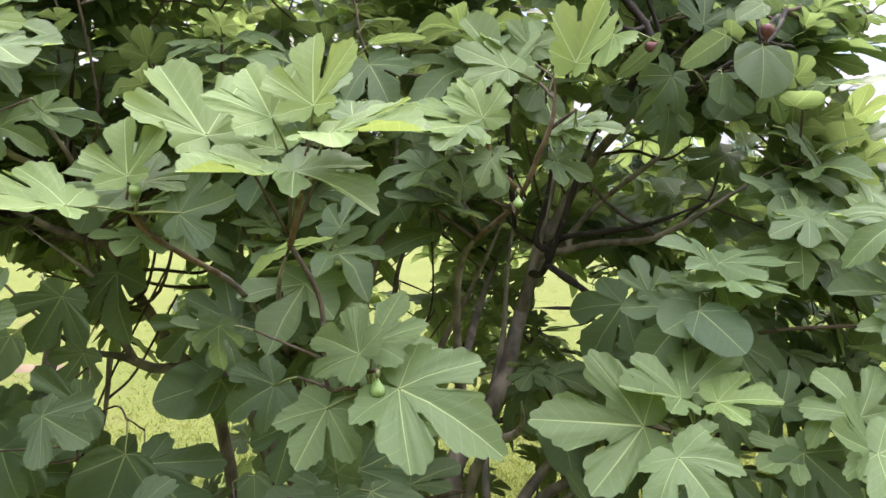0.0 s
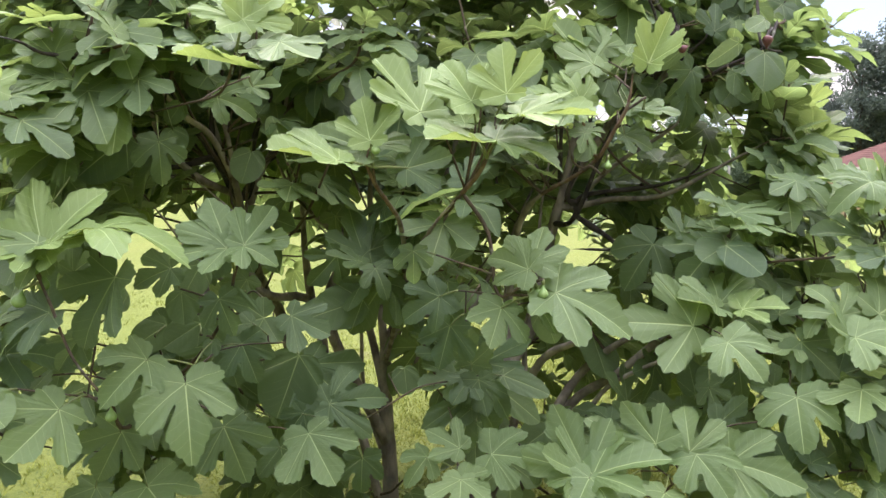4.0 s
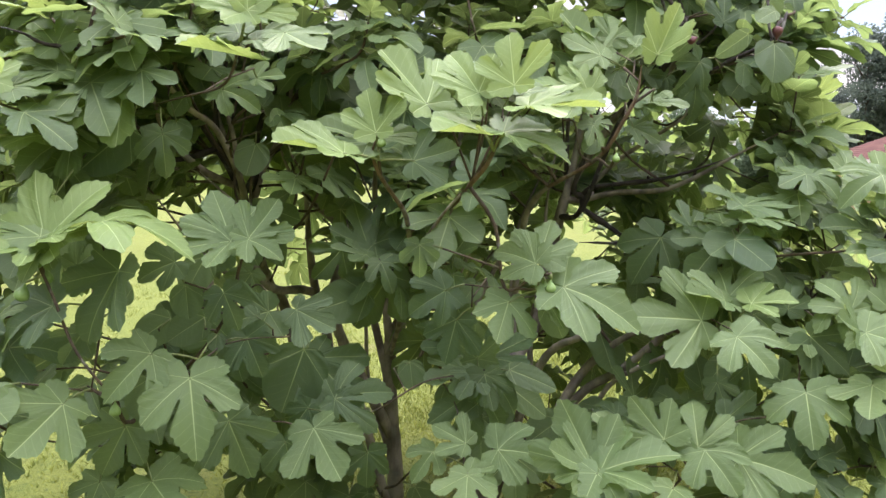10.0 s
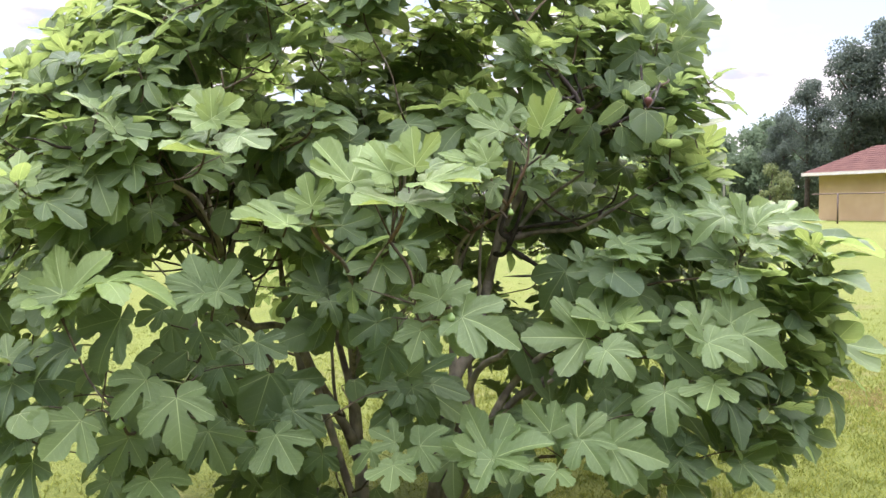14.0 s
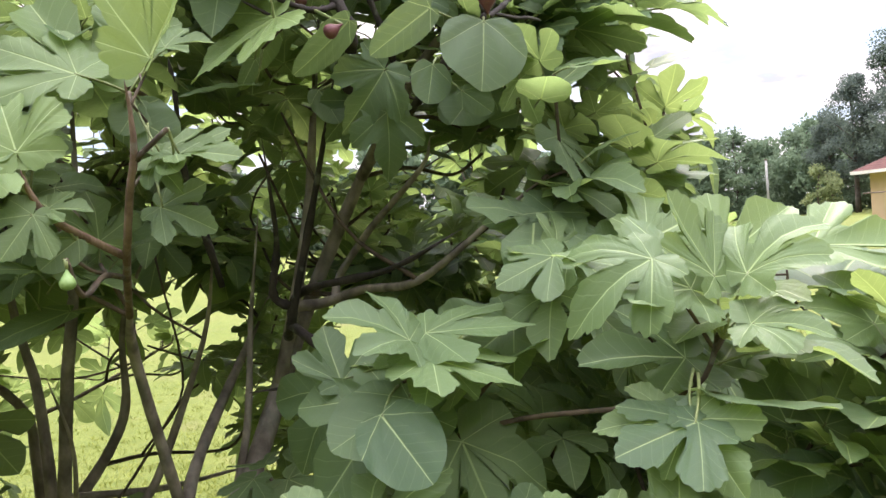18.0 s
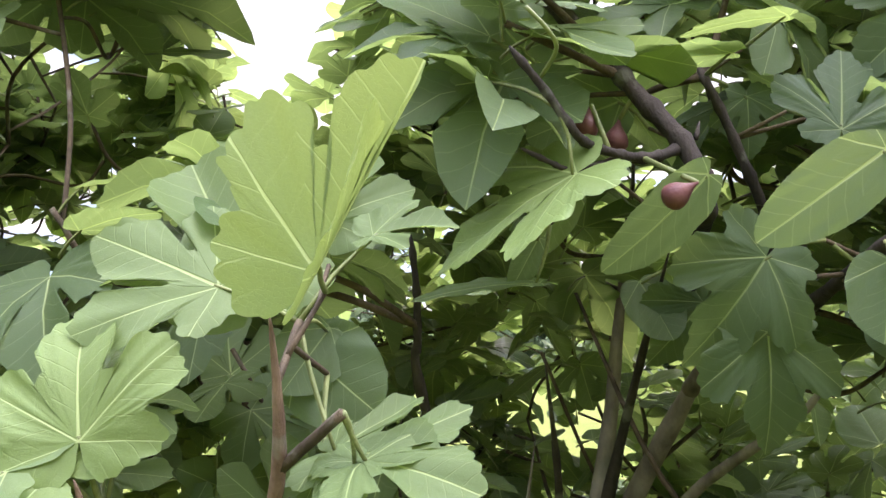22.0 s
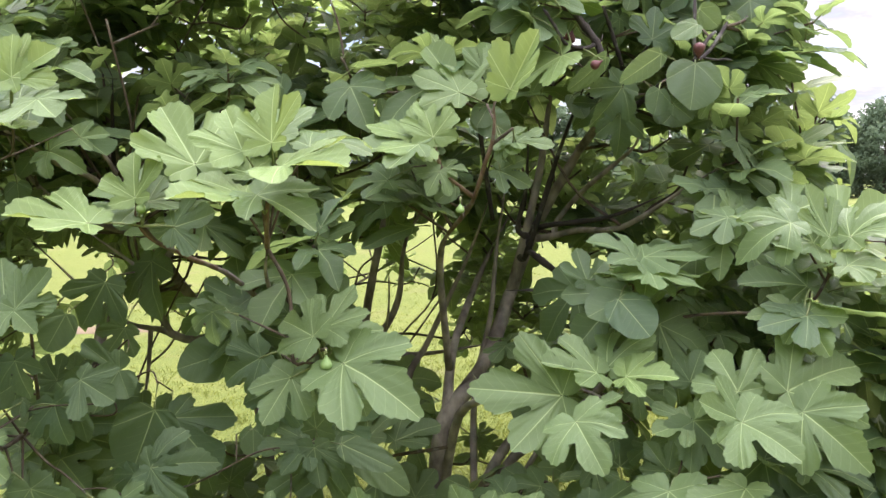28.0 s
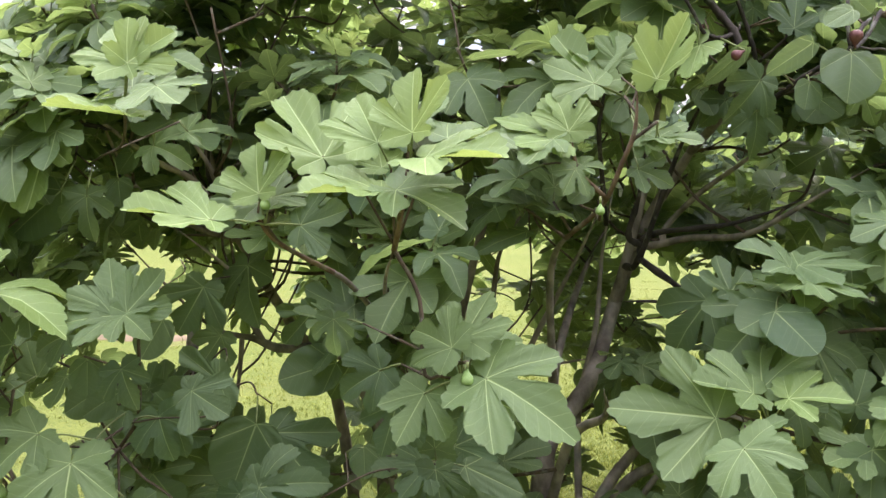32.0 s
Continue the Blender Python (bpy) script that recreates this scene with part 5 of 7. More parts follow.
put_leaf((-0.277, 1.200, 0.813), (-0.222, 1.146, 0.798), (-0.11, -0.66, 0.74), s, 1, 0.35, True)
put_leaf((-0.341, 1.340, 0.816), (-0.388, 1.286, 0.782), (-0.10, -0.84, 0.53), s, 5, 0.2, True)
put_leaf((-0.186, 1.320, 0.834), (-0.162, 1.374, 0.864), (-0.16, -0.76, 0.63), s, 0, 0.3, True)
put_leaf((-0.045, 1.400, 0.773), (-0.005, 1.379, 0.721), (-0.22, -0.82, 0.53), s, 7, 0.1, True)
s = Vector((0.299, 1.300, 0.771))
twig_to(s, Vector((0.000, -0.250, 1.000)).normalized())
put_leaf((0.287, 1.251, 0.841), (0.292, 1.305, 0.953), (-0.38, -0.78, 0.49), s, 0, 0.45, True)
put_leaf((0.389, 1.246, 0.813), (0.508, 1.138, 0.815), (-0.36, -0.65, 0.67), s, 7, 0.5, True)
put_leaf((0.299, 1.240, 0.838), (0.330, 1.132, 0.785), (-0.31, -0.62, 0.72), s, 4, 0.4, True)
put_leaf((0.201, 1.250, 0.864), (0.137, 1.304, 0.951), (-0.33, -0.76, 0.56), s, 2, 0.35, True)
put_leaf((0.231, 1.290, 0.843), (0.272, 1.362, 0.938), (-0.32, -0.72, 0.62), s, 5, 0.3, True)
put_leaf((0.389, 1.280, 0.813), (0.447, 1.334, 0.859), (-0.37, -0.69, 0.62), s, 1, 0.35, True)
put_leaf((0.002, 1.160, 0.831), (-0.057, 1.232, 0.967), (-0.25, -0.73, 0.64), s, 2, 0.4, True)
put_leaf((0.005, 1.130, 0.839), (0.156, 1.094, 0.910), (-0.11, -0.31, 0.94), s, 1, 0.45, True)
put_leaf((-0.006, 1.150, 0.831), (-0.117, 1.114, 0.900), (-0.18, -0.54, 0.82), s, 6, 0.4, True)
put_leaf((-0.006, 1.120, 0.838), (-0.070, 1.030, 0.803), (-0.22, -0.64, 0.74), s, 4, 0.4, True)
put_leaf((0.206, 1.200, 0.763), (0.135, 1.110, 0.755), (-0.30, -0.65, 0.70), s, 3, 0.3, True)
put_leaf((0.110, 1.300, 0.835), (-0.004, 1.300, 0.865), (-0.27, -0.73, 0.62), s, 5, 0.25, True)
put_leaf((0.422, 1.280, 0.750), (0.474, 1.190, 0.716), (-0.33, -0.60, 0.73), s, 0, 0.35, True)
put_leaf((0.122, 1.250, 0.770), (0.137, 1.178, 0.731), (-0.28, -0.71, 0.64), s, 6, 0.3, True)
put_leaf((0.433, 1.400, 0.860), (0.563, 1.379, 0.827), (-0.37, -0.71, 0.59), s, 3, 0.15, True)
s = Vector((0.501, 1.520, 1.074))
twig_to(s, Vector((0.000, -0.250, 1.000)).normalized())
put_leaf((0.483, 1.517, 1.160), (0.487, 1.607, 1.277), (-0.38, -0.73, 0.57), s, 0, 0.25, True)
put_leaf((0.519, 1.460, 1.154), (0.614, 1.406, 1.184), (-0.25, -0.45, 0.86), s, 1, 0.8, True)
put_leaf((0.456, 1.480, 1.157), (0.332, 1.444, 1.198), (-0.24, -0.46, 0.86), s, 13, 0.5, True)
put_leaf((0.377, 1.450, 1.111), (0.179, 1.414, 1.140), (-0.41, -0.84, 0.37), s, 3, 0.25, True)
put_leaf((0.397, 1.300, 1.098), (0.437, 1.192, 1.046), (-0.30, -0.56, 0.77), s, 4, 0.45, True)
put_leaf((0.430, 1.420, 1.087), (0.498, 1.348, 1.087), (-0.30, -0.57, 0.77), s, 6, 0.25, True)
put_leaf((0.549, 1.500, 1.117), (0.621, 1.479, 1.074), (-0.37, -0.67, 0.64), s, 5, 0.15, True)
put_leaf((0.619, 1.550, 1.107), (0.615, 1.522, 1.049), (-0.48, -0.82, 0.32), s, 9, 0.1, True)
put_leaf((0.502, 1.550, 0.980), (0.442, 1.522, 0.924), (-0.44, -0.83, 0.34), s, 8, 0.05, True)
put_leaf((0.597, 1.600, 0.951), (0.595, 1.572, 0.876), (-0.46, -0.82, 0.34), s, 4, 0.05, True)
put_leaf((0.455, 1.500, 0.930), (0.469, 1.472, 0.868), (-0.42, -0.82, 0.40), s, 2, 0.08, True)
s = Vector((0.646, 1.400, 0.940))
twig_to(s, Vector((0.000, -0.250, 1.000)).normalized())
put_leaf((0.587, 1.300, 0.956), (0.544, 1.192, 0.870), (-0.47, -0.72, 0.51), s, 4, 0.4, True)
put_leaf((0.656, 1.400, 1.075), (0.748, 1.365, 0.987), (-0.44, -0.68, 0.59), s, 2, 0.15, True)
put_leaf((0.650, 1.420, 1.071), (0.567, 1.384, 1.049), (-0.41, -0.64, 0.65), s, 6, 0.2, True)
put_leaf((0.724, 1.245, 0.988), (0.655, 1.155, 0.931), (-0.54, -0.72, 0.44), s, 6, 0.4, True)
put_leaf((0.613, 1.450, 0.942), (0.566, 1.471, 0.999), (-0.43, -0.71, 0.56), s, 7, 0.15, True)
put_leaf((0.725, 1.400, 1.164), (0.714, 1.310, 1.108), (-0.37, -0.54, 0.75), s, 0, 0.3, True)
s = Vector((0.813, 1.420, 1.093))
twig_to(s, Vector((0.000, -0.250, 1.000)).normalized())
put_leaf((0.736, 1.360, 1.151), (0.693, 1.414, 1.244), (-0.23, -0.86, 0.46), s, 0, 0.3, True)
put_leaf((0.829, 1.340, 1.160), (0.975, 1.340, 1.244), (-0.28, -0.84, 0.46), s, 0, 0.3, True)
put_leaf((0.723, 1.280, 1.110), (0.795, 1.172, 1.095), (-0.19, -0.68, 0.71), s, 4, 0.4, True)
put_leaf((0.727, 1.300, 1.107), (0.635, 1.264, 1.157), (-0.19, -0.68, 0.70), s, 6, 0.35, True)
put_leaf((0.847, 1.300, 1.128), (0.924, 1.192, 1.071), (-0.28, -0.80, 0.53), s, 7, 0.2, True)
put_leaf((0.840, 1.380, 1.151), (0.850, 1.452, 1.230), (-0.27, -0.81, 0.51), s, 1, 0.25, True)
put_leaf((0.885, 1.420, 1.304), (0.901, 1.330, 1.256), (-0.27, -0.77, 0.58), s, 3, 0.25, True)
put_leaf((0.868, 1.440, 1.295), (0.789, 1.422, 1.319), (-0.24, -0.72, 0.65), s, 5, 0.2, True)
put_leaf((0.679, 1.550, 1.122), (0.708, 1.571, 1.199), (-0.19, -0.87, 0.46), s, 4, 0.1, True)
put_leaf((0.684, 1.400, 1.038), (0.655, 1.372, 0.985), (-0.20, -0.84, 0.50), s, 2, 0.1, True)
s = Vector((1.233, 1.720, 1.044))
twig_to(s, Vector((0.400, -0.300, 0.600)).normalized())
put_leaf((1.216, 1.740, 1.195), (1.471, 1.700, 1.082), (-0.29, -0.59, 0.76), s, 3, 0.1, True)
put_leaf((1.326, 1.800, 1.324), (1.573, 1.760, 1.219), (-0.17, -0.34, 0.93), s, 5, 0, True)
put_leaf((1.275, 1.760, 1.405), (1.649, 1.730, 1.395), (-0.08, -0.15, 0.99), s, 1, 0.1, True)
put_leaf((1.495, 1.800, 0.990), (1.711, 1.770, 0.948), (-0.25, -0.43, 0.87), s, 6, 0.35, True)
put_leaf((1.376, 1.750, 0.976), (1.512, 1.700, 0.887), (-0.40, -0.73, 0.55), s, 4, 0.05, True)
put_leaf((1.220, 1.700, 0.951), (1.279, 1.650, 0.852), (-0.40, -0.80, 0.44), s, 8, 0, True)
put_leaf((1.374, 1.820, 1.096), (1.533, 1.780, 0.999), (-0.33, -0.62, 0.71), s, 2, 0.1, True)
put_leaf((1.131, 1.720, 1.130), (1.255, 1.680, 1.049), (-0.32, -0.69, 0.65), s, 7, 0.15, True)
s = Vector((1.132, 1.660, 0.777))
twig_to(s, Vector((0.400, -0.300, 0.600)).normalized())
put_leaf((1.257, 1.700, 0.781), (1.426, 1.670, 0.729), (-0.32, -0.63, 0.70), s, 0, 0.2, True)
put_leaf((1.249, 1.650, 0.699), (1.380, 1.600, 0.647), (-0.32, -0.62, 0.72), s, 6, 0.1, True)
put_leaf((1.154, 1.700, 0.851), (1.282, 1.720, 0.892), (-0.30, -0.65, 0.70), s, 5, 0.1, True)
put_leaf((0.968, 1.550, 0.900), (1.029, 1.500, 0.832), (-0.31, -0.75, 0.59), s, 2, 0.15, True)
put_leaf((0.936, 1.550, 0.813), (1.035, 1.500, 0.745), (-0.31, -0.77, 0.55), s, 4, 0.05, True)
put_leaf((1.121, 1.600, 0.683), (1.173, 1.550, 0.601), (-0.33, -0.70, 0.63), s, 3, 0.05, True)
put_leaf((0.837, 1.500, 0.958), (0.997, 1.450, 0.853), (-0.28, -0.77, 0.58), s, 7, 0.15, True)
s = Vector((1.152, 1.700, 1.418))
twig_to(s, Vector((0.300, -0.200, 1.000)).normalized())
put_leaf((1.070, 1.720, 1.469), (1.205, 1.750, 1.553), (-0.32, -0.75, 0.58), s, 12, 0.6, True)
put_leaf((1.240, 1.750, 1.480), (1.424, 1.750, 1.477), (-0.24, -0.49, 0.84), s, 13, 0.6, True)
put_leaf((0.951, 1.720, 1.512), (1.101, 1.750, 1.582), (-0.29, -0.77, 0.57), s, 0, 0.5, True)
put_leaf((0.790, 1.680, 1.502), (0.698, 1.660, 1.471), (-0.17, -0.52, 0.84), s, 2, 0.2, True)
put_leaf((1.053, 1.660, 1.425), (0.940, 1.630, 1.378), (-0.27, -0.63, 0.73), s, 6, 0.2, True)
put_leaf((1.049, 1.700, 1.405), (1.181, 1.660, 1.343), (-0.21, -0.49, 0.84), s, 5, 0.2, True)
s = Vector((0.965, 2.080, 2.129))
twig_to(s, Vector((0.300, -0.100, 1.000)).normalized())
put_leaf((1.056, 2.100, 2.292), (1.159, 2.120, 2.399), (-0.34, -0.94, -0.06), s, 4, 0, True)
put_leaf((1.002, 2.080, 2.230), (1.113, 2.060, 2.214), (-0.33, -0.94, 0.04), s, 2, 0, True)
put_leaf((0.971, 2.060, 2.162), (1.075, 2.030, 2.116), (-0.32, -0.94, 0.06), s, 6, 0, True)
put_leaf((0.991, 2.050, 2.045), (1.108, 2.020, 2.011), (-0.33, -0.93, 0.18), s, 7, 0, True)
put_leaf((0.949, 2.000, 1.939), (1.156, 1.960, 1.915), (-0.08, -0.23, 0.97), s, 1, 0, True)
put_leaf((0.945, 2.050, 1.864), (0.995, 2.020, 1.819), (-0.31, -0.94, 0.15), s, 8, 0, True)
put_leaf((0.911, 2.100, 2.278), (0.847, 2.070, 2.217), (-0.30, -0.95, 0.02), s, 3, 0, True)
put_leaf((0.979, 2.100, 2.322), (0.922, 2.120, 2.398), (-0.32, -0.95, 0.01), s, 5, 0, True)
s = Vector((0.840, 2.050, 1.958))
twig_to(s, Vector((0.200, -0.200, 1.000)).normalized())
put_leaf((0.932, 2.050, 2.102), (0.838, 2.020, 2.031), (-0.31, -0.95, 0.08), s, 4, 0, True)
put_leaf((0.864, 2.020, 1.970), (0.758, 1.990, 1.921), (-0.29, -0.95, 0.12), s, 8, 0, True)
put_leaf((0.887, 2.000, 1.907), (0.778, 1.960, 1.837), (-0.30, -0.95, 0.06), s, 9, 0, True)
put_leaf((0.794, 2.050, 2.158), (0.693, 2.020, 2.091), (-0.27, -0.96, 0.05), s, 7, 0, True)
put_leaf((0.780, 2.050, 2.061), (0.686, 2.020, 2.005), (-0.25, -0.93, 0.26), s, 2, 0, True)
put_leaf((0.871, 2.000, 2.032), (0.918, 1.960, 1.945), (-0.30, -0.95, 0.09), s, 8, 0, True)
put_leaf((0.752, 1.980, 1.830), (0.676, 1.940, 1.749), (-0.26, -0.96, 0.09), s, 9, 0, True)
put_leaf((0.843, 2.100, 2.236), (0.787, 2.120, 2.322), (-0.27, -0.94, 0.21), s, 6, 0, True)
# leaves round the lower opening, their shade put in as the darkest leaf tint
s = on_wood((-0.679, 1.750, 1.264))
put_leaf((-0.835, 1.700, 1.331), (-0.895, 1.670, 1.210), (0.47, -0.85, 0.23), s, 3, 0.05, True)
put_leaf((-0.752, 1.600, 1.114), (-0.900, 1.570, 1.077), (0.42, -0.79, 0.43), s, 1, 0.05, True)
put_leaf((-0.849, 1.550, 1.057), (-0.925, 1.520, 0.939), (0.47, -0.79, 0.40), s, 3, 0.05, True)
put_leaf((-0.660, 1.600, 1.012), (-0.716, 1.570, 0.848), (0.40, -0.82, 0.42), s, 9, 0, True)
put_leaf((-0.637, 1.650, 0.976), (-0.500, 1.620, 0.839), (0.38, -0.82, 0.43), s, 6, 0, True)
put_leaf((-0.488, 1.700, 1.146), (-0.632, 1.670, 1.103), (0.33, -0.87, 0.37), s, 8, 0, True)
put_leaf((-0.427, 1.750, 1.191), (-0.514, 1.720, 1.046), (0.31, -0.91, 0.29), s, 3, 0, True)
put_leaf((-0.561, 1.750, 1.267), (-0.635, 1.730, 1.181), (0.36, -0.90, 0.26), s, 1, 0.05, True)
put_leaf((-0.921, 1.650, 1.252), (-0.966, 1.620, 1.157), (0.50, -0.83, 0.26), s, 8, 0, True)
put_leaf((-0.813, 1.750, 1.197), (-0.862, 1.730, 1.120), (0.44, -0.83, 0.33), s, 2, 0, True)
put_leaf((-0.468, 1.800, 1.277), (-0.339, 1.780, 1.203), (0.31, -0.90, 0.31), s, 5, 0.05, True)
# upper front shoots
shoot((-1.239, 1.500, 1.829), (-0.2, -0.3, 1), 5, 0.125, 0.6, True)
shoot((-0.926, 1.550, 1.889), (-0.1, -0.2, 1), 9, 0.125, 0.4, True)
shoot((-1.210, 2.300, 1.639), (-0.1, -0.4, 1), 9, 0.125, 0.1, True)
shoot((-0.882, 2.400, 1.789), (0, -0.4, 1), 9, 0.125, 0.15, True)
shoot((-0.643, 2.400, 1.813), (0, -0.3, 1), 9, 0.125, 0.15, True)
shoot((-0.492, 1.750, 1.897), (0, -0.3, 1), 9, 0.125, 0.2, True)
shoot((-0.197, 1.800, 1.931), (0, -0.3, 1), 9, 0.125, 0.2, True)
shoot((-0.293, 2.200, 1.854), (0, -0.3, 1), 9, 0.125, 0.2, True)
shoot((0.074, 1.800, 1.923), (0, -0.3, 1), 9, 0.125, 0.3, True)
shoot((-0.953, 2.600, 1.574), (0, -0.4, 1), 7, 0.125, 0.05, True)
shoot((-1.309, 1.300, 1.649), (-0.3, -0.3, 1), 9, 0.125, 0.4, True)
shoot((-1.354, 1.300, 1.141), (-0.3, -0.3, 0.8), 9, 0.125, 0.2, True)
shoot((-1.341, 1.300, 0.940), (-0.3, -0.4, 0.6), 9, 0.125, 0.1, True)
shoot((0.860, 2.420, 1.850), (0.2, -0.2, 1), 8, 0.115, 0.2, True)
shoot((0.846, 2.000, 1.946), (0.2, -0.2, 1), 9, 0.125, 0, True)
shoot((0.560, 2.330, 2.080), (0.1, -0.1, 1), 8, 0.115, 0.1, True)
shoot((1.091, 2.000, 2.026), (0.4, -0.1, 1), 7, 0.12, 0.0, True)
shoot((0.925, 2.000, 2.000), (0.3, -0.1, 1), 7, 0.12, 0.0, True)
shoot((0.893, 1.500, 0.984), (0.3, -0.3, 0.8), 8, 0.146, 0.15, True, lean=0.45)
shoot((1.082, 1.500, 0.838), (0.4, -0.3, 0.5), 8, 0.146, 0.05, True, lean=0.45)
shoot((0.907, 1.450, 0.697), (0.3, -0.3, 0.4), 8, 0.146, 0.05, True, lean=0.45)
shoot((0.668, 1.400, 0.708), (0.2, -0.3, 0.4), 8, 0.146, 0.1, True)
shoot((1.285, 1.600, 1.349), (0.3, -0.2, 1), 9, 0.146, 0.45, True, lean=0.45)
shoot((1.011, 1.600, 1.391), (0.2, -0.2, 1), 9, 0.146, 0.5, True, lean=0.45)
shoot((1.400, 1.650, 1.022), (0.6, -0.1, 0.4), 7, 0.146, 0.1, True, lean=0.45)
shoot((1.132, 1.600, 1.199), (0.3, -0.3, 0.7), 8, 0.155, 0.15, True, lean=0.45)
shoot((1.162, 1.600, 0.972), (0.4, -0.3, 0.3), 8, 0.146, 0.0, True, lean=0.45)
shoot((0.973, 2.100, 1.622), (0.3, -0.1, 1), 8, 0.146, 0.5, True)
shoot((1.141, 2.200, 1.701), (0.4, 0, 1), 8, 0.146, 0.5, True)
shoot((0.939, 2.200, 1.708), (0.3, 0, 1), 8, 0.146, 0.5, True)
shoot((0.830, 2.350, 1.640), (0.2, 0, 1), 7, 0.12, 0.5, True)
shoot((1.211, 2.400, 2.347), (0.4, -0.1, 1), 6, 0.12, 0, True)
shoot((1.131, 2.400, 2.120), (0.5, -0.1, 0.8), 6, 0.12, 0, True)
shoot((0.990, 2.400, 2.247), (0.3, -0.1, 1), 6, 0.12, 0, True)
shoot((0.989, 2.300, 1.923), (0.5, -0.2, 0.7), 6, 0.12, 0.05, True)
shoot((0.845, 2.400, 2.443), (0.2, -0.1, 1), 6, 0.12, 0, True)
shoot((0.592, 2.400, 2.465), (0.1, -0.1, 1), 6, 0.12, 0, True)
shoot((1.277, 2.400, 2.549), (0.4, -0.1, 1), 6, 0.12, 0, True)
shoot((0.627, 2.200, 2.207), (0.1, -0.3, 1), 6, 0.129, 0, True)
shoot((0.830, 2.380, 2.040), (0.3, -0.2, 0.8), 6, 0.12, 0.05, True)
shoot((0.660, 2.400, 1.960), (0.2, -0.2, 0.8), 7, 0.12, 0.1, True)
shoot((1.066, 2.400, 2.644), (0.3, -0.1, 1), 6, 0.12, 0, True)
shoot((0.361, 2.500, 2.440), (0, -0.1, 1), 6, 0.12, 0.1, True)
shoot((0.972, 2.500, 2.749), (0.1, 0, 1), 6, 0.12, 0, True)
shoot((0.083, 2.900, 1.039), (0, -0.3, 0.8), 8, 0.086, 0.3, True)
shoot((0.115, 2.700, 0.601), (0, -0.3, 0.8), 8, 0.086, 0.2, True)
shoot((-0.765, 2.500, 0.602), (-0.2, -0.4, 0.8), 9, 0.095, 0.2, True)
shoot((0.366, 2.600, 0.922), (0.2, -0.3, 0.8), 7, 0.086, 0.2, True)
shoot((-0.098, 2.900, 0.700), (0, -0.3, 0.8), 7, 0.077, 0.3, True)
shoot((-0.990, 1.750, 1.003), (-0.2, -0.5, 0.3), 8, 0.146, 0, True)
shoot((-1.067, 1.700, 0.854), (-0.2, -0.5, 0.2), 8, 0.155, 0, True)
shoot((-0.764, 1.750, 0.812), (0, -0.5, 0.2), 8, 0.155, 0, True)
shoot((-0.206, 1.500, 0.976), (0, -0.6, 0.3), 8, 0.138, 0.05, True)
shoot((-0.469, 1.700, 1.242), (0, -0.5, 0.3), 6, 0.129, 0, True)
shoot((0.493, 3.300, 1.623), (0, -0.1, 1), 8, 0.12, 0.4, True)
shoot((0.418, 3.400, 1.520), (0.1, -0.1, 1), 8, 0.12, 0.4, True)
shoot((0.571, 3.200, 1.702), (0.2, -0.1, 1), 8, 0.12, 0.4, True)
shoot((0.465, 3.500, 1.706), (0.2, -0.1, 1), 8, 0.12, 0.4, True)
shoot((0.532, 3.300, 1.508), (0.2, -0.1, 1), 8, 0.12, 0.3, True)
shoot((1.215, 1.600, 1.034), (0.4, -0.3, 0.6), 8, 0.146, 0.1, True, lean=0.45)
shoot((1.273, 1.600, 1.166), (0.5, -0.2, 0.7), 8, 0.146, 0.2, True, lean=0.45)
shoot((1.177, 1.600, 0.844), (0.4, -0.3, 0.5), 8, 0.146, 0.05, True, lean=0.45)
shoot((1.351, 1.600, 1.259), (0.5, -0.1, 0.7), 7, 0.138, 0.3, True, lean=0.45)
shoot((1.099, 1.600, 0.655), (0.4, -0.3, 0.4), 8, 0.146, 0.0, True, lean=0.45)
shoot((1.378, 1.700, 0.910), (0.5, -0.1, 0.5), 7, 0.146, 0.1, True, lean=0.45)


for end, way in ENDS:
    before = len(REST)
    shoot(end, (way + Vector((0, 0, 0.8))).normalized(), 7, 0.16, 0.2)
    if end.y < 1.5:                       # these ends carry the near shoots already
        del REST[before:]


# bare side branches on the boughs
def side_branches(many):
    rs = random.Random(8)
    hosts = [n for n in NODES if 0.012 > n[1] > 0.0055 and 0.8 < n[0].z < 2.1 and n[0].y > 1.65]
    for p, r in rs.sample(hosts, min(many, len(hosts))):
        way = Vector((rs.uniform(-.8, .8), rs.uniform(-.6, .5), rs.uniform(0.25, 1.0))).normalized()
        length = rs.uniform(0.22, 0.5)
        bend = Vector((rs.uniform(-.3, .3), rs.uniform(-.3, .3), 0.25)) * length
        tip = p + way * length + bend
        if any((tip - c).length < q for c, q in CLEAR) or (tip.x > 0.0 and tip.y < 2.4) or p.y < 1.8:
            continue
        path = curve_points([p, p + way * 0.5 * length + Vector((0, 0, -0.03)), tip], 5)
        TWIGS.append((path, [0.62 * r + (0.0032 - 0.62 * r) * i / (len(path) - 1) for i in range(len(path))]))
        NODES.extend((q, 0.0045) for q in path[3:])


side_branches(50)


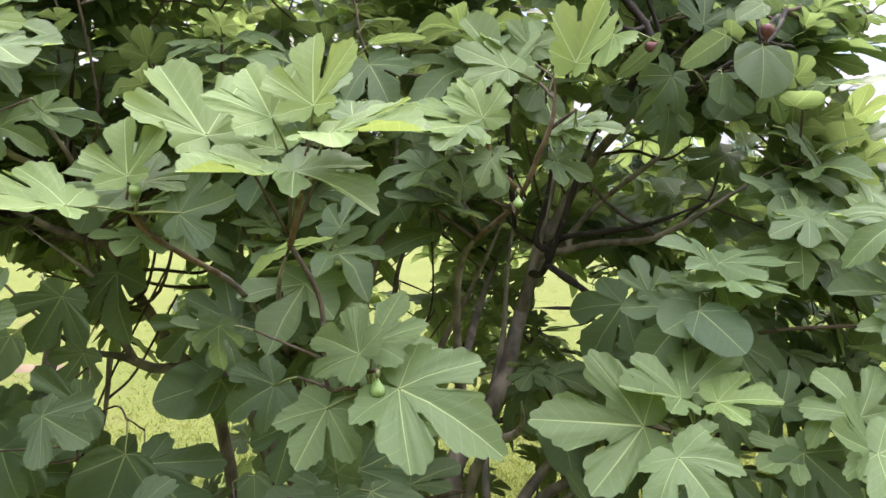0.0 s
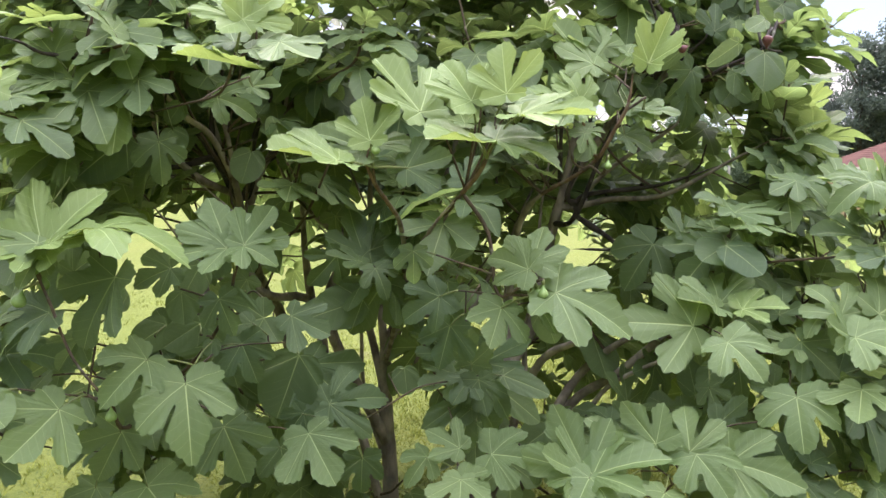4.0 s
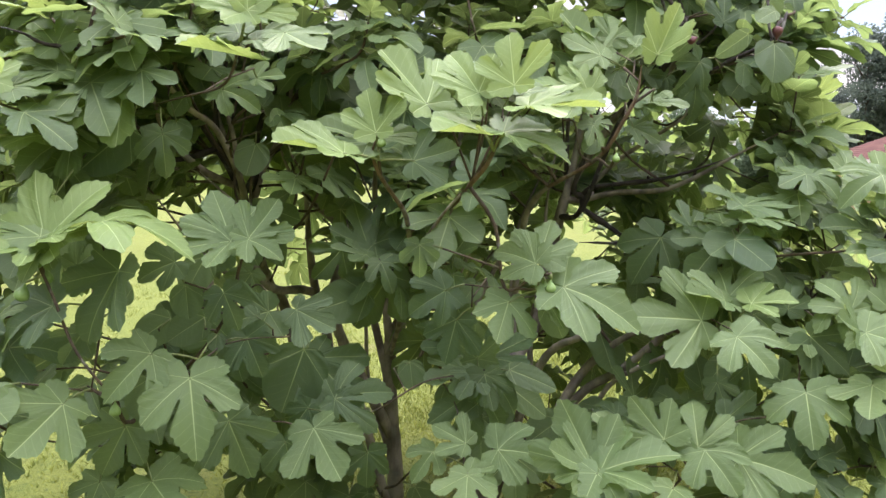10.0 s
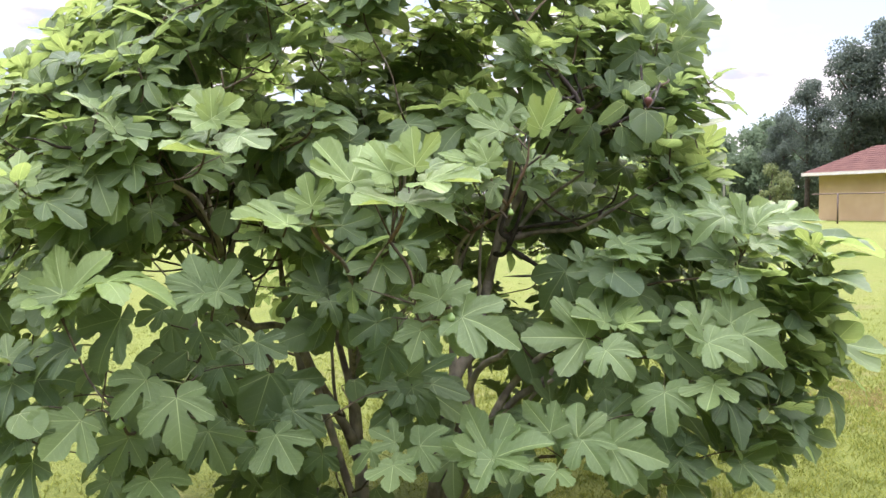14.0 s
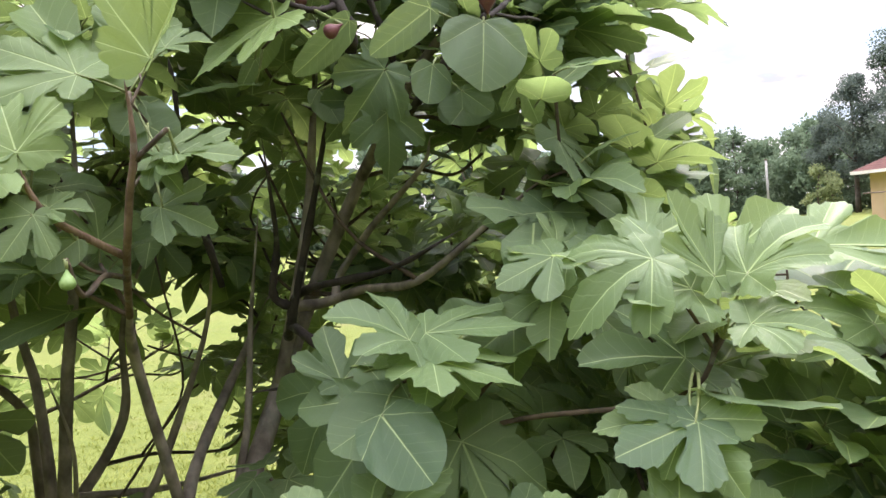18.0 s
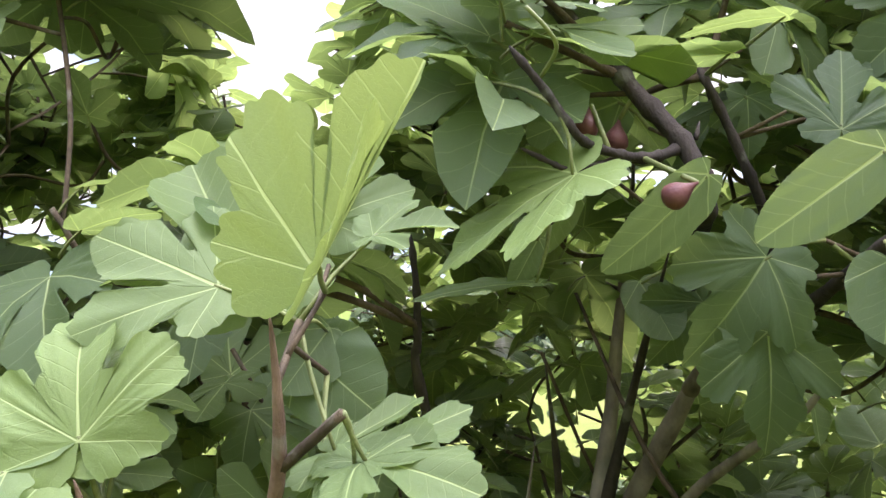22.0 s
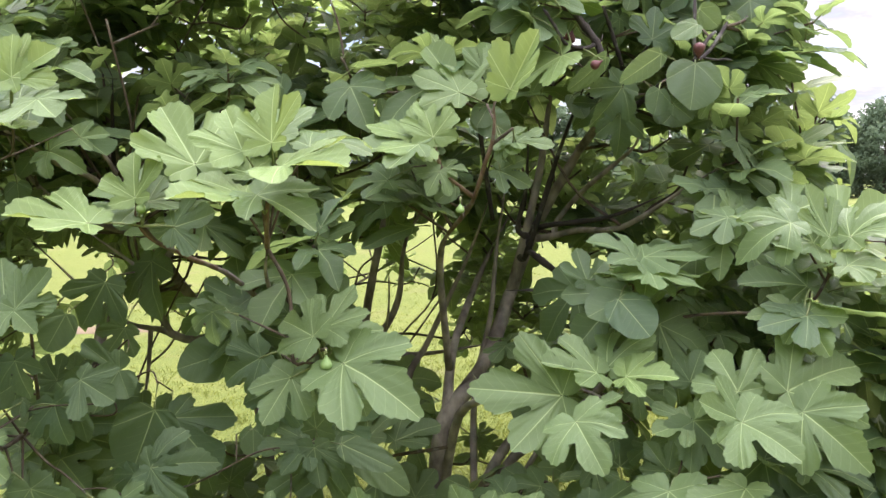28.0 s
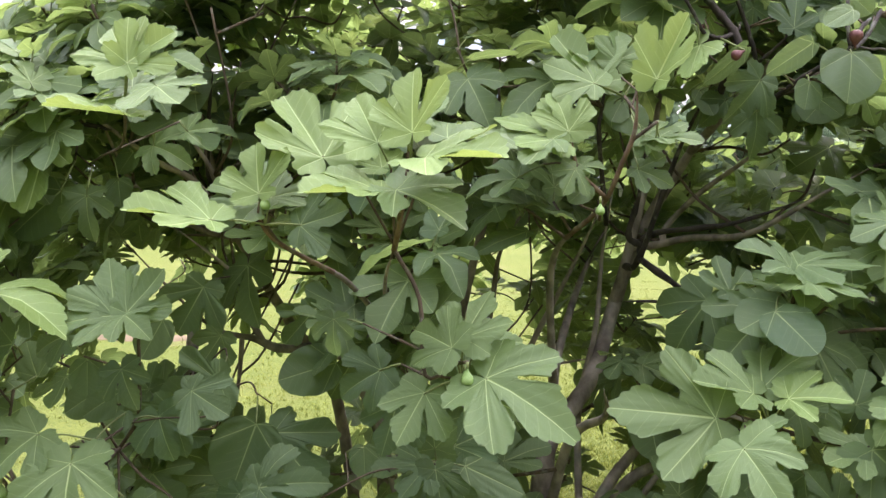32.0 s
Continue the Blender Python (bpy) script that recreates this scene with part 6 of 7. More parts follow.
# dome of shoots over the stems
def canopy():
    mid = Vector((-0.30, 2.75, 1.30))
    count = 0
    dome = random.Random(3)
    tries = 0
    while count < 370 and tries < 9000:
        tries += 1
        az, el = dome.uniform(0, 2 * math.pi), math.degrees(math.asin(dome.uniform(-0.25, 1.0)))
        out = Vector((math.cos(az) * math.cos(radians(el)), math.sin(az) * math.cos(radians(el)), math.sin(radians(el))))
        depth = dome.choice((1.0, 1.0, 0.94, 0.85)) if out.z > 0.35 else dome.choice((1.0, 1.0, 0.92, 0.8, 0.66))
        bulge = 1 + 0.16 * noise.noise(out * 2.1)
        p = mid + Vector((out.x * 1.72, out.y * 1.45, out.z * 1.62)) * depth * bulge
        if not keep(p) or (p.y > 3.0 and dome.random() < 0.70) or (p.x > 0.4 and p.y > 2.35 and p.z < 2.1 and dome.random() < 0.8) or (p.x > 0.35 and p.y > 2.7 and p.z > 1.7 and dome.random() < 0.75) or (p.x > 0.0 and p.z > 2.1 and p.y < 3.2 and dome.random() < 0.45):
            continue
        way = (out + Vector((0, 0, 0.75))).normalized()
        shoot(p, way, dome.choice((6, 7, 8, 8)), dome.uniform(0.105, 0.15), dome.uniform(0.0, 0.4), False, lean=0.35 if p.x > 0.7 else 0.0)
        count += 1
    # leaves of the far side and of the low flank
    for x0, x1, y0, y1, z0, z1, many in ((-1.6, 1.2, 2.5, 3.6, 1.40, 2.25, 70), (0.85, 1.45, 1.95, 2.6, 0.70, 1.50, 12), (-1.7, -1.0, 1.9, 3.3, 0.8, 1.9, 20)):
        for _ in range(many):
            p = Vector((dome.uniform(x0, x1), dome.uniform(y0, y1), dome.uniform(z0, z1)))
            way = Vector((dome.uniform(-.4, .4), dome.uniform(-.4, .3), 0.8)).normalized()
            if not in_gap(p):
                shoot(p, way, dome.choice((4, 5, 6)), dome.uniform(0.11, 0.15), dome.uniform(0.0, 0.5), False, lean=0.25 if x0 > 0.8 else -0.2)
    # small leaves of the far side, backlight put in as a paler tint
    for _ in range(135):
        p = Vector((dome.uniform(-0.9, 1.6), dome.uniform(3.0, 3.9), dome.uniform(0.85, 2.2)))
        if not in_gap(p) and not (p.x > 0.45 and p.z > 1.45 and dome.random() < 0.7):
            shoot(p, Vector((dome.uniform(-.4, .4), dome.uniform(-.2, .5), 0.8)).normalized(), dome.choice((5, 6, 7)), dome.uniform(0.09, 0.125), dome.uniform(0.2, 0.6), False)
    for _ in range(34):
        p = Vector((dome.uniform(0.8, 1.75), dome.uniform(2.7, 3.5), dome.uniform(0.8, 1.55)))
        if not in_gap(p):
            shoot(p, Vector((dome.uniform(-.4, .4), dome.uniform(-.2, .5), 0.8)).normalized(), dome.choice((6, 7, 8)), dome.uniform(0.09, 0.125), dome.uniform(0.3, 0.7), False)
    for _ in range(22):
        p = Vector((dome.uniform(-0.45, 0.30), dome.uniform(2.55, 3.3), dome.uniform(1.85, 2.3)))
        shoot(p, Vector((dome.uniform(-.4, .4), dome.uniform(-.2, .5), 0.8)).normalized(), dome.choice((6, 7, 8)), dome.uniform(0.10, 0.135), dome.uniform(0.3, 0.7), False)
    for _ in range(26):
        p = Vector((dome.uniform(-0.15, 0.95), dome.uniform(2.6, 3.1), dome.uniform(1.10, 1.65)))
        shoot(p, Vector((dome.uniform(-.4, .4), dome.uniform(-.4, .3), 0.8)).normalized(), dome.choice((5, 6, 7)), dome.uniform(0.10, 0.13), dome.uniform(0.1, 0.4), False)
    for _ in range(11):
        p = Vector((dome.uniform(-0.29, 0.21), dome.uniform(2.5, 2.95), dome.uniform(2.18, 2.52)))
        shoot(p, Vector((dome.uniform(-.4, .4), dome.uniform(-.4, .3), 0.8)).normalized(), dome.choice((6, 7, 8)), dome.uniform(0.11, 0.14), dome.uniform(0.1, 0.4), False)
    # the crown's top
    for _ in range(60):
        p = Vector((dome.uniform(-1.3, 0.75), dome.uniform(2.2, 3.2), dome.uniform(1.95, 2.65)))
        if p.x > 0.1 and dome.random() < 0.4:
            continue
        shoot(p, Vector((dome.uniform(-.4, .4), dome.uniform(-.4, .3), 0.8)).normalized(), dome.choice((5, 6, 7)), dome.uniform(0.11, 0.15), dome.uniform(0.0, 0.4), False)
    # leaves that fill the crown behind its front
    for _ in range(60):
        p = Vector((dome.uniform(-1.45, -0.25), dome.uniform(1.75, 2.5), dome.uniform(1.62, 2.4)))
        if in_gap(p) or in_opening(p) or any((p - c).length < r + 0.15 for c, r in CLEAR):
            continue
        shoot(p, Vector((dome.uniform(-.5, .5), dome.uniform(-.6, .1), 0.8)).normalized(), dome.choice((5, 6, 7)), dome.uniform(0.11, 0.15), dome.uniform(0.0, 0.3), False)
    # dense top at the right flank, its shade put in as dark leaf tint
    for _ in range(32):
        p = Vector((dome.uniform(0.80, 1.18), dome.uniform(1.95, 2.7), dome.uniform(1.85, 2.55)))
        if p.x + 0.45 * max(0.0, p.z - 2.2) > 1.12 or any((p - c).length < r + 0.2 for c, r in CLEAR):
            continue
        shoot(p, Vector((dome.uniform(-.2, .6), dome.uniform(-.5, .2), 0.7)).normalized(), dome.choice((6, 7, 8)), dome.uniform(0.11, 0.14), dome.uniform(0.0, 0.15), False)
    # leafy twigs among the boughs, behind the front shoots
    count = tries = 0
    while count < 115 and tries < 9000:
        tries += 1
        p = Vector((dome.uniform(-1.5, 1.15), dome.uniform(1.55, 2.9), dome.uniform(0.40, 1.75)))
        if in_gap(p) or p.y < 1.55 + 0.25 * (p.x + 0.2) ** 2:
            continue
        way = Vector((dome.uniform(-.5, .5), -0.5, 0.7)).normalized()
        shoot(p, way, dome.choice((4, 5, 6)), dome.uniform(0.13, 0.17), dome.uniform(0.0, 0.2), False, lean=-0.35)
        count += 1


def keep(p):
    """Where the crown has leaves: not in front of the near shoots, nor in the open middle below."""
    if p.y < 1.75 and p.x > -1.0 and p.x < 1.3:
        return False
    if p.z < 1.35 and -1.35 < p.x < 0.75 and p.y > 1.5:
        return p.y > 3.3 and p.z > 0.8
    return p.z > 0.5


canopy()


# ---- leaves, stalks and twigs become objects ----
def near_first(item):
    p = item[0].translation
    return p.y - (0.8 if p.x > 0.25 and p.z > 1.68 and p.y < 2.1 else 0.0)


def finish_tree():
    near = sorted(HERO, key=near_first)
    singles, joined = near[:300], near[300:] + REST
    fine = len(near) - 300
    for m, kind, age, start, base in singles:
        step = 0 if age < 0.2 else 1 if age < 0.55 else 2
        ob = new("leaf", FINE_MESH[kind][step])
        ob.parent = fig_tree
        ob.matrix_basis = HOME @ m
        stalk_to(start, base, m, ob)
    vs, fs, uvs, age_lights, off = [], [], [], [], 0
    for i, (m, kind, age, start, base) in enumerate(joined):
        verts, faces, flat2 = (MIDDLE_NP if i < fine else PLAIN_NP)[kind]
        mm = np.array(HOME @ m)
        vs.append(verts @ mm[:3, :3].T + mm[:3, 3])
        fs.append(faces + off)
        uvs.append(flat2)
        age_lights.append(np.full(len(verts), age, dtype=np.float32))
        off += len(verts)
    join_leaves(np.concatenate(vs), np.concatenate(fs), np.concatenate(uvs), np.concatenate(age_lights))
    pv, pf = [], []
    for m, kind, age, start, base in joined:
        v, f = stalk_data(start, base, m, 3)
        o = len(pv)
        pv += v
        pf += [tuple(i + o for i in face) for face in f]
    stalks = link_mesh("stalk", [HOME @ Vector(p) for p in pv], pf, SHOOT, fig_tree, "thin pale green leaf stalks")
    tagged(stalks, kind="stuff")
    for path, radii in TWIGS:
        v, f = tube_data([HOME @ p for p in path], radii, 6, 0.08, rng)
        link_mesh("twig", v, f, TWIG, fig_tree)


def stalk_data(start, base, m, sides):
    y = (m.to_3x3() @ Vector((0, 1, 0))).normalized()
    d = (base - start).length
    path = curve_points([start, start.lerp(base, 0.5) + Vector((0, 0, 0.04 * d)) - y * 0.02 * d, base + y * 0.004], 2)
    return tube_data(path, [0.0026 - 0.001 * i / (len(path) - 1) for i in range(len(path))], sides)


def stalk_to(start, base, m, ob):
    v, f = stalk_data(start, base, m, 6)
    back_m = m.inverted()
    link_mesh("petiole", [back_m @ p for p in v], f, SHOOT, ob, "pale green leaf stalk")


def triangles(faces):
    out = []
    for f in faces:
        for i in range(1, len(f) - 1):
            out.append((f[0], f[i], f[i + 1]))
    return np.array(out, dtype=np.int32)


PLAIN_NP = [(np.array(v), triangles(f), np.array(u, dtype=np.float32)) for v, f, u in PLAIN]
MIDDLE_NP = [(np.array(v), triangles(f), np.array(u, dtype=np.float32)) for v, f, u in MIDDLE]


def join_leaves(verts, tris, flat2, age_lights):
    me = bpy.data.meshes.new("leaves")
    me.vertices.add(len(verts))
    me.vertices.foreach_set("co", verts.astype(np.float32).ravel())
    me.loops.add(tris.size)
    me.loops.foreach_set("vertex_index", tris.ravel())
    me.polygons.add(len(tris))
    me.polygons.foreach_set("loop_start", np.arange(0, tris.size, 3, dtype=np.int32))
    me.polygons.foreach_set("use_smooth", np.ones(len(tris), dtype=bool))
    me.update()
    uv = me.uv_layers.new(name="leaf")
    uv.data.foreach_set("uv", flat2[tris.ravel()].ravel())
    at = me.attributes.new("age", "FLOAT", "POINT")
    at.data.foreach_set("value", age_lights)
    me.materials.append(LEAVES)
    me.validate()
    ob = new("leaves", me)
    ob.parent = fig_tree
    tagged(ob, "dense lobed green fig leaves of the inner and far crown", kind="stuff")


finish_tree()

# ---- house, fence, woods ----
def box(bm, x0, x1, y0, y1, z0, z1):
    m = Matrix.Translation(((x0 + x1) / 2, (y0 + y1) / 2, (z0 + z1) / 2)) @ Matrix.Diagonal((x1 - x0, y1 - y0, z1 - z0, 1))
    bmesh.ops.create_cube(bm, size=1, matrix=m)
    return bm


STUCCO = skin_material("tan_wall", (0.45, 0.320, 0.180, 1), (0.51, 0.375, 0.225, 1), 0.8, 0.85, 0.2, 0.1)
SHINGLE = skin_material("red_shingle", (0.086, 0.044, 0.038, 1), (0.118, 0.062, 0.051, 1), 1.6, 0.95, 0.3, 0.06)
BRICK_RED = skin_material("red_brick", (0.24, 0.11, 0.09, 1), (0.32, 0.16, 0.12, 1), 3.0, 0.9, 0.3)
TRIM = skin_material("white_trim", (0.62, 0.58, 0.52, 1), (0.74, 0.71, 0.66, 1), 2.0, 0.6, 0.1)
STEEL = skin_material("rusty_steel", (0.10, 0.075, 0.06, 1), (0.17, 0.12, 0.09, 1), 5.0, 0.7, 0.3)
DARK_GLASS = skin_material("dark_glass", (0.02, 0.024, 0.028, 1), (0.04, 0.045, 0.05, 1), 1.0, 0.12, 0.1)
POLE_WOOD = skin_material("grey_pole", (0.24, 0.23, 0.21, 1), (0.36, 0.35, 0.32, 1), 2.0, 0.85, 0.3)


def hip_roof(parent, x0, x1, y0, y1, z, rise, over, mat):
    bm = bmesh.new()
    short = min(x1 - x0, y1 - y0) / 2
    cx, cy = (x0 + x1) / 2, (y0 + y1) / 2
    rx, ry = max(0, (x1 - x0) / 2 - short), max(0, (y1 - y0) / 2 - short)
    a = [bm.verts.new(p) for p in ((x0 - over, y0 - over, z), (x1 + over, y0 - over, z), (x1 + over, y1 + over, z), (x0 - over, y1 + over, z))]
    if rx < 0.05 and ry < 0.05:
        top = bm.verts.new((cx, cy, z + rise))
        for i in range(4):
            bm.faces.new((a[i], a[(i + 1) % 4], top))
    else:
        p, q = bm.verts.new((cx - rx, cy - ry, z + rise)), bm.verts.new((cx + rx, cy + ry, z + rise))
        if rx > ry:
            bm.faces.new((a[0], a[1], q, p)), bm.faces.new((a[1], a[2], q)), bm.faces.new((a[2], a[3], p, q)), bm.faces.new((a[3], a[0], p))
        else:
            bm.faces.new((a[0], a[1], p)), bm.faces.new((a[1], a[2], q, p)), bm.faces.new((a[2], a[3], q)), bm.faces.new((a[3], a[0], p, q))
    bm.faces.new(a[::-1])
    return part("roof", bm, mat, parent, "low hipped roof")


def shingle_rows(roof, half, low_y, high_y, z, rise, turn):
    """Courses of shingles on one slope: eave of the given half width at low_y, rising inwards to high_y."""
    n = 12
    for i in range(n):
        f, g = i / n, (i + 1) / n
        bm = bmesh.new()
        run = high_y - low_y
        zz = z + rise * f + 0.012
        a = [bm.verts.new(turn @ Vector(p)) for p in ((-half + run * f, low_y + run * f - 0.012, zz + 0.008), (half - run * f, low_y + run * f - 0.012, zz + 0.008),
                                                      (half - run * g, low_y + run * g, zz + rise / n), (-half + run * g, low_y + run * g, zz + rise / n))]
        low = [bm.verts.new(v.co - Vector((0, 0, 0.014))) for v in a[:2]]
        bm.faces.new(a)
        bm.faces.new((low[0], low[1], a[1], a[0]))
        part("shingle_course", bm, SHINGLE, roof)


def build_house():
    """Tan outbuilding with a red hipped roof; its front looks at the lawn (-y before turning)."""
    h = tagged(new("house"), "tan block house with a low red hipped roof behind a fence", "house")
    w, d, z, over, rise = 5.9, 4.0, 2.55, 0.62, 1.42
    t = 0.2
    for nm, args in (("wall", (-w / 2, w / 2, 0, t, 0, z)), ("wall", (-w / 2, w / 2, d - t, d, 0, z)), ("wall", (-w / 2, -w / 2 + t, t, d - t, 0, z)), ("wall", (w / 2 - t, w / 2, t, d - t, 0, z))):
        part(nm, box(bmesh.new(), *args), STUCCO, h)
    top = z + 0.14
    r = hip_roof(h, -w / 2, w / 2, 0, d, top, rise, over, SHINGLE)
    shingle_rows(r, w / 2 + over, -over, d / 2, top, rise, Matrix())
    side = Matrix.Translation((w / 2, d / 2, 0)) @ pose(0, 0, 0, 0, 0, 90) 
    shingle_rows(r, d / 2 + over, -over, d / 2, top, rise, side)
    for args in ((-w / 2 - over - 0.02, w / 2 + over + 0.02, -over - 0.05, -over + 0.03), (w / 2 + over - 0.03, w / 2 + over + 0.05, -over + 0.03, d + over), (-w / 2 - over - 0.05, -w / 2 - over + 0.03, -over + 0.03, d + over)):
        part("fascia", box(bmesh.new(), *args, z - 0.02, z + 0.15), TRIM, h, "white eave board")
    part("soffit", box(bmesh.new(), -w / 2 - 0.58, w / 2 + 0.58, -0.58, -0.01, z + 0.06, z + 0.12), TRIM, h)
    part("soffit", box(bmesh.new(), w / 2 + 0.01, w / 2 + 0.58, 0.0, d, z + 0.06, z + 0.12), TRIM, h)
    part("corner_post", box(bmesh.new(), w / 2 - 0.14, w / 2 + 0.03, -0.03, 0.14, 0, z), TRIM, h, "pale corner board")
    return h


house = build_house()
house.matrix_basis = pose(27.5, 37.5, 0, 0, 0, -72)


def build_brick_house():
    h = tagged(new("house"), "red brick house with a white eave beyond the fence", "house")
    part("wall", box(bmesh.new(), -7, 7, 0, 8, 0, 2.6), BRICK_RED, h, "red brick wall")
    hip_roof(h, -7, 7, 0, 8, 2.75, 2.0, 0.6, SHINGLE)
    part("fascia", box(bmesh.new(), -7.6, 7.6, -0.66, -0.58, 2.55, 2.78), TRIM, h, "white eave board")
    for x in (-3.5, 0.5):
        wdw = part("window", box(bmesh.new(), x - 0.6, x + 0.6, -0.06, 0.05, 0.9, 2.1), TRIM, h)
        part("pane", box(bmesh.new(), x - 0.52, x + 0.52, -0.085, -0.065, 0.98, 2.02), DARK_GLASS, wdw)
    return h


brick_house = build_brick_house()
brick_house.matrix_basis = pose(52, 46, 0, 0, 0, -40)


def rail(bm, a, b, r):
    v, f = tube_data([a, b], [r, r], 8)
    vs = [bm.verts.new(p) for p in v]
    for face in f:
        bm.faces.new([vs[i] for i in face])
    return bm


def build_fence():
    fence = tagged(new("fence"), "low open fence with rusty posts and a top rail", "fence")
    n, gap, high = 7, 2.95, 1.53
    for i in range(n):
        x = i * gap
        part("post", rail(bmesh.new(), (x, 0, 0), (x, 0, high), 0.045), STEEL, fence, smooth=True)
    part("top_rail", rail(bmesh.new(), (-0.4 * gap, 0, high - 0.03), ((n - 1) * gap, 0, high - 0.03), 0.032), STEEL, fence, smooth=True)
    return fence


fence = build_fence()
fence.matrix_basis = pose(24.2, 35.1, 0, 0, 0, -37.7)

pole = tagged(new("utility_pole"), "slender grey utility pole before the woods", "utility pole")
part("shaft", rail(bmesh.new(), (0, 0, 0), (0, 0, 4.7), 0.10), POLE_WOOD, pole, smooth=True)
part("cap", rail(bmesh.new(), (0, 0, 4.7), (0, 0, 4.8), 0.12), STEEL, pole, smooth=True)
pole.matrix_basis = pose(31, 60, 0)


def clump_mesh(rs, centres, per, spread, leaf, stretch=1.0):
    """Small leaf faces scattered in clumps round the given centres."""
    n = per * len(centres)
    g = np.random.RandomState(rs.randrange(9999))
    c = np.repeat(np.array([[*p] for p in centres]), per, axis=0)
    rad = np.repeat(np.array(spread), per)[:, None]
    off = g.normal(size=(n, 3))
    off /= np.linalg.norm(off, axis=1)[:, None]
    off *= (g.uniform(0.25, 1.0, (n, 1)) ** 0.6) * rad
    off[:, 2] *= 0.72
    p = c + off
    u = g.normal(size=(n, 3))
    u /= np.linalg.norm(u, axis=1)[:, None]
    w = np.cross(u, g.normal(size=(n, 3)))
    w /= np.linalg.norm(w, axis=1)[:, None]
    s = leaf * g.uniform(0.6, 1.4, (n, 1))
    quad = np.stack([p - u * s * stretch, p + w * s * 0.55, p + u * s * stretch, p - w * s * 0.55], axis=1).reshape(-1, 3)
    faces = np.arange(4 * n).reshape(-1, 4)
    return quad.tolist(), faces.tolist()


def limb(path, r0, r1):
    pts = curve_points(path, 4)
    n = len(pts) - 1
    return tube_data(pts, [r0 + (r1 - r0) * i / n for i in range(n + 1)], 5)


def build_tree(seed, high, wide, foliage, label, bare=0.28, per=170, leaf=0.22, clumps=26, kind_name="tree", category="tree", tall=False):
    rs = random.Random(seed)
    tree = tagged(new(kind_name), label, category)
    v, f = limb([(0, 0, -0.1), (rs.uniform(-.2, .2), rs.uniform(-.2, .2), high * 0.45), (rs.uniform(-.4, .4), rs.uniform(-.3, .3), high * 0.93)], 0.022 * high, 0.05)
    link_mesh("trunk", v, f, FAR_BARK, tree)
    centres, sizes = [], []
    for i in range(clumps):
        fz = bare + (1 - bare) * (i + rs.random()) / clumps
        half = wide * (math.sin(math.pi * min(1, max(0.06, (fz - bare) / (1 - bare) * 0.85 + 0.12))) ** 0.7) * (0.75 if tall else 1.0)
        a, d = rs.uniform(0, 6.28), half * math.sqrt(rs.random())
        c = (d * math.cos(a), d * math.sin(a), high * fz * 0.97)
        centres.append(c)
        sizes.append(wide * rs.uniform(0.24, 0.46))
        if i % 3 == 0:
            z0 = high * max(0.2, fz - 0.16)
            v, f = limb([(0, 0, z0), (c[0] * 0.5, c[1] * 0.5, z0 + 0.5 * (c[2] - z0)), c], 0.007 * high, 0.03)
            link_mesh("limb", v, f, FAR_BARK, tree)
    v, f = clump_mesh(rs, centres, per, sizes, leaf)
    ob = link_mesh("crown", v, f, foliage, tree, smooth=False)
    tagged(ob, kind="stuff")
    return tree


far = random.Random(8)


def stand(source, first, az, dist, sc):
    a = radians(az)
    m = Matrix.Translation((dist * math.sin(a), dist * math.cos(a), 0)) @ pose(0, 0, 0, 0, 0, far.uniform(0, 360)) @ Matrix.Diagonal((sc, sc, sc, 1))
    if first:
        source.matrix_basis = m
    else:
        keep_m = source.matrix_basis.copy()
        source.matrix_basis = Matrix()
        copy_thing(source, m)
        source.matrix_basis = keep_m


WOODS = [build_tree(31 + i, 9.5, 3.6, FOLIAGE, "dense dark green broadleaf tree at the wood's edge", 0.03, 130, 0.22, 34) for i in range(4)]
PINES = [build_tree(51 + i, 19.0, 4.6, NEEDLES, "tall dark pine with gaps between its limbs", 0.30, 340, 0.165, 38, "pine_tree", "pine tree", True) for i in range(3)]
REAR = [build_tree(41 + i, 9.5, 3.6, FOLIAGE, "dense dark green broadleaf tree at the wood's edge", 0.03, 45, 0.45, 32) for i in range(2)]
for tr in WOODS + PINES + REAR:
    tagged(tr, group="woods at the lawn's edge")
az, i, k = 17.0, 0, 0
while az < 56:
    stand(WOODS[i % 4], i < 4, az, far.uniform(74, 90), far.uniform(0.70, 0.92))
    az += far.uniform(0.9, 1.4)
    i += 1
while az < 377:                                   # woods on the other sides close the lawn
    near_side = az > 298
    stand(REAR[k % 2], k < 2, az, far.uniform(72, 88) if near_side else far.uniform(40, 55), far.uniform(0.75, 1.1))
    az += far.uniform(1.8, 2.6) if near_side else far.uniform(5.0, 8.0)
    k += 1
for i, (az, dist, sc) in enumerate([(32.6, 70, 0.57), (35.1, 67, 0.68), (37.4, 68, 0.77), (39.6, 70, 0.80), (42.6, 66, 0.84), (45.0, 66, 0.88), (47.5, 68, 0.95), (51, 64, 0.95), (55, 70, 1.0), (41, 78, 0.90), (31.2, 74, 0.46), (-55, 70, 0.8)]):
    stand(PINES[i % 3], i < 3, az, dist, sc)
young = build_tree(77, 3.5, 1.7, FOLIAGE_PALE, "small pale green ornamental tree in front of the tan house", 0.34, 60, 0.085, 18, "young_tree", "tree")
stand(young, True, 40.5, 41.0, 0.82)
bush = build_tree(78, 5.2, 2.2, FOLIAGE_PALE, "rounded pale green shrub tree before the woods", 0.10, 110, 0.14, 24, "shrub", "shrub")
stand(bush, True, 30.4, 66.0, 0.72)


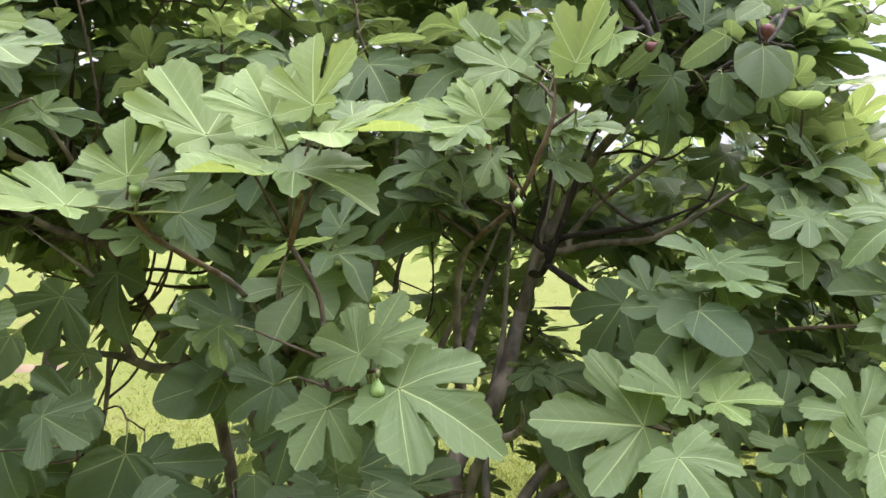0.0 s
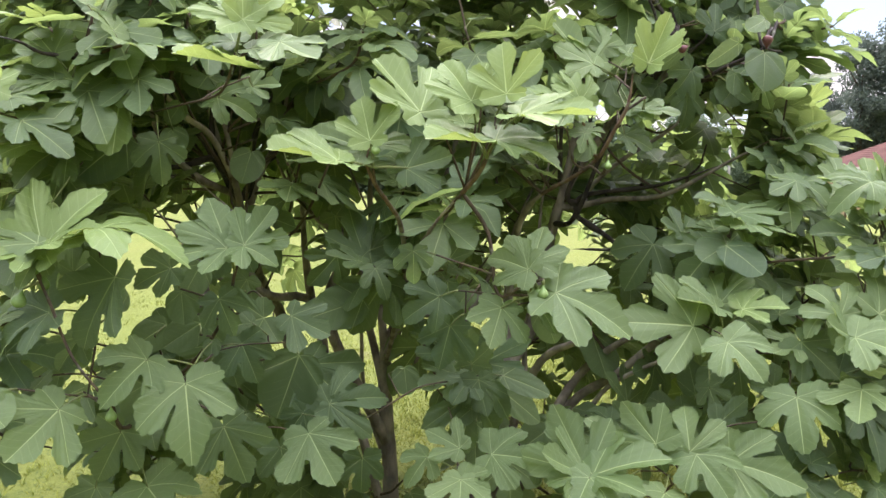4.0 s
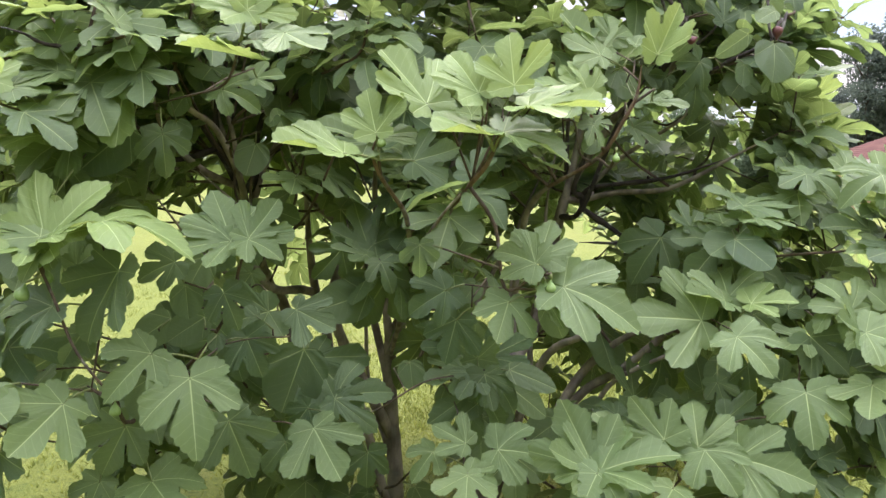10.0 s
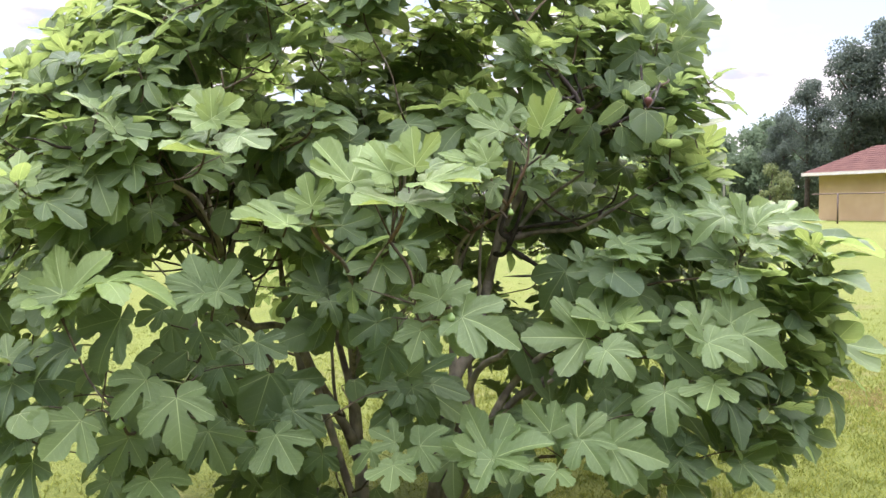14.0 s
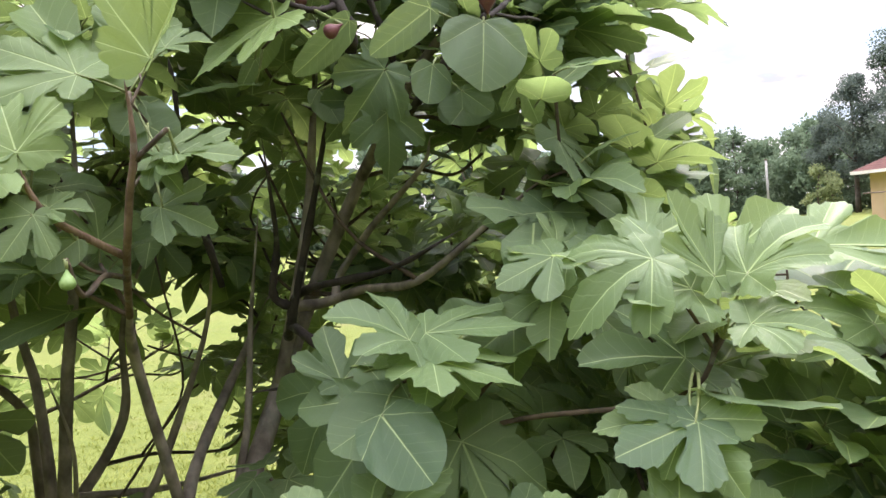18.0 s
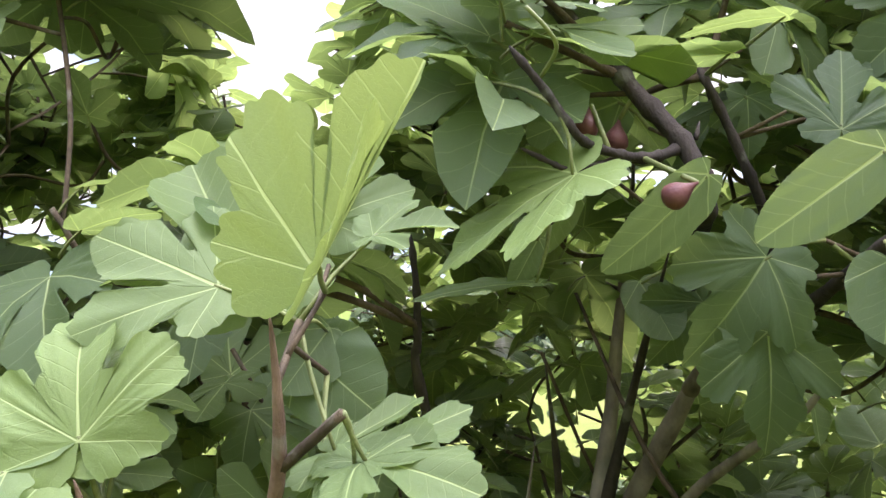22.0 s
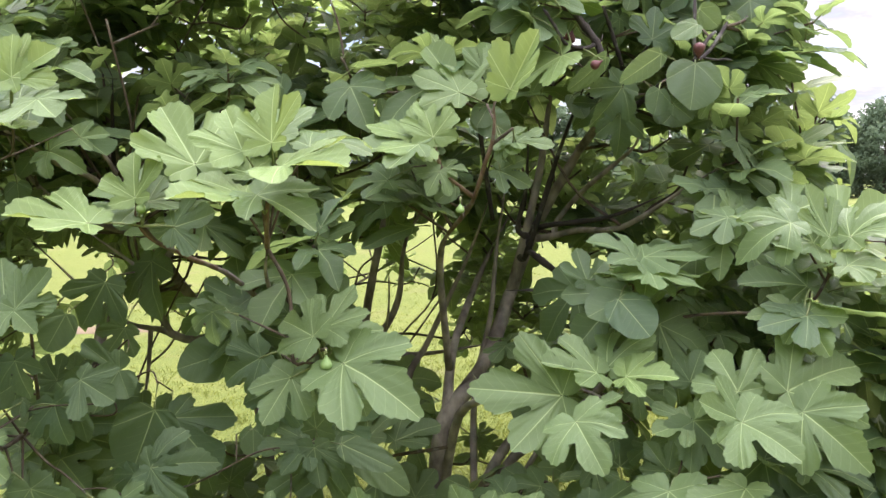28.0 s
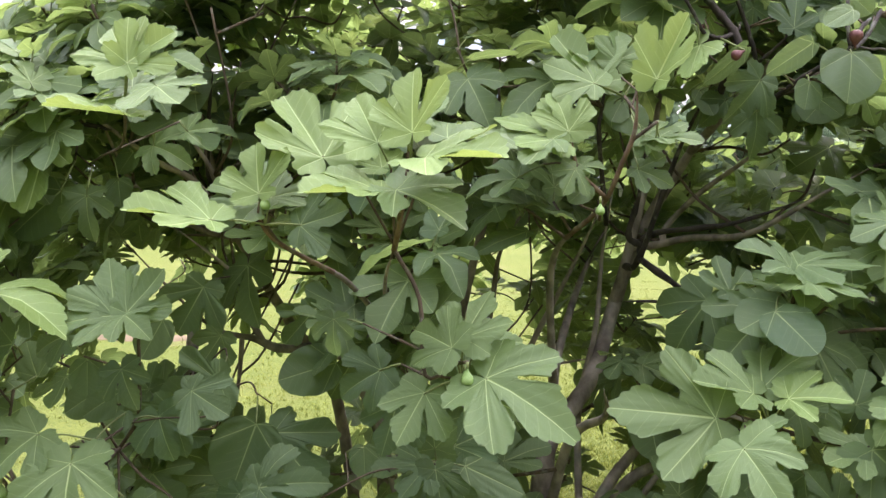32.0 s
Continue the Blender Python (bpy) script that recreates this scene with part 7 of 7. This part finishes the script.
def build_palm(high):
    """Fan palm: a straight trunk and a round head of fans."""
    rs = random.Random(6)
    palm = tagged(new("palm_tree"), "fan palm with a round grey-green head beyond the house", "palm tree")
    v, f = limb([(0, 0, -0.1), (0.05, 0, high * 0.5), (0, 0, high)], 0.20, 0.16)
    link_mesh("trunk", v, f, FAR_BARK, palm)
    for _ in range(48):
        a, e = rs.uniform(0, 6.28), math.asin(rs.uniform(-0.55, 1.0))
        out = Vector((math.cos(a) * math.cos(e), math.sin(a) * math.cos(e), math.sin(e)))
        hub = Vector((0, 0, high)) + out * rs.uniform(0.8, 1.1)
        side = out.cross(Vector((0, 0, 1))).normalized()
        v, f = tube_data([(0, 0, high), hub], [0.025, 0.015], 5)
        for k in range(11):
            b = radians(-75 + 15 * k)
            ray = (out * math.cos(b) + side * math.sin(b)).normalized()
            tip = hub + ray * 0.85 + Vector((0, 0, -0.22))
            w = ray.cross(out.cross(side)).normalized() * 0.11
            o = len(v)
            v += [hub, hub + ray * 0.45 + w, tip, hub + ray * 0.45 - w]
            f.append((o, o + 1, o + 2, o + 3))
        link_mesh("frond", v, f, FOLIAGE_PALE, palm, smooth=False)
    return palm


palm = build_palm(6.0)
palm.location = (40.2, 43.7, 0)


# ---- short grass near the tree ----
def build_grass(count, mid_x, mid_y, sx, sy, seed, mat=None, label="short yellow-green lawn grass round the fig tree"):
    """Tufts of blades, densest at the middle and thinning out all round."""
    g = np.random.RandomState(seed)
    tufts = np.stack([g.normal(mid_x, sx, count // 7), g.normal(mid_y, sy, count // 7)], axis=1)
    p = np.repeat(tufts, 7, axis=0) + g.normal(0, 0.032, (count // 7 * 7, 2))
    n = len(p)
    z = np.array([0.035 * noise.noise((x * 0.35, y * 0.35, 3.0)) for x, y in tufts]).repeat(7) - 0.012
    a = g.uniform(0, 2 * math.pi, n)
    h = g.uniform(0.018, 0.044, n) * np.repeat(g.uniform(0.45, 1.6, n // 7), 7)
    w = g.uniform(0.0022, 0.0048, n)
    lean = g.normal(0, 0.7, (n, 2)) * h[:, None]
    base = np.column_stack([p, z])
    side = np.column_stack([np.cos(a) * w, np.sin(a) * w, np.zeros(n)])
    mid_p = base + np.column_stack([lean * 0.35, h * 0.6])
    tip = base + np.column_stack([lean, h])
    verts = np.stack([base - side, base + side, mid_p + side * 0.8, mid_p - side * 0.8, tip], axis=1).reshape(-1, 3)
    k = np.arange(n)[:, None] * 5
    faces = (k + np.array([[0, 1, 2, 3]])).tolist() + (k + np.array([[3, 2, 4]])).tolist()
    ob = link_mesh("grass", verts.tolist(), faces, mat or GRASS, smooth=False)
    return tagged(ob, label, "grass", kind="stuff")


build_grass(120000, 1.8, 4.0, 2.0, 1.8, 4)
build_grass(49000, 1.5, 6.5, 5.0, 3.5, 5)
build_grass(1750, 3.65, 4.35, 0.24, 0.28, 6, STRAW, "thin patch of dry brownish grass in the lawn")


def soil_patch(x, y, rx, ry, seed):
    """A low bare patch of reddish soil in the lawn."""
    rs = random.Random(seed)
    verts = [(x, y, 0.05)]
    for k in range(28):
        f = rs.uniform(0.8, 1.15)
        verts.append((x + rx * f * math.cos(k * math.pi / 14), y + ry * f * math.sin(k * math.pi / 14), 0.0))
    ob = link_mesh("soil_patch", verts, [(0, 1 + k, 1 + (k + 1) % 28) for k in range(28)], SOIL)
    tagged(ob, "bare patch of reddish soil in the lawn", "soil", kind="structure")


SOIL = skin_material("reddish_soil", (0.12, 0.090, 0.055, 1), (0.18, 0.135, 0.085, 1), 3.0, 0.95, 0.5, 0.1)
soil_patch(-4.34, 7.76, 0.7, 0.22, 3)
